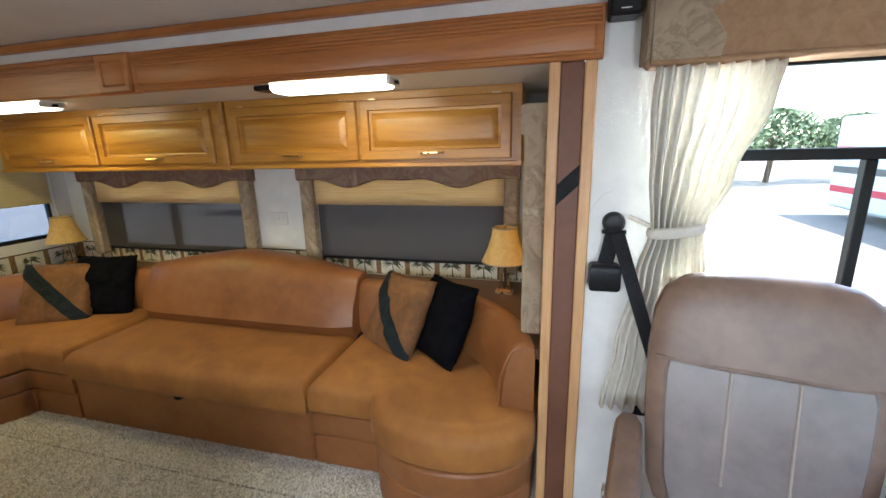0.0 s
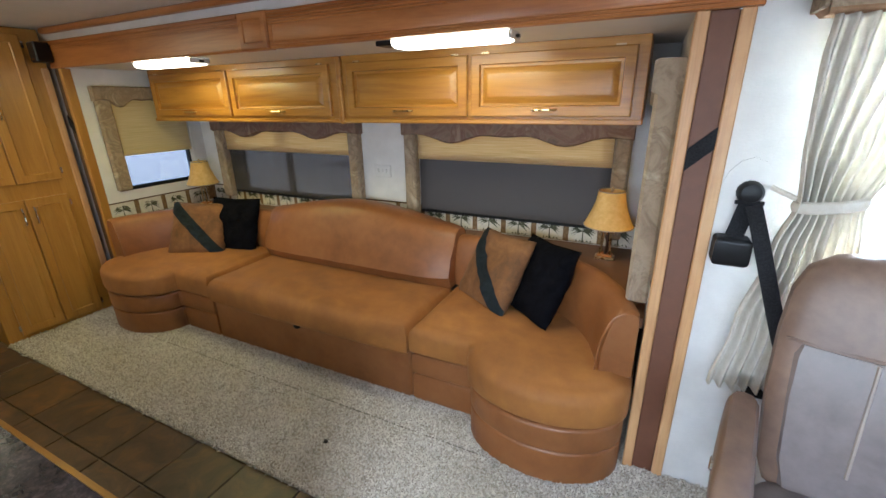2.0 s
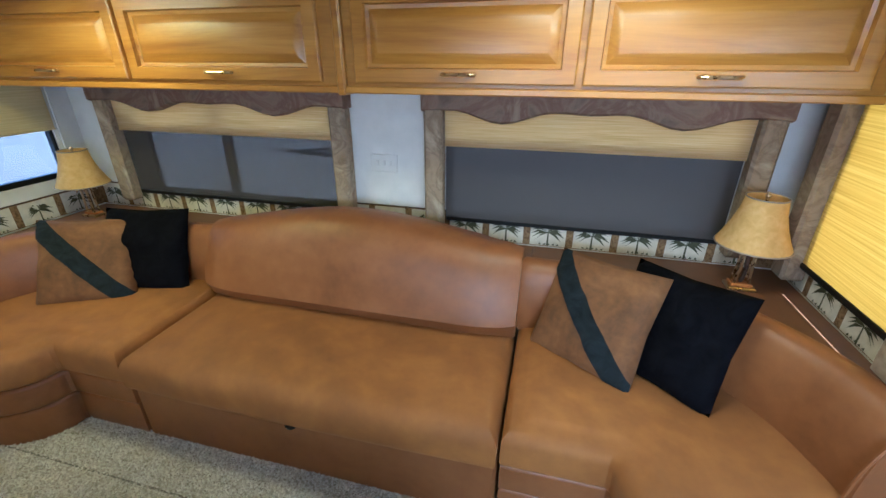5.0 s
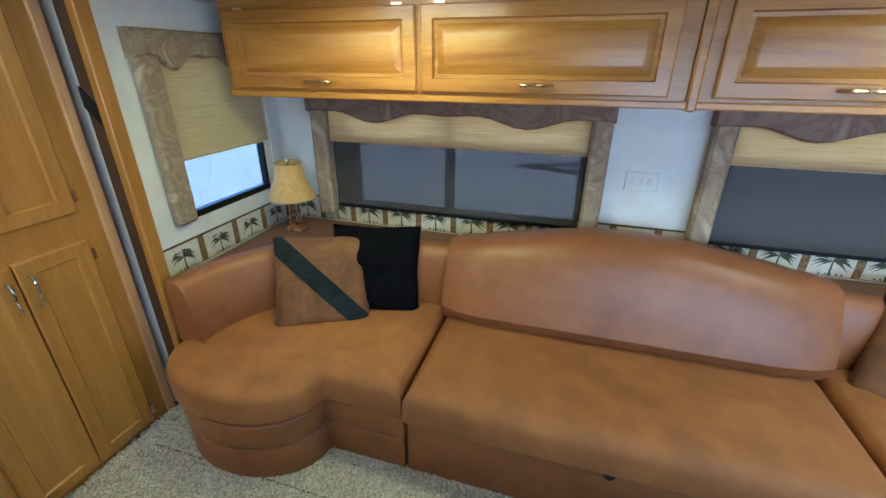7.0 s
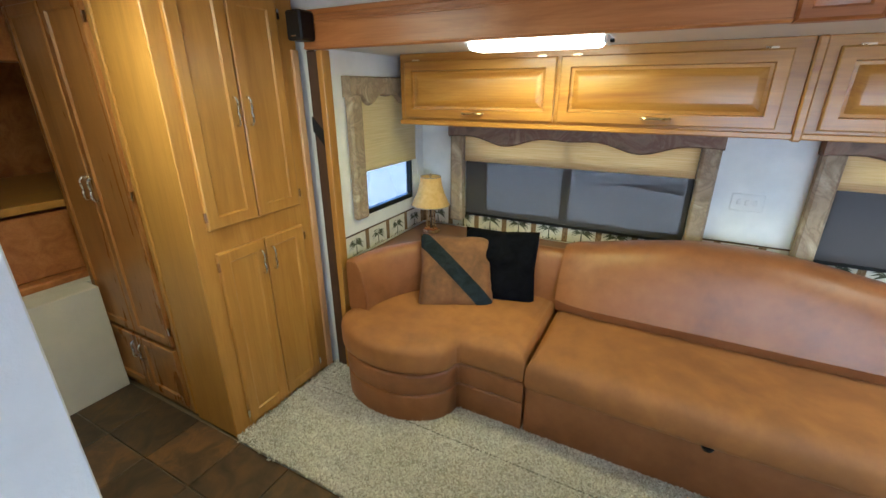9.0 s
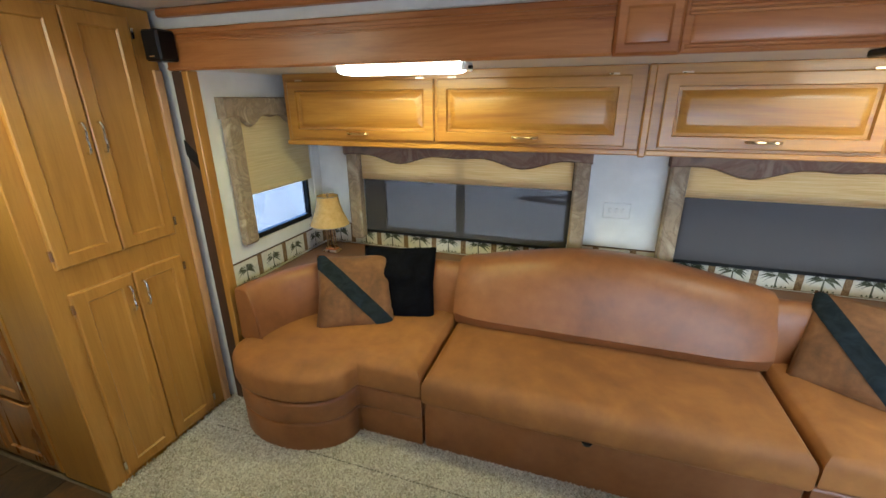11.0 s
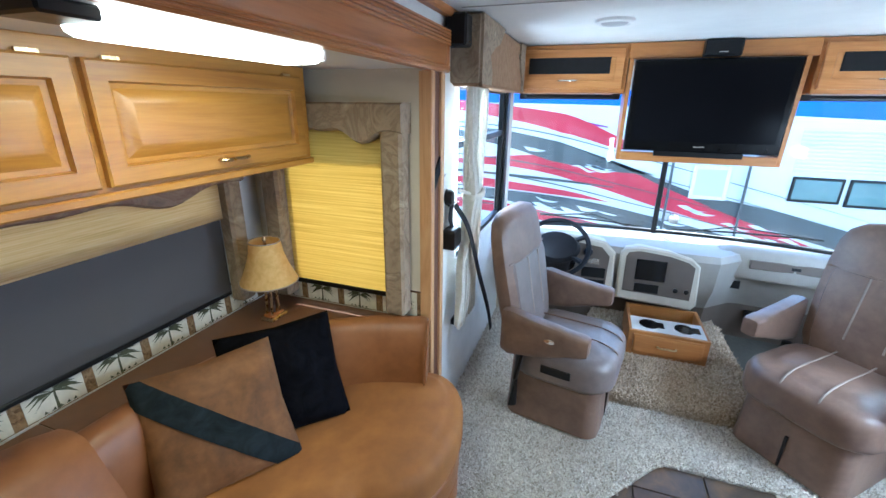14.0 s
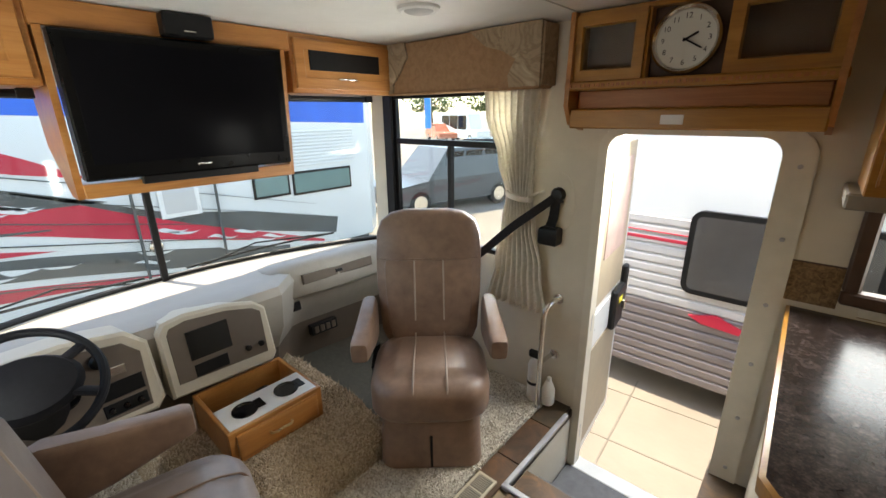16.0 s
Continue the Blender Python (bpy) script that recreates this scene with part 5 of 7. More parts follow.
    for s in (-1, 1):
        rings = []
        for y, h0, h1, w in ((0.23, 0.47, 0.69, 0.03), (0.19, 0.455, 0.70, 0.042), (0.05, 0.48, 0.675, 0.044), (-0.09, 0.525, 0.655, 0.044), (-0.17, 0.545, 0.648, 0.043), (-0.192, 0.552, 0.64, 0.036), (-0.196, 0.565, 0.625, 0.022)):
            ring = []
            for k in range(16):
                a = 2 * math.pi * k / 16
                ca, sa = math.cos(a), math.sin(a)
                ring.append((s * 0.315 + w * math.copysign(abs(ca) ** 0.4, ca), y, (h0 + h1) / 2 + (h1 - h0) / 2 * math.copysign(abs(sa) ** 0.4, sa)))
            rings.append(ring)
        arm = part("armrest", skin(B(), rings), leather, ob, "padded armrest")
        bm = lathe(B(), (s * 0.361, -0.02, 0.6), [(0.026, -0.002), (0.026, 0.004), (0.02, 0.006)], 14, pose(0, 0, 0, 0, 90 * s, 0) @ Matrix.Diagonal((0.5, 1, 1, 1)))
        part("adjuster", bm, CHROME, arm)
    part("control_plate", box(B(), -0.286, -0.27, -0.12, 0.03, 0.365, 0.41, 0.003), BLACK, ob)
    bm = tube(B(), [(-0.285, 0.14, 0.45), (-0.3, 0.15, 0.3), (-0.29, 0.16, 0.12)], 0.025, 8, 0.5)
    part("belt_buckle", bm, BLACK, ob)
    ob.matrix_world = m
    return ob


captain_seat("driver_seat", pose(1.63, 2.42, 0, 0, 0, -11), TAUPE, TAUPE_SKYLIT, "taupe leather swivel driver seat turned to the aisle")
captain_seat("passenger_seat", pose(1.68, 1.175, 0, 0, 0, -137), TAUPE, TAUPE, "brown leather swivel passenger seat facing back")

# ---- carpeted hump and drawer box ----
bm = B()
rings = []
for y, s in ((2.3, 0.0), (2.25, 1.0), (1.42, 1.0), (1.35, 0.0)):
    rings.append([(1.72 + 0.03 * (1 - s), y, 0.01), (1.80, y, 0.012 + 0.1 * s), (2.0, y, 0.012 + 0.165 * s), (2.9, y, 0.012 + 0.165 * s), (2.9, y, 0.0)])
skin(bm, rings)
solid("carpet_hump", bm, CARPET_SUNLIT, "shag carpeted engine hump between the seats, sun warmth in its tan", "carpet", "structure", 1)
bx = thing("drawer_box", (2.2, 1.82, 0.178), "low oak console box with a drawer and cup holders", "console")
bm = B()
for b in ((2.03, 2.05, 1.595, 2.04, 0.178, 0.345), (2.42, 2.44, 1.595, 2.04, 0.178, 0.345), (2.05, 2.42, 1.595, 1.615, 0.178, 0.345), (2.05, 2.42, 2.02, 2.04, 0.178, 0.345), (2.05, 2.42, 1.615, 2.02, 0.178, 0.2)):
    box(bm, *b, 0.003)
part("case", bm, OAK_Y, bx)
part("top_plate", box(B(), 2.045, 2.23, 1.61, 2.025, 0.325, 0.347, 0.003), WHITE_PAINT, bx, "white cup-holder plate")
for y in (1.72, 1.92):
    cup = part("cup_holder", lathe(B(), (2.135, y, 0.0), [(0.058, 0.348), (0.056, 0.353), (0.046, 0.353), (0.044, 0.349)], 20), BLACK_GLOSS, bx, "black cup holder ring")
    part("cup_tab", box(B(), 2.10, 2.17, y - 0.085, y - 0.05, 0.347, 0.353, 0.002), BLACK_GLOSS, cup)
mm = Matrix.Translation((2.03, 2.01, 0.2)) @ FACE_WEST
dr = part("drawer", rect_steps(B(), mm, 0.385, 0.125, [(0, 0), (0, 0.01), (0.006, 0.014), (0.02, 0.014)]), OAK_Y, bx, "oak drawer front")
handle(dr, mm @ Matrix.Translation((0.19, 0.065, 0.012)), 0.1, BRASS)
for k in range(3):
    bm = tube(B(), spline([(2.28 + 0.03 * k, 1.68 + 0.1 * k, 0.21), (2.3, 1.74 + 0.08 * k, 0.29), (2.36 - 0.03 * k, 1.8 + 0.06 * k, 0.24), (2.33, 1.9, 0.22)], 5), 0.012, 8)
    solid("cable_bundle", bm, BLACK, "coiled black cable in the console box", "cable")

# ---- front cabinets and television ----
def front_cab(y0, y1, label):
    ob = thing("overhead_cabinet", (2.7, (y0 + y1) / 2, 1.72), label, "cabinet", "front oak cabinets")
    part("body", box(B(), 2.478, 3.0, y0, y1, 1.722, 2.005, 0.004), OAK_Y, ob)
    m = Matrix.Translation((2.478, y1 - 0.02, 1.745)) @ FACE_WEST
    w = y1 - y0 - 0.04
    d = part("door", rect_steps(B(), m, w, 0.235, [(0, 0), (0, 0.014), (0.004, 0.018), (0.05, 0.018), (0.055, 0.014)]), OAK_Y, ob, "oak speaker door")
    plate_on("grille", m, 0.08, w - 0.08, 0.09, 0.185, 0.012, 0.021, BLACK, d, "black speaker cloth")
    handle(d, m @ Matrix.Translation((w / 2, 0.05, 0.016)), 0.11, CHROME)
    return ob


front_cab(2.245, 2.94, "oak front cabinet with a black speaker grille")
front_cab(0.64, 1.30, "oak front cabinet with a black speaker grille")
tvb = thing("tv_cabinet", (2.6, 1.78, 1.32), "oak cabinet housing that holds the television", "cabinet")
part("top_rail", box(B(), 2.47, 2.95, 1.30, 2.245, 1.915, 2.005, 0.004), OAK_Y, tvb)
for y0, y1 in ((2.215, 2.238), (1.335, 1.358)):
    bm = prism(B(), [(2.46, 1.915), (2.95, 1.915), (2.9, 1.5), (2.62, 1.315), (2.5, 1.315)], 0, 1, "y")
    for v in bm.verts:
        v.co.y = y0 + (y1 - y0) * v.co.y
    part("side_panel", bm, OAK_Y, tvb)
part("bottom_rail", box(B(), 2.487, 2.62, 1.358, 2.215, 1.315, 1.372, 0.003), OAK_Y, tvb)
TV_DARK = plain("tv_screen", (0.005, 0.005, 0.006), 0.16, 0, 0.2, 4, 0.0)
TV_DARK.node_tree.nodes["Principled BSDF"].inputs["Specular IOR Level"].default_value = 0.04
TV_CASE = plain("tv_casing", (0.005, 0.005, 0.005), 0.2, 0, 0.2, 30, 0.0)
TV_CASE.node_tree.nodes["Principled BSDF"].inputs["Specular IOR Level"].default_value = 0.15
tv = thing("television", (2.5, 1.78, 1.375), "large black flat-screen television, switched off", "television")
mt = Matrix.Translation((2.478, 2.205, 1.385)) @ FACE_WEST @ pose(0, 0, 0, 2.5, 0, 0)
plate_on("casing", mt, 0.0, 0.835, 0.0, 0.525, -0.06, 0.028, TV_CASE, tv, "", 0.008)
plate_on("screen", mt, 0.035, 0.8, 0.06, 0.495, 0.026, 0.03, TV_DARK, tv, "dark matt screen", 0.001)
plate_on("logo", mt, 0.39, 0.45, 0.03, 0.037, 0.027, 0.0295, CHROME, tv, "", 0.001)
plate_on("stand_bar", mt, 0.18, 0.66, -0.03, 0.002, -0.03, 0.024, BLACK, tv)
spk = thing("speaker", (2.44, 1.765, 1.93), "small black centre speaker above the television", "speaker")
part("cabinet", box(B(), 2.40, 2.468, 1.675, 1.86, 1.918, 2.003, 0.006), BLACK, spk)
part("badge", box(B(), 2.397, 2.4, 1.745, 1.79, 1.935, 1.941, 0.001), CHROME, spk)


# ---- ceiling vents, small speakers ----
for x, y in ((1.698, 1.174), (1.72, 2.36)):
    v = thing("ceiling_vent", (x, y, ZC - 0.02), "round white ceiling air vent", "vent", "round ceiling vents")
    part("ring", lathe(B(), (x, y, ZC), [(0.085, 0.0), (0.083, -0.012), (0.07, -0.018), (0.062, -0.014)], 24), WHITE_PAINT, v)
    part("louvre", lathe(B(), (x, y, ZC), [(0.06, -0.013), (0.05, -0.02), (0.01, -0.021)], 20), plain("vent_grey", (0.42, 0.41, 0.4), 0.5), v)
for x, y, z in ((1.30, 2.955, 1.93), (-2.62, 2.93, 1.86)):
    s = thing("speaker", (x, y, z - 0.06), "small black cube speaker on the wall", "speaker", "cube speakers")
    part("cabinet", box(B(), x - 0.045, x + 0.045, y - 0.045, y + 0.045, z - 0.06, z + 0.06, 0.008), BLACK, s)
    part("badge", box(B(), x - 0.015, x + 0.015, y - 0.048, y - 0.044, z - 0.045, z - 0.04, 0.001), CHROME, s)


# ---- cockpit window dressings ----
def cornice(name, x0, x1, y_wall, out, label):
    """Padded box valance: tan middle, feather-print corners with curved edges."""
    ob = thing("window_valance", ((x0 + x1) / 2, y_wall, 1.72), label, "valance", "cockpit box valances")
    y1 = y_wall + out
    part("box", box(B(), x0, x1, min(y_wall, y1), max(y_wall, y1), 1.722, 2.004, 0.012), VALANCE_TAN, ob)
    s = 1 if out > 0 else -1
    w = x1 - x0
    shapes = [[(0, 0), (0.16, 0.0), (0.17, 0.06), (0.13, 0.13), (0.2, 0.17), (0.3, 0.2), (0.4, 0.28), (0, 0.28)], [(1, 0.28), (0.86, 0.28), (0.84, 0.2), (0.9, 0.12), (0.96, 0.06), (0.97, 0), (1, 0)]]
    for sh in shapes:
        pts = [(x0 + p[0] * w, 1.724 + p[1]) for p in sh]
        part("corner_patch", prism(B(), pts, y1 - 0.002 * s, y1 + 0.012 * s, "y"), FEATHER, ob, "feather-print corner patch")
    part("end_patch", box(B(), x0 - 0.01, x0 + 0.002, min(y_wall, y1), max(y_wall, y1), 1.735, 2.0, 0.003), FEATHER, ob)
    bm = tube(B(), [(x0, y1 + 0.006 * s, 1.726), (x1, y1 + 0.006 * s, 1.726)], 0.008, 8)
    part("piping", bm, VALANCE_TAN, ob)
    return ob


cornice("d", 1.37, 2.47, YD, -0.13, "tan box valance with feather-print corners over the driver window")
cornice("p", 1.44, 2.47, YP, 0.13, "tan box valance with feather-print corners over the passenger window")


def curtain(y, side, rows, folds, label):
    """Pleated curtain gathered by a tie. rows: z, left x, right x, fold depth."""
    ob = thing("curtain", (rows[0][1], y, rows[-1][0]), label, "curtain", "cockpit curtains")
    n = folds * 8
    zs = []
    for a, b in zip(rows, rows[1:]):
        for k in range(7):
            t = k / 7
            t2 = t * t * (3 - 2 * t)
            zs.append((a[0] + (b[0] - a[0]) * t, *[p + (q - p) * t2 for p, q in zip(a[1:], b[1:])]))
    zs.append(rows[-1])
    rings = []
    for z, xa, xb, d in zs:
        ring = []
        for k in range(n + 1):
            u = k / n
            ph = folds * 2 * math.pi * u + 0.6 * math.sin(7 * u) + 0.9 * noise.noise(Vector((u * 5, z * 2, 0)))
            hem = -0.004 * math.sin(ph) if z == rows[-1][0] else 0
            ring.append((xa + (xb - xa) * u, y + side * 1.7 * d * (0.5 + 0.5 * math.sin(ph)) + side * 0.01 * noise.noise(Vector((u * 4, z * 4, 3))), z + hem))
        rings.append(ring + [(p[0], p[1] - side * 0.004, p[2]) for p in ring[::-1]])
    part("drape", skin(B(), rings), CURTAIN, ob, smooth=1)
    tie = min(rows, key=lambda r: r[2] - r[1])
    z, xa, xb, d = tie
    c = (xa + xb) / 2
    bm = tube(B(), [(c + (xb - xa) * 0.5 * math.cos(a * math.pi / 12), y + side * (d * 0.85 + (d * 0.85 + 0.012) * math.sin(a * math.pi / 12)), z + 0.012 * math.cos(a * math.pi / 12)) for a in range(25)], 0.011, 8, 1.6)
    part("tieback", bm, CURTAIN, ob, "fabric tieback round the curtain")
    bm = tube(B(), [(xa, y + side * d * 0.85, z + 0.01), (xa - 0.06, y - side * 0.0, z + 0.035)], 0.008, 8)
    part("tie_tail", bm, CURTAIN, ob)
    return ob


curtain(2.955, -1, [(1.722, 1.40, 1.735, 0.024), (1.62, 1.395, 1.72, 0.026), (1.40, 1.405, 1.64, 0.03), (1.228, 1.42, 1.57, 0.04), (1.08, 1.39, 1.59, 0.034), (0.8, 1.34, 1.61, 0.026), (0.555, 1.305, 1.62, 0.022)], 9, "ivory pleated curtain tied back beside the driver window")
curtain(0.56, 1, [(1.722, 1.475, 1.80, 0.024), (1.62, 1.475, 1.79, 0.026), (1.38, 1.485, 1.70, 0.03), (1.195, 1.49, 1.63, 0.04), (1.05, 1.46, 1.66, 0.034), (0.8, 1.41, 1.71, 0.026), (0.56, 1.37, 1.76, 0.022)], 9, "ivory pleated curtain tied back beside the passenger window")


def side_window(idx, y, hole, bar_z, div_x, label, s):
    x0, x1, z0, z1 = hole
    win = thing("window_%d" % idx, ((x0 + x1) / 2, y, z0), label, "window", "", "structure")
    a, b = (y + 0.005, y + 0.04) if s > 0 else (y - 0.04, y - 0.005)
    bm = B()
    for q in ((x0, x1, z0, z0 + 0.03), (x0, x1, z1 - 0.025, z1), (x0, x0 + 0.025, z0 + 0.03, z1 - 0.025), (x1 - 0.04, x1, z0 + 0.03, z1 - 0.025)):
        box(bm, q[0], q[1], a, b, q[2], q[3], 0.003)
    part("window_frame", bm, BLACK, win)
    part("transom", box(B(), x0 + 0.025, x1 - 0.04, a, b, bar_z - 0.018, bar_z + 0.018, 0.003), BLACK, win)
    part("mullion", box(B(), div_x - 0.015, div_x + 0.015, a, b, z0 + 0.03, bar_z - 0.018, 0.003), BLACK, win)
    pane = part("pane", box(B(), x0 + 0.025, x1 - 0.04, (a + b) / 2 - 0.002, (a + b) / 2 + 0.002, z0 + 0.03, z1 - 0.025), GLASS, win)
    pane.visible_shadow = False


side_window(6, YD, DWIN, 1.455, 2.03, "black-framed sliding driver window", 1)
side_window(7, YP, PWIN, 1.44, 2.115, "black-framed sliding passenger window", -1)
for y, s in ((YD, -1), (YP, 1)):
    bm = box(B(), 2.60, 2.684, min(y, y + s * 0.02), max(y, y + s * 0.02), 0.8, 1.74, 0.006)
    solid("trim_pillar_%s" % ("left" if s < 0 else "right"), bm, BLACK, "black window post cover", "trim", "structure")


def seat_belt(ax, ay, az, s, rx, rz, path, label):
    ob = thing("seat_belt", (ax, ay, az - 0.3), label, "seat belt", "shoulder belts")
    def oct_plate(x, z, w, h):
        return [(x + w * math.cos(a * math.pi / 8), z + h * math.sin(a * math.pi / 8)) for a in range(16)]
    part("backing_plate", prism(B(), oct_plate(ax - 0.005, az - 0.05, 0.085, 0.16), ay, ay + s * 0.006, "y"), WALL_CREAM if s > 0 else WALLPAPER, ob, "pale oval backing plate")
    part("guide_loop", lathe(B(), (ax, ay + s * 0.006, az), [(0.038, 0), (0.037, 0.02), (0.028, 0.032), (0.01, 0.036)], 18, pose(0, 0, 0, -90 * s, 0, 0)), BLACK, ob, "black belt guide")
    part("loop_bar", tube(B(), [(ax - 0.038, ay + s * 0.03, az - 0.03), (ax + 0.04, ay + s * 0.03, az - 0.03)], 0.007, 8), BLACK, ob)
    bm = puff(B(), [(rx - 0.052, 0), (rx + 0.052, 0), (rx + 0.052, 0.07), (rx - 0.052, 0.07)], rz - 0.05, rz + 0.05, 0.02, 0.02, 0, 0.001)
    for v in bm.verts:
        v.co.y = ay + s * (0.004 + v.co.y)
    part("retractor", bm, BLACK, ob, "black retractor housing")
    def strap(pts, w):
        pts = spline(pts, 5)
        rings = []
        for i, p in enumerate(pts):
            t = (pts[min(i + 1, len(pts) - 1)] - pts[max(i - 1, 0)]).normalized()
            e = t.cross(Vector((0, 1, 0))).normalized() * w
            o = Vector((0, 0.0015, 0))
            rings.append([p - e - o, p + e - o, p + e + o, p - e + o])
        return skin(B(), rings)
    part("webbing", strap([(ax, ay + s * 0.035, az - 0.02), ((ax + rx) / 2, ay + s * 0.03, (az + rz) / 2), (rx, ay + s * 0.045, rz + 0.05)], 0.026), WEBBING, ob, "black belt webbing")
    part("webbing", strap(path, 0.022), WEBBING, ob, "black belt webbing")
    return ob


seat_belt(1.318, YD, 1.235, -1, 1.295, 1.045, [(1.33, 2.965, 1.2), (1.365, 2.905, 1.08), (1.45, 2.865, 0.82), (1.53, 2.83, 0.6), (1.56, 2.81, 0.45)], "black shoulder belt and retractor on the driver wall")
seat_belt(1.368, YP, 1.215, 1, 1.385, 1.0, [(1.375, 0.565, 1.2), (1.45, 0.65, 1.125), (1.54, 0.685, 1.045), (1.7, 0.71, 0.89), (1.83, 0.735, 0.77)], "black shoulder belt and retractor on the passenger wall")
bm = box(B(), 1.43, 1.52, YD - 0.03, YD, 0.5, 0.535, 0.004)
solid("belt_bracket", bm, BLACK, "black metal bracket under the curtain", "bracket")

# ---- grab rail and extinguisher by the door ----
rail = thing("grab_rail", (1.345, 0.655, 0.012), "polished steel grab rail beside the entry steps", "grab rail")
part("rail", tube(B(), spline([(1.32, 0.525, 0.645), (1.325, 0.58, 0.65), (1.335, 0.635, 0.625), (1.34, 0.655, 0.56), (1.343, 0.655, 0.3), (1.345, 0.655, 0.012)], 6), 0.014, 12), CHROME, rail)
part("bracket", tube(B(), [(1.343, 0.655, 0.3), (1.335, 0.525, 0.3)], 0.012, 10), CHROME, rail)
for z in (0.645, 0.3):
    part("flange", lathe(B(), (1.325, 0.521, z), [(0.03, 0), (0.028, 0.008), (0.014, 0.01)], 16, pose(0, 0, 0, -90, 0, 0)), CHROME, rail)
part("foot_flange", lathe(B(), (1.345, 0.655, 0.01), [(0.028, 0), (0.026, 0.008), (0.014, 0.01)], 16), CHROME, rail)
ext = thing("fire_extinguisher", (1.40, 0.6, 0.012), "small white fire extinguisher with a black head", "extinguisher")
part("bottle", lathe(B(), (1.40, 0.6, 0.012), [(0.036, 0.0), (0.04, 0.01), (0.04, 0.22), (0.03, 0.255), (0.014, 0.27)], 20), WHITE_PAINT, ext)
part("valve_head", box(B(), 1.38, 1.44, 0.585, 0.615, 0.282, 0.325, 0.006), BLACK, ext)
part("strap", lathe(B(), (1.40, 0.6, 0.12), [(0.041, 0), (0.042, 0.002), (0.042, 0.018), (0.041, 0.02)], 20), BLACK, ext)
bot = thing("spray_bottle", (1.315, 0.6, 0.012), "short white plastic bottle beside the rail", "bottle")
part("bottle", lathe(B(), (1.315, 0.585, 0.012), [(0.034, 0.0), (0.038, 0.01), (0.038, 0.09), (0.024, 0.13), (0.012, 0.15)], 18), WHITE_PAINT, bot)
part("cap", lathe(B(), (1.315, 0.585, 0.16), [(0.014, 0), (0.014, 0.02), (0.01, 0.024)], 12), WHITE_PAINT, bot)

# ---- entry door ----
fr = thing("door_frame", (0.83, YP, -0.38), "cream metal entry door frame with screw heads", "door frame", "", "structure")
x0, x1, z0, z1 = DOOR
R0 = 0.07


def arch_loop(a0, a1, b0, b1, r):
    """Doorway outline with rounded top corners."""
    pts = [(a0, b0)]
    for k in range(7):
        a = math.pi - math.pi / 2 * k / 6
        pts.append((a0 + r + r * math.cos(a), b1 - r + r * math.sin(a)))
    for k in range(7):
        a = math.pi / 2 - math.pi / 2 * k / 6
        pts.append((a1 - r + r * math.cos(a), b1 - r + r * math.sin(a)))
    return pts + [(a1, b0)]


outer, inner = arch_loop(x0 - 0.09, x1 + 0.03, z0, z1 + 0.02, 0.1), arch_loop(x0 + 0.012, x1 - 0.012, z0, z1 - 0.012, R0)
bm = B()
vo, vi, wo, wi = ([bm.verts.new((p[0], yy, p[1])) for p in lp] for lp, yy in ((outer, YP + 0.012), (inner, YP + 0.012), (outer, YP + 0.0015), (inner, YP - 0.06)))
for i in range(len(outer) - 1):
    bm.faces.new([vo[i], vo[i + 1], vi[i + 1], vi[i]])
    bm.faces.new([vi[i], vi[i + 1], wi[i + 1], wi[i]])
    bm.faces.new([wo[i], wo[i + 1], vo[i + 1], vo[i]])
part("casing", bm, plain("frame_cream", (0.66, 0.61, 0.5), 0.4, 0, 0.06), fr)
for k in range(7):
    bm = lathe(B(), (x0 - 0.045, YP + 0.012, -0.2 + 0.27 * k), [(0.009, 0), (0.008, 0.004), (0.003, 0.005)], 10, pose(0, 0, 0, -90, 0, 0))
    part("screw", bm, STEEL, fr)
part("sill", box(B(), x0, x1, YP - 0.08, YP + 0.02, -0.4, -0.376, 0.004), WHITE_PAINT, fr)
# the open leaf, hinged at the front jamb
dm = Matrix.Translation((x1, YP - 0.03, 0)) @ pose(0, 0, 0, 0, 0, -84.5)
leaf = thing("entry_door", (x1, YP - 0.03, z0), "open entry door with tan panels and a black latch", "door")


def leaf_part(name, u0, u1, v0, v1, d0, d1, material, parent, label="", c=0.004):
    bm = box(B(), u0, u1, d0, d1, v0, v1, c)
    bm.transform(dm)
    return part(name, bm, material, parent, label)


slab_ = leaf_part("leaf", 0.0, 0.635, -0.37, 1.52, 0.0, 0.03, WHITE_PAINT, leaf, "white framed door leaf")
leaf_part("lower_panel", 0.05, 0.585, -0.3, 0.34, -0.004, 0.001, DOOR_TAN, slab_, "tan lower panel")
leaf_part("upper_panel", 0.05, 0.585, 0.6, 1.46, -0.004, 0.001, DOOR_TAN, slab_, "tan upper panel")
leaf_part("door_glass", 0.12, 0.52, 0.86, 1.38, -0.007, -0.003, plain("door_blind", (0.42, 0.3, 0.26), 0.6), slab_, "rosy covered door window")
leaf_part("cross_rail", 0.03, 0.6, 0.37, 0.57, -0.008, 0.001, WHITE_PAINT, slab_)
lt = leaf_part("latch", 0.36, 0.56, 0.34, 0.6, -0.045, -0.006, BLACK, leaf, "black latch housing", 0.012)
leaf_part("latch_label", 0.42, 0.5, 0.5, 0.54, -0.047, -0.044, plain("yellow_label", (0.7, 0.62, 0.05), 0.5), lt, "yellow label", 0.001)
leaf_part("latch_lever", 0.50, 0.53, 0.44, 0.5, -0.065, -0.044, CHROME, lt)
leaf_part("strike", 0.595, 0.66, 0.45, 0.69, -0.035, 0.0, BLACK, leaf, "black edge latch plate", 0.01)
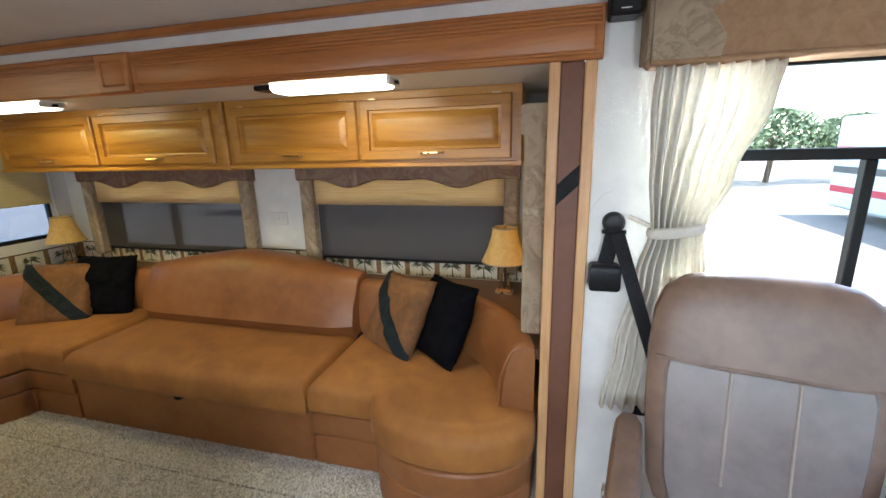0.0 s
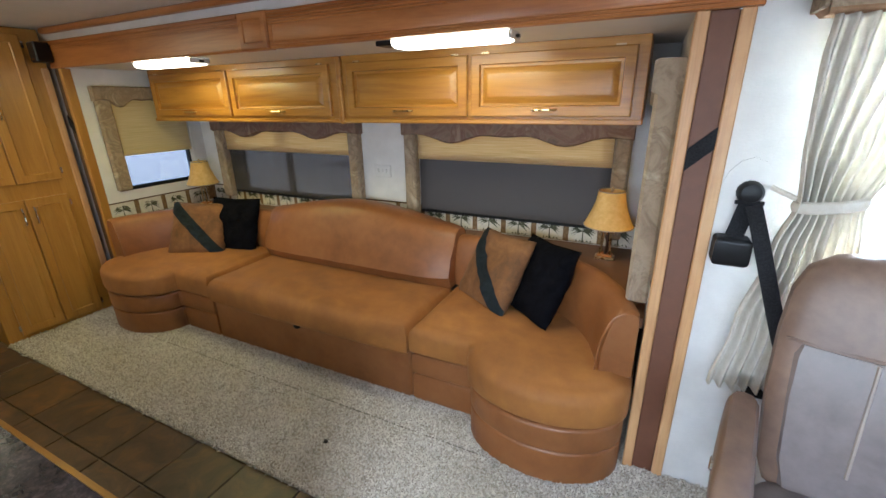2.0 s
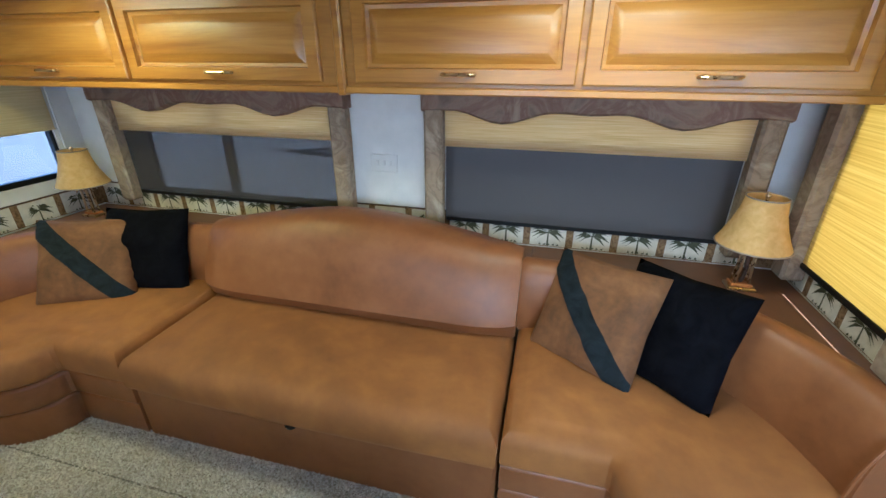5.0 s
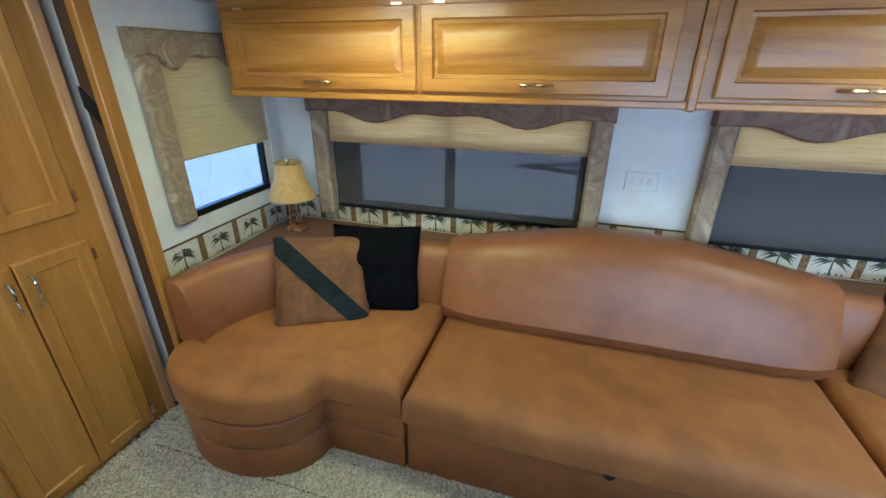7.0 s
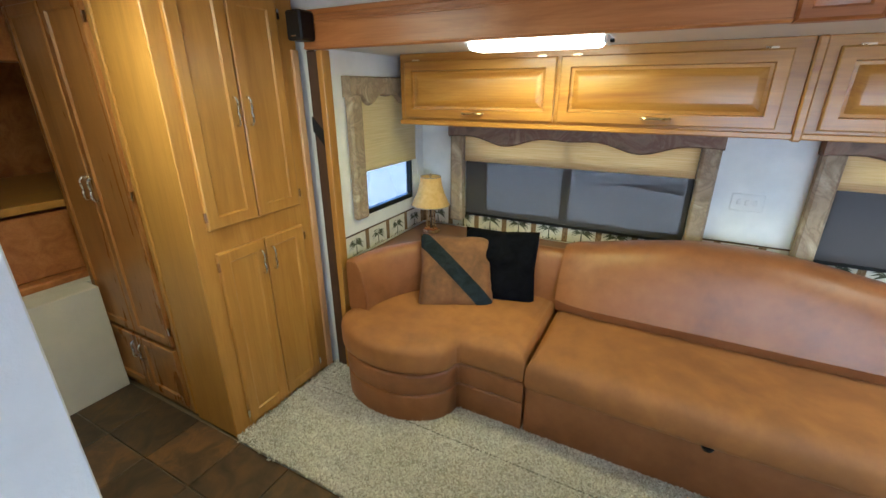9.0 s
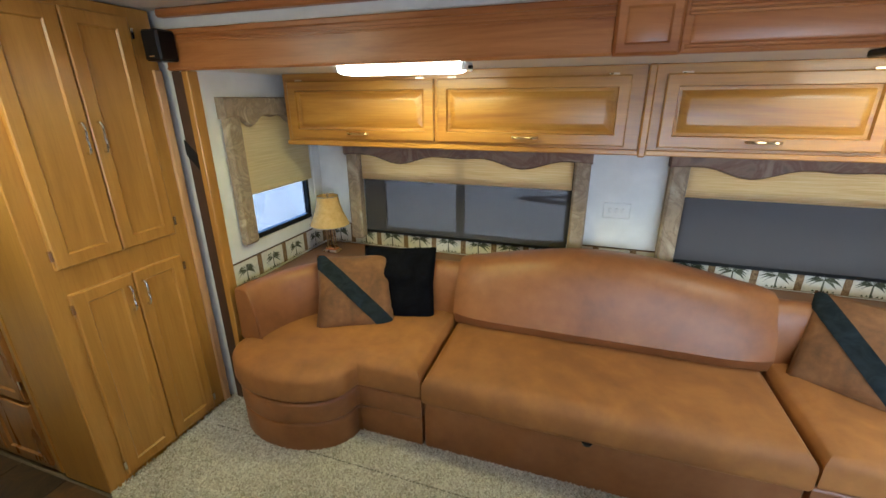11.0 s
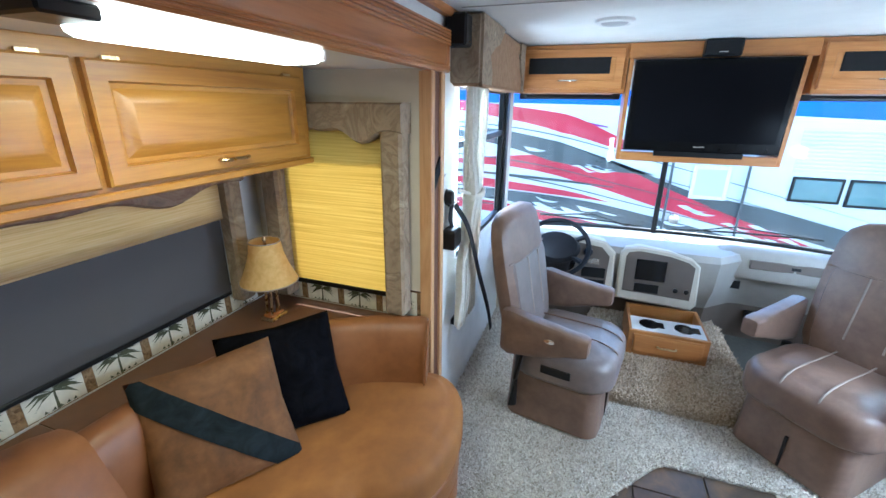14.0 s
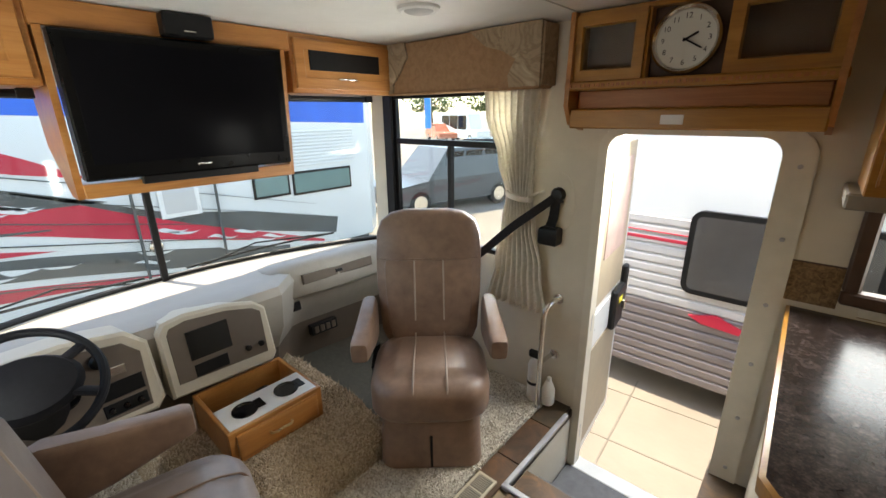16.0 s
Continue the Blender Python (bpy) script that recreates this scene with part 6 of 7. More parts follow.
for zz in (-0.2, 0.5, 1.3):
    leaf_part("hinge", -0.015, 0.02, zz, zz + 0.1, -0.012, 0.004, STEEL, leaf)
leaf_part("seal", -0.006, 0.004, -0.37, 1.52, -0.006, 0.036, plain("violet_seal", (0.12, 0.1, 0.3), 0.5), leaf)

# ---- cabinet over the door, with clock ----
hc = thing("overhead_cabinet", (0.84, 0.6, 1.54), "oak cabinet over the entry door with glass doors and a shelf", "cabinet")
bm = B()
for b in ((0.40, 1.29, YP + 0.003, YP + 0.02, 1.54, 2.004), (0.40, 1.29, YP + 0.02, 0.655, 1.715, 1.735), (0.40, 1.29, YP + 0.02, 0.655, 1.985, 2.004), (0.40, 0.42, YP + 0.02, 0.655, 1.735, 1.985), (1.27, 1.29, YP + 0.02, 0.655, 1.735, 1.985), (0.985, 1.0, YP + 0.02, 0.655, 1.735, 1.985), (0.715, 0.73, YP + 0.02, 0.655, 1.735, 1.985)):
    box(bm, *b, 0.003)
part("case", bm, OAK, hc)
# thin sheet before the oak back, its colour carrying the recess shade
part("inner_shade", box(B(), 0.42, 1.27, YP + 0.021, YP + 0.026, 1.736, 1.984), OAK_SHADED, hc, "sheet with the cabinet's inner shade in its brown")
for a, b in ((0.995, 1.285), (0.405, 0.725)):
    m = Matrix.Translation((b, 0.656, 1.737)) @ FACE_NORTH
    w, h = b - a, 0.25
    bm = B()
    rings = [[m @ Vector((u, v, d)) for u, v in ((i, i), (w - i, i), (w - i, h - i), (i, h - i))] for i, d in ((0.0, 0.0), (0.0, 0.018), (0.04, 0.018), (0.046, 0.0))]
    skin(bm, rings + [rings[0]], True, False)
    door = part("door", bm, OAK, hc, "oak frame door")
    part("pane", skin(B(), [[m @ Vector((u, v, d)) for u, v in ((0.042, 0.042), (w - 0.042, 0.042), (w - 0.042, h - 0.042), (0.042, h - 0.042))] for d in (0.004, 0.007)]), GLASS, door)
part("clock_panel", box(B(), 0.73, 0.985, 0.6, 0.612, 1.735, 1.985, 0.001), DARK_PANEL, hc, "brown fabric backing panel")
part("ledge", box(B(), 0.39, 1.30, 0.64, 0.695, 1.70, 1.736, 0.006), OAK, hc)
for k in range(44):
    part("dentil", box(B(), 0.405 + 0.02 * k, 0.417 + 0.02 * k, 0.695, 0.699, 1.712, 1.724), OAK_RED, hc)
part("apron", box(B(), 0.41, 1.275, 0.53, 0.675, 1.545, 1.625, 0.006), OAK, hc, "oak apron over the doorway")
for k in range(3):
    part("slat", box(B(), 0.42, 1.265, 0.545 + 0.03 * k, 0.56 + 0.03 * k, 1.625, 1.70, 0.003), OAK_RED, hc)
for x in (0.395, 1.272):
    pts = [(0.523, 1.53), (0.655, 1.56), (0.705, 1.64), (0.70, 1.74), (0.69, 2.003), (0.523, 2.003)]
    part("end_panel", prism(B(), pts, x, x + 0.02, "x"), OAK_Y, hc)
part("name_plate", box(B(), 0.82, 0.90, 0.675, 0.679, 1.565, 1.60, 0.001), WHITE_PAINT, hc, "small ivory plate")
clock = thing("wall_clock", (0.862, 0.64, 1.745), "round wall clock with a silver rim and white dial", "clock")
cm = Matrix.Translation((0.862, 0.632, 1.862)) @ FACE_NORTH
part("rim", lathe(B(), cm.translation, [(0.112, -0.018), (0.118, 0.0), (0.116, 0.022), (0.108, 0.03), (0.1, 0.022), (0.098, 0.009), (0.098, -0.012)], 40, cm.to_3x3().to_4x4()), CHROME, clock, "polished silver rim")
part("dial", lathe(B(), cm.translation, [(0.099, 0.004), (0.099, 0.008), (0.02, 0.008)], 32, cm.to_3x3().to_4x4()), plain("dial_white", (0.7, 0.7, 0.64), 0.5, 0, 0.03), clock, "white dial")
for k in range(12):
    cu = bpy.data.curves.new("numeral", "FONT")
    cu.body, cu.size, cu.align_x, cu.align_y, cu.extrude = str(12 if k == 0 else k), 0.026, "CENTER", "CENTER", 0.0004
    tmp = new("numeral", cu)
    dg = bpy.context.evaluated_depsgraph_get()
    me = bpy.data.meshes.new_from_object(tmp.evaluated_get(dg))
    bpy.data.objects.remove(tmp)
    bm = B()
    bm.from_mesh(me)
    a = math.pi / 2 - 2 * math.pi * k / 12
    bm.transform(cm @ Matrix.Translation((0.078 * math.cos(a), 0.078 * math.sin(a), 0.0095)))
    part("numeral", bm, BLACK, clock)
for ang, ln, w in ((62, 0.045, 0.004), (120, 0.066, 0.003)):
    a = math.pi / 2 - radians(ang)
    bm = box(B(), -0.01, ln, -w, w, 0.011, 0.0125)
    bm.transform(cm @ pose(0, 0, 0, 0, 0, math.degrees(a)))
    part("clock_arm", bm, BLACK, clock)

# ---- kitchen side ----
ct = thing("kitchen_counter", (0.0, 1.1, 0), "dark speckled laminate counter with an oak edge", "counter")
plan = [(0.395, 0.53), (0.375, 1.57), (0.345, 1.615), (-0.5, 1.62), (-0.55, 1.57), (-0.55, 1.14), (-1.79, 1.14), (-1.79, 0.53)]
part("worktop", skin(B(), [[(p[0], p[1], z) for p in inset(plan, d)] for d, z in ((0.012, 0.862), (0.012, 0.904))]), GRANITE, ct, "dark speckled laminate top")
bm = B()
o, i = plan, inset(plan, 0.011)
skin(bm, [[(p[0], p[1], z) for p in q] for q, z in ((o, 0.862), (o, 0.900), (i, 0.9045), (i, 0.862), (o, 0.862))], True, False)
part("edge_band", bm, OAK, ct, "orange oak edge band")
part("base_cabinet", skin(B(), [[(p[0], p[1], z) for p in inset(plan, 0.03)] for z in (0.0, 0.862)]), WALL_CREAM, ct, "cream base panels")
slab("wall_fridge", WALLPAPER, "white wallpaper panel beside the galley", [(-2.5, -1.795, 0.525, 1.55, 0.0, 2.003)], "wall", 0.003)
slab("trim_galley_rail", OAK_PALE, "pale oak rail on the galley panel", [(-1.795, -1.782, 0.53, 1.555, 0.885, 0.905)], "trim", 0.002)
slab("trim_galley_skirt", WALL_CREAM, "cream lower panel of the galley end", [(-1.795, -1.786, 1.15, 1.552, 0.0, 0.885)], "trim", 0.002)
uc = thing("overhead_cabinet", (-0.7, 0.7, 1.36), "oak kitchen overhead cabinet with a range shelf", "cabinet")
part("body", box(B(), -1.79, 0.30, 0.523, 0.85, 1.38, 2.004, 0.004), OAK, uc)
for k in range(4):
    m = Matrix.Translation((0.28 - 0.52 * k, 0.85, 1.41)) @ FACE_NORTH
    d = part("door", rect_steps(B(), m, 0.49, 0.56, PANEL), OAK, uc)
    handle(d, m @ Matrix.Translation((0.04, 0.09, 0.016)), 0.1, BRASS, True)
part("range_shelf", box(B(), -1.7, 0.33, 0.523, 0.8, 1.33, 1.379, 0.006), plain("shelf_grey", (0.3, 0.27, 0.22), 0.4), uc)
x0, x1, z0, z1 = KWIN
win = thing("window_8", ((x0 + x1) / 2, YP, z0), "black-framed kitchen window over the counter", "window", "", "structure")
bm = B()
for q in ((x0 - 0.03, x1 + 0.03, z0 - 0.03, z0 + 0.02), (x0 - 0.03, x1 + 0.03, z1 - 0.02, z1 + 0.03), (x0 - 0.03, x0 + 0.02, z0 + 0.02, z1 - 0.02), (x1 - 0.02, x1 + 0.03, z0 + 0.02, z1 - 0.02)):
    box(bm, q[0], q[1], YP - 0.03, YP + 0.03, q[2], q[3], 0.008)
part("window_frame", bm, DARK_PANEL, win)
pane = part("pane", box(B(), x0 + 0.02, x1 - 0.02, YP - 0.012, YP - 0.008, z0 + 0.02, z1 - 0.02), GLASS, win)
pane.visible_shadow = False
border((0.41, YP, 0), (-1, 0, 0), (0, 1, 0), 0.15, 0.92, 1.075, 0.235, -0.02, "palm-tree wallpaper border over the counter")
border((0.2, YP, 0), (-1, 0, 0), (0, 1, 0), 1.98, 0.905, 0.945, 0.235, 0.0, "palm-tree wallpaper border under the kitchen window")

# floor register
fv = thing("floor_register", (1.28, 1.32, 0.0), "beige metal floor register in the tiles", "register")
part("frame", box(B(), 1.225, 1.325, 1.225, 1.425, -0.001, 0.007, 0.002), plain("register_beige", (0.5, 0.43, 0.32), 0.45, 0.2), fv)
for k in range(2):
    part("grate", box(B(), 1.238, 1.312, 1.24 + 0.09 * k, 1.32 + 0.09 * k, 0.005, 0.008, 0.001), BLACK, fv)
    for q in range(7):
        part("slat", box(B(), 1.24, 1.31, 1.245 + 0.09 * k + 0.011 * q, 1.25 + 0.09 * k + 0.011 * q, 0.007, 0.0095), plain("register_slat", (0.4, 0.35, 0.27), 0.45, 0.3) if q == 0 and k == 0 else bpy.data.materials["register_slat"], fv)

# corridor end
slab("trim_corridor_panel", WALL_CREAM, "cream low panel at the corridor end", [(-3.82, -3.75, 1.66, 2.99, 0.0, 0.63), (-3.75, -3.62, 1.66, 2.29, 0.0, 0.63)], "trim", 0.004)
bed = thing("shelf_unit", (-4.4, 2.3, 0.63), "red-brown wooden shelf unit at the corridor end", "shelf")
part("body", box(B(), -4.9, -3.84, 1.66, 2.99, 0.60, 0.66, 0.01), OAK_RED, bed)
part("box", box(B(), -4.5, -3.9, 2.0, 2.99, 0.661, 1.0, 0.006), OAK_RED, bed)
part("upper_shelf", box(B(), -4.9, -3.86, 1.66, 2.99, 1.02, 1.06, 0.004), OAK_Z, bed)
part("back", box(B(), -4.95, -4.9, 1.66, 2.99, 0.6, 2.0, 0.004), OAK_RED, bed)
part("header", box(B(), -4.0, -3.86, 1.66, 2.99, 1.72, 2.0, 0.006), OAK_RED, bed)

# slate tiles
first = None
for ix in range(-13, 7):
    for iy in range(-5, 1):
        a, b = -0.756 + 0.32 * ix, -0.756 + 0.32 * (ix + 1)
        c, d = 2.03 + 0.32 * (iy), 2.03 + 0.32 * (iy + 1)
        cx, cy = (a + b) / 2, (c + d) / 2
        if (cx > 0.40 and cy < 1.2 and cx < 1.2) or (cx < -1.9 and cy < 1.6):
            continue
        d2 = min(d, 2.3)
        b2 = min(b, 1.335)
        a2, c2 = a, c
        if a < 1.19 and b > 1.19 and cy < 1.25:
            a2 = 1.2
        if b2 - a2 < 0.02 or (cy < 1.2 and 0.4 < cx < 1.19):
            continue
        if iy == 0 and b > 1.3:
            d2 = 2.0
        if d2 - c2 < 0.02:
            continue
        bm = box(B(), a2 + 0.003, b2 - 0.003, c2 + 0.003, d2 - 0.003, -0.012, 0.0, 0.002)
        t = part("tile", bm, SLATE, bpy.data.objects["floor"])


# ---- outside ----
bm = B()
box(bm, -150, 150, -150, 150, -1.2, -1.0)
solid("ground", bm, CONCRETE, "pale sunlit concrete lot", "ground", "structure")
jm = plain("joint_dark", (0.16, 0.14, 0.11), 0.9)
for k in range(5):
    bm = box(B(), 0.28 + 0.95 * (k - 1), 0.295 + 0.95 * (k - 1), -1.6, 0.4, -1.0, -0.996)
    bm.transform(pose(0, 0, 0, 0, 0, 4))
    solid("ground_joint_%d" % (k + 1), bm, jm, "dark joint in the concrete", "joint", "structure")
for k in range(2):
    bm = box(B(), -4, 4, -0.62 - 0.7 * k, -0.605 - 0.7 * k, -1.0, -0.996)
    bm.transform(pose(0, 0, 0, 0, 0, 4))
    solid("ground_joint_%d" % (k + 6), bm, jm, "dark joint in the concrete", "joint", "structure")


def ribbon(parent, name, pts, widths, material, x, label=""):
    """A painted swoosh on the coach side: centre line (y, z) with a width at each point."""
    c = spline([(0, p[0], p[1]) for p in pts], 8)
    n = len(c) - 1
    rings = []
    for i, p in enumerate(c):
        f = i / n * (len(widths) - 1)
        k = min(int(f), len(widths) - 2)
        w = widths[k] + (widths[k + 1] - widths[k]) * (f - k)
        t = (c[min(i + 1, n)] - c[max(i - 1, 0)]).normalized()
        e = Vector((0, -t.z, t.y)) * w / 2
        rings.append([Vector((x, 0, 0)) + p - e, Vector((x, 0, 0)) + p + e, Vector((x - 0.005, 0, 0)) + p + e, Vector((x - 0.005, 0, 0)) + p - e])
    return part(name, skin(B(), rings), material, parent, label)


rv = thing("motorhome", (8.2, 2.5, -1.0), "white parked motorhome with red and charcoal swooshes", "motorhome")
X = 7.0
body = part("body", puff(B(), [(X, -2.75), (X + 0.3, -3.1), (X + 2.2, -3.1), (X + 2.5, -2.75), (X + 2.5, 9.0), (X, 9.0)], -0.72, 2.55, 0.15, 0.05), RV_WHITE, rv)
part("skirt", box(B(), X + 0.06, X + 2.44, -2.7, 8.9, -0.95, -0.72, 0.01), RV_GREY, rv)
for y in (-1.5, 6.6):
    w = part("wheel", lathe(B(), (X + 0.04, y, -0.52), [(0.47, 0.0), (0.48, 0.05), (0.46, 0.24), (0.3, 0.26)], 28, pose(0, 0, 0, 0, 90, 0)), BLACK, rv)
    part("rim", lathe(B(), (X + 0.01, y, -0.52), [(0.28, 0), (0.24, 0.02), (0.1, 0.04)], 20, pose(0, 0, 0, 0, 90, 0)), CHROME, w)
ribbon(rv, "blue_band", [(9.0, 1.98), (5, 1.93), (2.2, 1.86), (0, 1.75), (-2.7, 1.65)], [0.5, 0.5, 0.42, 0.4, 0.4], RV_BLUE, X, "bright blue upper band")
ribbon(rv, "violet_band", [(8, 1.72), (4.2, 1.60), (2.2, 1.32)], [0.1, 0.14, 0.02], plain("gelcoat_violet", (0.2, 0.02, 0.22), 0.35, 0, 0.1, 2, 0), X - 0.002)
ribbon(rv, "red_swoosh", [(7.5, 1.95), (4.15, 1.56), (2.9, 1.36), (2.15, 1.12), (1.5, 0.9)], [0.06, 0.2, 0.3, 0.2, 0.0], RV_RED, X - 0.004, "red swoosh")
ribbon(rv, "red_swoosh", [(5.4, 0.62), (3.7, 0.7), (2.5, 0.62), (1.3, 0.27), (0.1, -0.1), (-1.6, -0.6)], [0.0, 0.2, 0.46, 0.36, 0.2, 0.04], RV_RED, X - 0.004, "red swoosh")
ribbon(rv, "red_swoosh", [(7.5, -0.05), (4.3, -0.13), (2.6, -0.3), (1.0, -0.5)], [0.1, 0.2, 0.16, 0.02], RV_RED, X - 0.004, "red swoosh")
ribbon(rv, "red_swoosh", [(6.0, 0.36), (4.3, 0.3), (2.8, 0.2), (2.0, 0.1)], [0.0, 0.16, 0.1, 0.0], RV_RED, X - 0.004, "red swoosh")
ribbon(rv, "grey_swoosh", [(6.0, 1.3), (4.1, 1.12), (3.0, 0.9), (2.2, 0.72), (1.4, 0.6)], [0.05, 0.25, 0.34, 0.2, 0.0], RV_GREY, X - 0.006, "charcoal swoosh")
ribbon(rv, "grey_swoosh", [(3.0, 1.08), (1.9, 0.72), (0.9, 0.34), (-0.3, 0.02), (-1.9, -0.36)], [0.0, 0.05, 0.1, 0.3, 0.3], RV_GREY, X - 0.006, "charcoal swoosh")
ribbon(rv, "grey_swoosh", [(5.5, 0.1), (3.9, 0.08), (2.4, -0.04), (0.9, -0.3), (-0.9, -0.62)], [0.02, 0.2, 0.26, 0.28, 0.2], RV_GREY, X - 0.006, "charcoal swoosh")
ribbon(rv, "grey_swoosh", [(6.0, 0.5), (4.2, 0.47), (3.0, 0.42), (2.0, 0.36)], [0.03, 0.04, 0.05, 0.02], RV_GREY, X - 0.006, "thin charcoal line")
rnd = random.Random(5)
for k in range(34):
    y = rnd.uniform(-0.8, 4.6)
    band = rnd.choice((0, 1, 2))
    z = (1.03 - 0.22 * (4.1 - y), 0.03 - 0.1 * (3.6 - y), 0.1 - 0.28 * (0.9 - y))[band] + rnd.uniform(-0.08, 0.08)
    if band == 0 and y < 2.2 or band == 2 and y > 1.2:
        continue
    ribbon(rv, "white_fleck", [(y + 0.18, z + 0.05), (y + 0.05, z + rnd.uniform(-0.02, 0.05)), (y - 0.12, z - 0.03), (y - 0.25, z - 0.02)], [0.0, rnd.uniform(0.03, 0.08), 0.03, 0.0], RV_WHITE, X - 0.011)
for k in range(6):
    ribbon(rv, "pinstripe", [(8, 1.42 - 0.28 * k), (4, 1.3 - 0.28 * k), (1.6, 0.85 - 0.25 * k), (-1.5, 0.1 - 0.2 * k)], [0.012, 0.02, 0.014, 0.004], RV_GREY, X - 0.013)


def coach_window(y0, y1, z0, z1, label):
    w = part("window", box(B(), X - 0.022, X - 0.004, y0, y1, z0, z1, 0.008), BLACK, rv, label)
    part("pane", box(B(), X - 0.026, X - 0.021, y0 + 0.04, y1 - 0.04, z0 + 0.04, z1 - 0.04, 0.002), plain("green_glass", (0.12, 0.2, 0.19), 0.08, 0, 0.1, 3, 0) if "green_glass" not in bpy.data.materials else bpy.data.materials["green_glass"], w, "green tinted pane")


coach_window(-1.05, -0.42, 0.33, 0.7, "black-framed coach window")
coach_window(-2.3, -1.1, 0.3, 0.7, "black-framed coach window")
mi = part("hatch", box(B(), X - 0.03, X - 0.014, 0.36, 0.88, 0.27, 0.8, 0.012), WHITE_PAINT, rv, "square white hatch")
part("hatch_panel", box(B(), X - 0.034, X - 0.029, 0.42, 0.82, 0.33, 0.74, 0.004), SIDING, mi)
for k in range(11):
    part("louvre", box(B(), X - 0.02, X - 0.003, -2.4, -0.4, 0.78 + 0.055 * k, 0.815 + 0.055 * k, 0.006), RV_WHITE, rv)
bm = tube(B(), [(X - 0.07, 1.18, -0.5), (X - 0.07, 1.18, 1.0)], 0.02, 8)
part("post", bm, RV_GREY, rv, "slim grey upright")
bm = tube(B(), [(X - 0.07, 0.15, -0.4), (X - 0.07, 0.15, 0.9)], 0.02, 8)
part("post", bm, RV_GREY, rv)
part("marker_lamp", lathe(B(), (X - 0.02, 1.02, -0.08), [(0.09, 0.0), (0.08, 0.03), (0.03, 0.05)], 16, pose(0, 0, 0, 0, -90, 0)), CHROME, rv)

# wipers on the windscreen
for y0, y1 in ((1.9, 2.75), (1.65, 0.75)):
    w = thing("wiper", (wx(y0) + 0.03, y0, sill(y0)), "black windscreen wiper parked on the glass", "wiper", "windscreen wipers")
    part("blade", tube(B(), [(wx(y0 + (y1 - y0) * k / 8) + 0.014, y0 + (y1 - y0) * k / 8, sill(y0 + (y1 - y0) * k / 8) + 0.035 + 0.05 * k / 8) for k in range(9)], 0.008, 6), BLACK, w)
    part("arm", tube(B(), [(wx(y0) + 0.02, y0, sill(y0)), (wx((y0 + y1) / 2) + 0.03, (y0 + y1) / 2, sill(y0) + 0.13), (wx(y1) + 0.03, y1, sill(y1) + 0.08)], 0.006, 6), BLACK, w)
# sun shade rollers above the glass
for y0, y1 in ((2.26, 2.92), (0.66, 1.28)):
    s = thing("sun_visor", (2.66, (y0 + y1) / 2, 1.70), "rolled-up black sun shade under the front cabinet", "sun visor", "front sun visors")
    part("roll", tube(B(), [(2.66, y0 + 0.03, 1.702), (2.66, y1 - 0.03, 1.702)], 0.017, 10), BLACK, s)
    for y in (y0, y1 - 0.05):
        part("bracket", box(B(), 2.63, 2.69, y, y + 0.05, 1.685, 1.722, 0.004), BLACK, s)

# trailer beside the door
tr = thing("travel_trailer", (-2.5, -2.6, -1.0), "white travel trailer with ribbed grey siding", "trailer")
TY = -1.4
part("body", box(B(), -7.5, 2.1, -3.8, TY, -0.78, 1.95, 0.05), RV_WHITE, tr)
k = 0
z = -0.74
while z < 0.72:
    dark = z < -0.12
    part("siding_rib", box(B(), -7.3, 2.05, TY - 0.002, TY + 0.022, z, z + 0.085, 0.016), SIDING_DARK if dark else SIDING, tr)
    z += 0.088
part("red_stripe", box(B(), -7.3, 2.0, TY + 0.02, TY + 0.028, 0.53, 0.56, 0.002), RV_RED, tr)
part("red_stripe", box(B(), -7.3, 2.0, TY + 0.02, TY + 0.028, 0.60, 0.612, 0.002), RV_RED, tr)


def rrect(a0, a1, b0, b1, r):
    pts = []
    for cx, cy, s in ((a1 - r, b0 + r, -90), (a1 - r, b1 - r, 0), (a0 + r, b1 - r, 90), (a0 + r, b0 + r, 180)):
        for q in range(5):
            a = radians(s + 22.5 * q)
            pts.append((cx + r * math.cos(a), cy + r * math.sin(a)))
    return pts


o = rrect(-0.1, 1.10, 0.12, 0.84, 0.09)
wn = part("window", prism(B(), o, TY, TY + 0.05, "y"), BLACK, tr, "black-framed trailer window")
part("pane", prism(B(), inset(o, 0.045), TY + 0.045, TY + 0.053, "y"), plain("mirror_glass", (0.09, 0.085, 0.08), 0.08, 0.3, 0.1, 3, 0), wn, "reflective pane")
part("tail_lamp", prism(B(), [(0.6, -0.1), (0.8, -0.03), (1.0, -0.08), (0.9, -0.13), (0.62, -0.15)], TY + 0.01, TY + 0.04, "y"), RV_RED, tr, "red lamp")
for x in (-3.2, -2.3):
    part("wheel", lathe(B(), (x, TY + 0.02, -0.66), [(0.34, 0.0), (0.35, -0.03), (0.33, -0.2), (0.2, -0.21)], 24, pose(0, 0, 0, -90, 0, 0)), BLACK, tr)


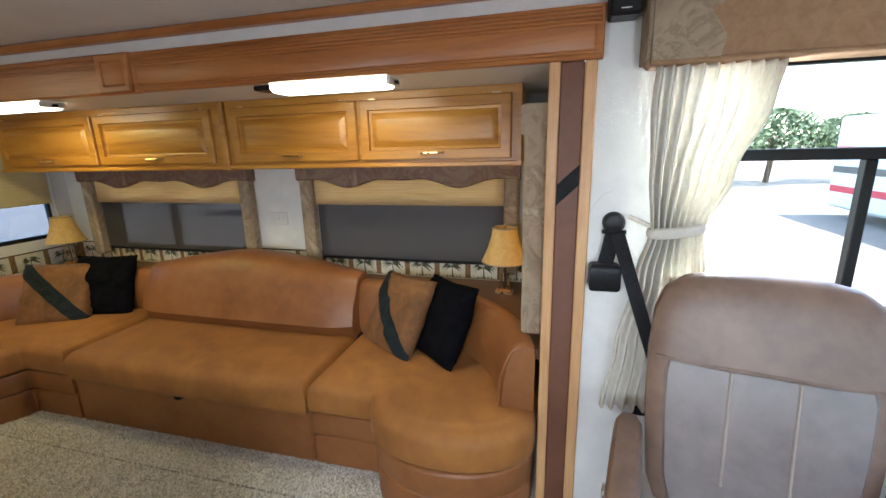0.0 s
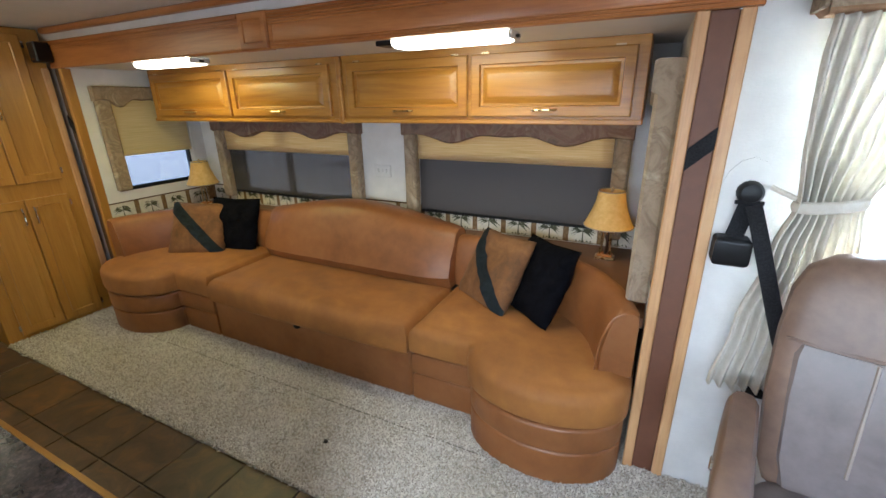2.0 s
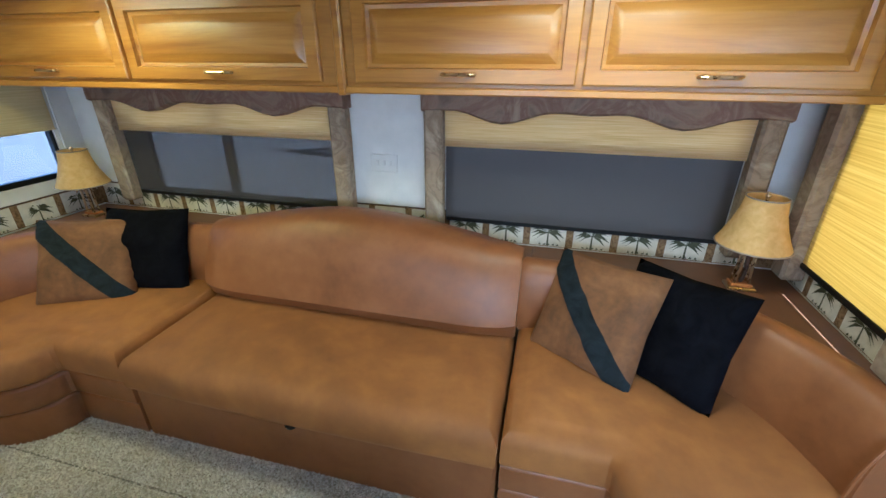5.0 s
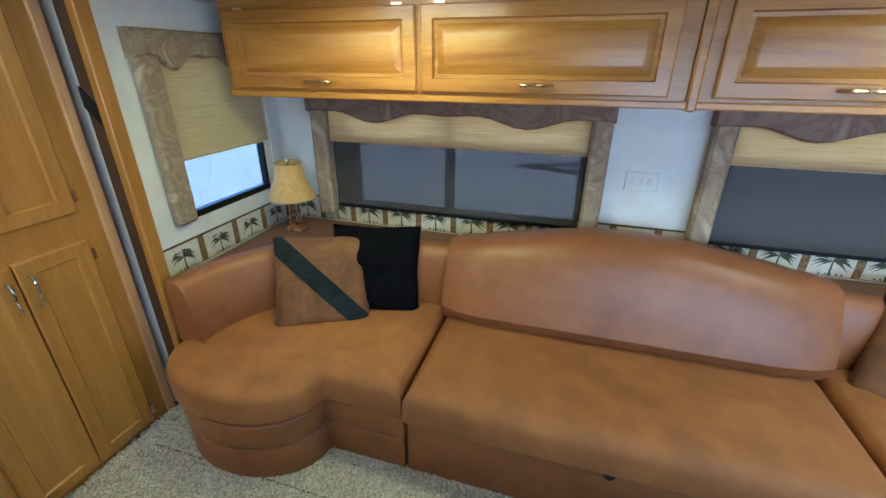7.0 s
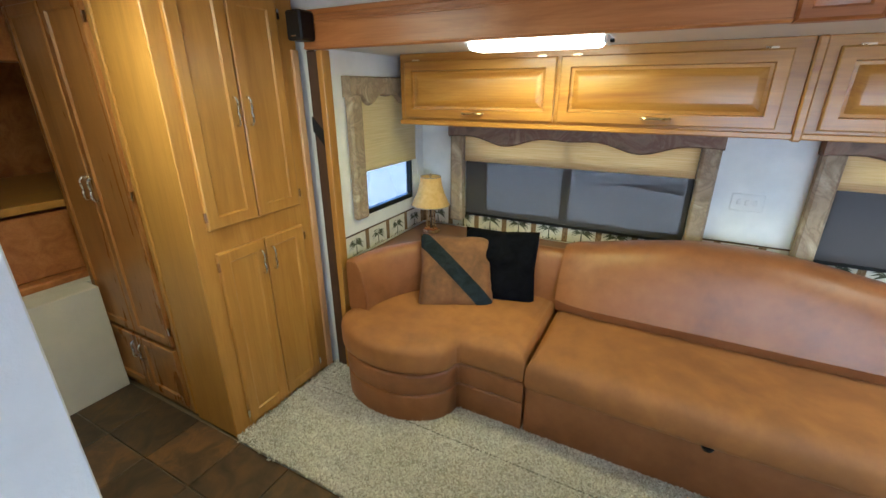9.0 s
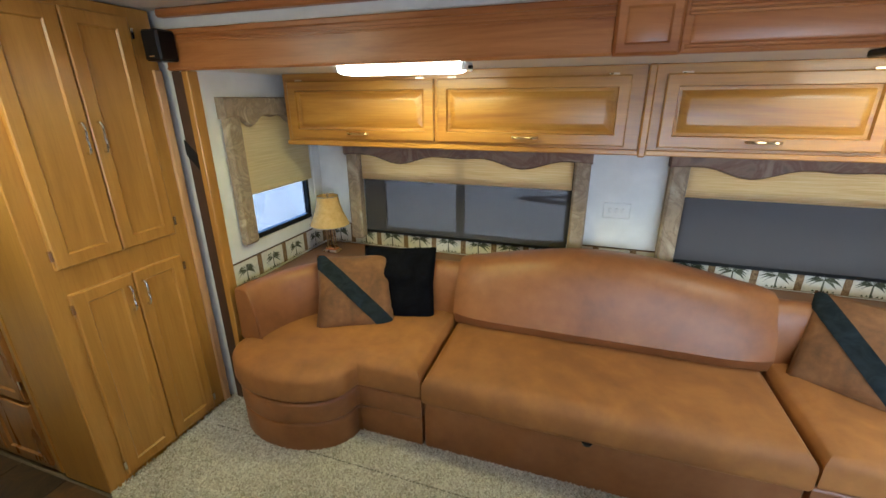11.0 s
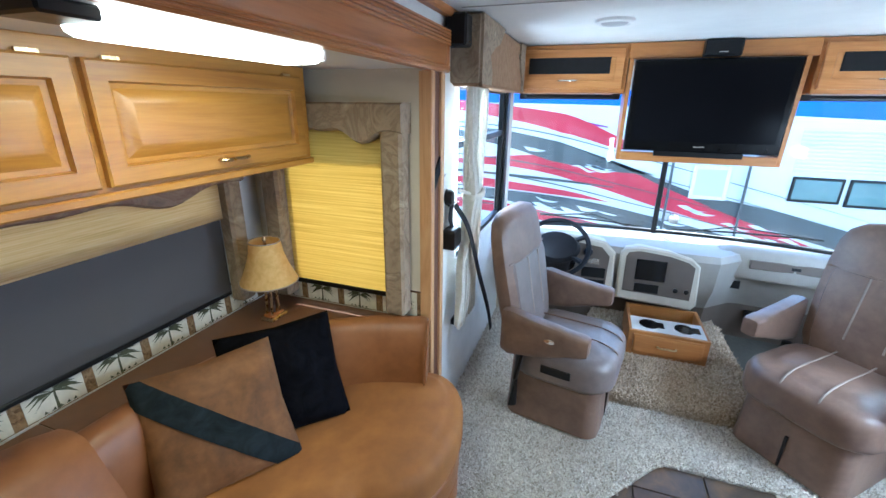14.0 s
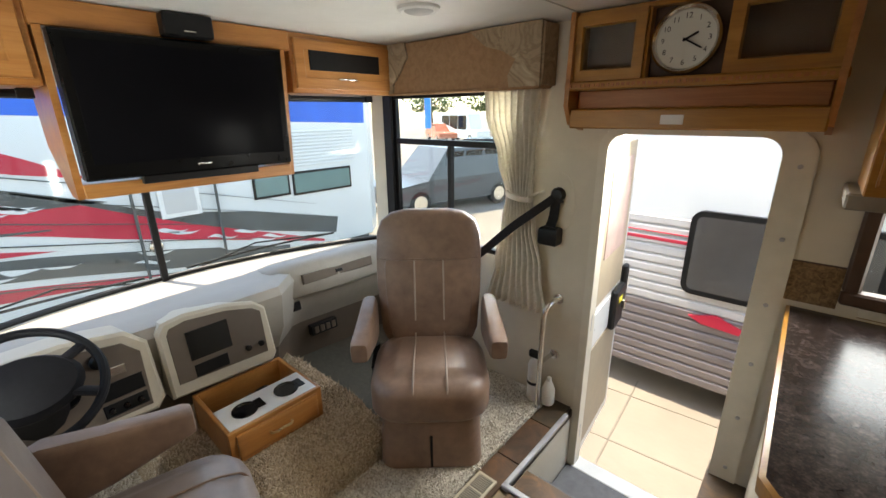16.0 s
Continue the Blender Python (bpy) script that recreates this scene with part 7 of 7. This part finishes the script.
# cars in the lot
def car(name, m, length, height, paint, label, van=False):
    ob = thing(name, (0, 0, 0), label, "car", "parked vehicles")
    w = 0.9
    if van:
        prof = [(0, 0.35), (length, 0.35), (length, 1.0), (length - 0.9, 1.15), (length - 1.3, height), (0.05, height), (0, height - 0.1)]
    else:
        prof = [(0, 0.3), (length, 0.3), (length, 0.75), (length - 1.1, 0.9), (length - 1.8, height), (1.0, height), (0.3, 0.95), (0, 0.9)]
    rings = [[(p[0] - length / 2, s * w * (1 if p[1] < 1.0 else 0.86), p[1]) for p in prof] for s in (-1, 1)]
    part("body", skin(B(), rings), paint, ob)
    for s in (-1, 1):
        z0, z1 = (1.1, height - 0.15) if van else (0.95, height - 0.08)
        x0, x1 = (-length / 2 + 0.3, length / 2 - 1.4) if van else (-length / 2 + 0.7, length / 2 - 1.7)
        n = 3
        for k in range(n):
            a, b = x0 + (x1 - x0) * k / n + 0.04, x0 + (x1 - x0) * (k + 1) / n - 0.04
            part("window", box(B(), a, b, s * w * 0.89 - 0.012, s * w * 0.89 + 0.012, z0, z1, 0.004), BLACK_GLOSS, ob)
        for x in (-length / 2 + 0.85, length / 2 - 0.85):
            wh = part("wheel", lathe(B(), (x, s * (w - 0.1), 0.33), [(0.31, -0.11), (0.33, -0.08), (0.33, 0.08), (0.31, 0.11)], 20, pose(0, 0, 0, 90, 0, 0)), BLACK, ob)
            part("rim", lathe(B(), (x, s * (w - 0.1), 0.33), [(0.2, -0.115), (0.2, 0.115)], 16, pose(0, 0, 0, 90, 0, 0)), CHROME, wh)
    ob.matrix_world = m
    return ob


car("van", pose(26.5, -30.0, -1.0, 0, 0, 170), 5.4, 2.5, RV_WHITE, "white parked van in the lot", True)
car("car", pose(12.4, -13.4, -1.0, 0, 0, 30), 4.5, 1.5, plain("car_black", (0.02, 0.02, 0.025), 0.25), "black parked car in the lot")
car("car", pose(8.6, -6.8, -1.0, 0, 0, 75), 4.4, 1.7, plain("car_grey", (0.06, 0.065, 0.07), 0.3), "dark grey parked jeep in the lot")
car("car", pose(29.0, -29.5, -1.0, 0, 0, 150), 4.6, 1.6, plain("car_rust", (0.4, 0.12, 0.06), 0.4), "rust-red parked car in the lot")
sg = thing("lot_banner", (28.4, -27.5, -1.0), "tall blue banner sign in the lot", "banner")
part("pole", tube(B(), [(28.4, -27.5, -1.0), (28.4, -27.5, 3.4)], 0.03, 8), STEEL, sg)
part("flag", box(B(), 28.4, 29.2, -27.52, -27.48, 0.2, 3.3, 0.01), plain("banner_blue", (0.02, 0.2, 0.6), 0.7), sg)


def tree(at, h, r, seed):
    rnd = random.Random(seed)
    ob = thing("tree", at, "leafy green tree beyond the lot", "tree", "lot trees")
    x, y, z = at
    bm = tube(B(), [(x, y, z), (x + 0.1, y, z + h * 0.3), (x, y + 0.1, z + h * 0.6)], 0.16, 8)
    for k in range(6):
        a = 2 * math.pi * k / 6
        tube(bm, [(x, y, z + h * (0.3 + 0.05 * k)), (x + r * 0.5 * math.cos(a), y + r * 0.5 * math.sin(a), z + h * (0.5 + 0.05 * k))], 0.05, 6)
    part("trunk", bm, BARK, ob)
    vs, fs = [], []
    for k in range(1500):
        a, b = rnd.uniform(0, 2 * math.pi), rnd.uniform(-0.8, 1)
        q = r * rnd.uniform(0.45, 1.0) * (1 + 0.25 * math.sin(3 * a + seed) * math.cos(2 * b))
        c = Vector((x + q * math.cos(a) * math.sqrt(max(0.05, 1 - b * b)), y + q * math.sin(a) * math.sqrt(max(0.05, 1 - b * b)), z + h * 0.65 + b * h * 0.32))
        s = rnd.uniform(0.12, 0.26)
        e1 = Vector((rnd.uniform(-1, 1), rnd.uniform(-1, 1), rnd.uniform(-1, 1))).normalized()
        e2 = e1.orthogonal().normalized()
        i = len(vs)
        vs += [c - e1 * s, c + e2 * s * 0.5, c + e1 * s, c - e2 * s * 0.5]
        fs.append((i, i + 1, i + 2, i + 3))
    me = bpy.data.meshes.new("crown")
    me.from_pydata([v - Vector(at) for v in vs], [], fs)
    me.materials.append(LEAF)
    crown = new("crown", me)
    crown.parent = ob


for k, (x, y, h, r) in enumerate(((9.5, 27, 3.6, 2.2), (13, 30, 4.2, 2.6), (5.5, 30, 3.4, 2.4), (17.5, 31, 3.8, 2.6), (1.5, 33, 3.4, 2.5), (22, -38, 6.5, 3.4), (30, -40, 7, 3.6), (38, -38, 7, 3.4))):
    tree((x, y, -1.0), h, r, k)
# a second coach seen past the driver window
rv2 = thing("motorhome", (12.0, 14.0, -1.0), "white parked coach with red stripes across the lot", "motorhome")
part("body", box(B(), 9.8, 12.2, 10.0, 18.0, -0.7, 2.1, 0.08), RV_WHITE, rv2)
for k in range(3):
    part("red_stripe", box(B(), 9.79, 9.8, 10.1, 17.9, -0.2 + 0.6 * k, 0.0 + 0.6 * k, 0.002), RV_RED if k != 1 else RV_GREY, rv2)
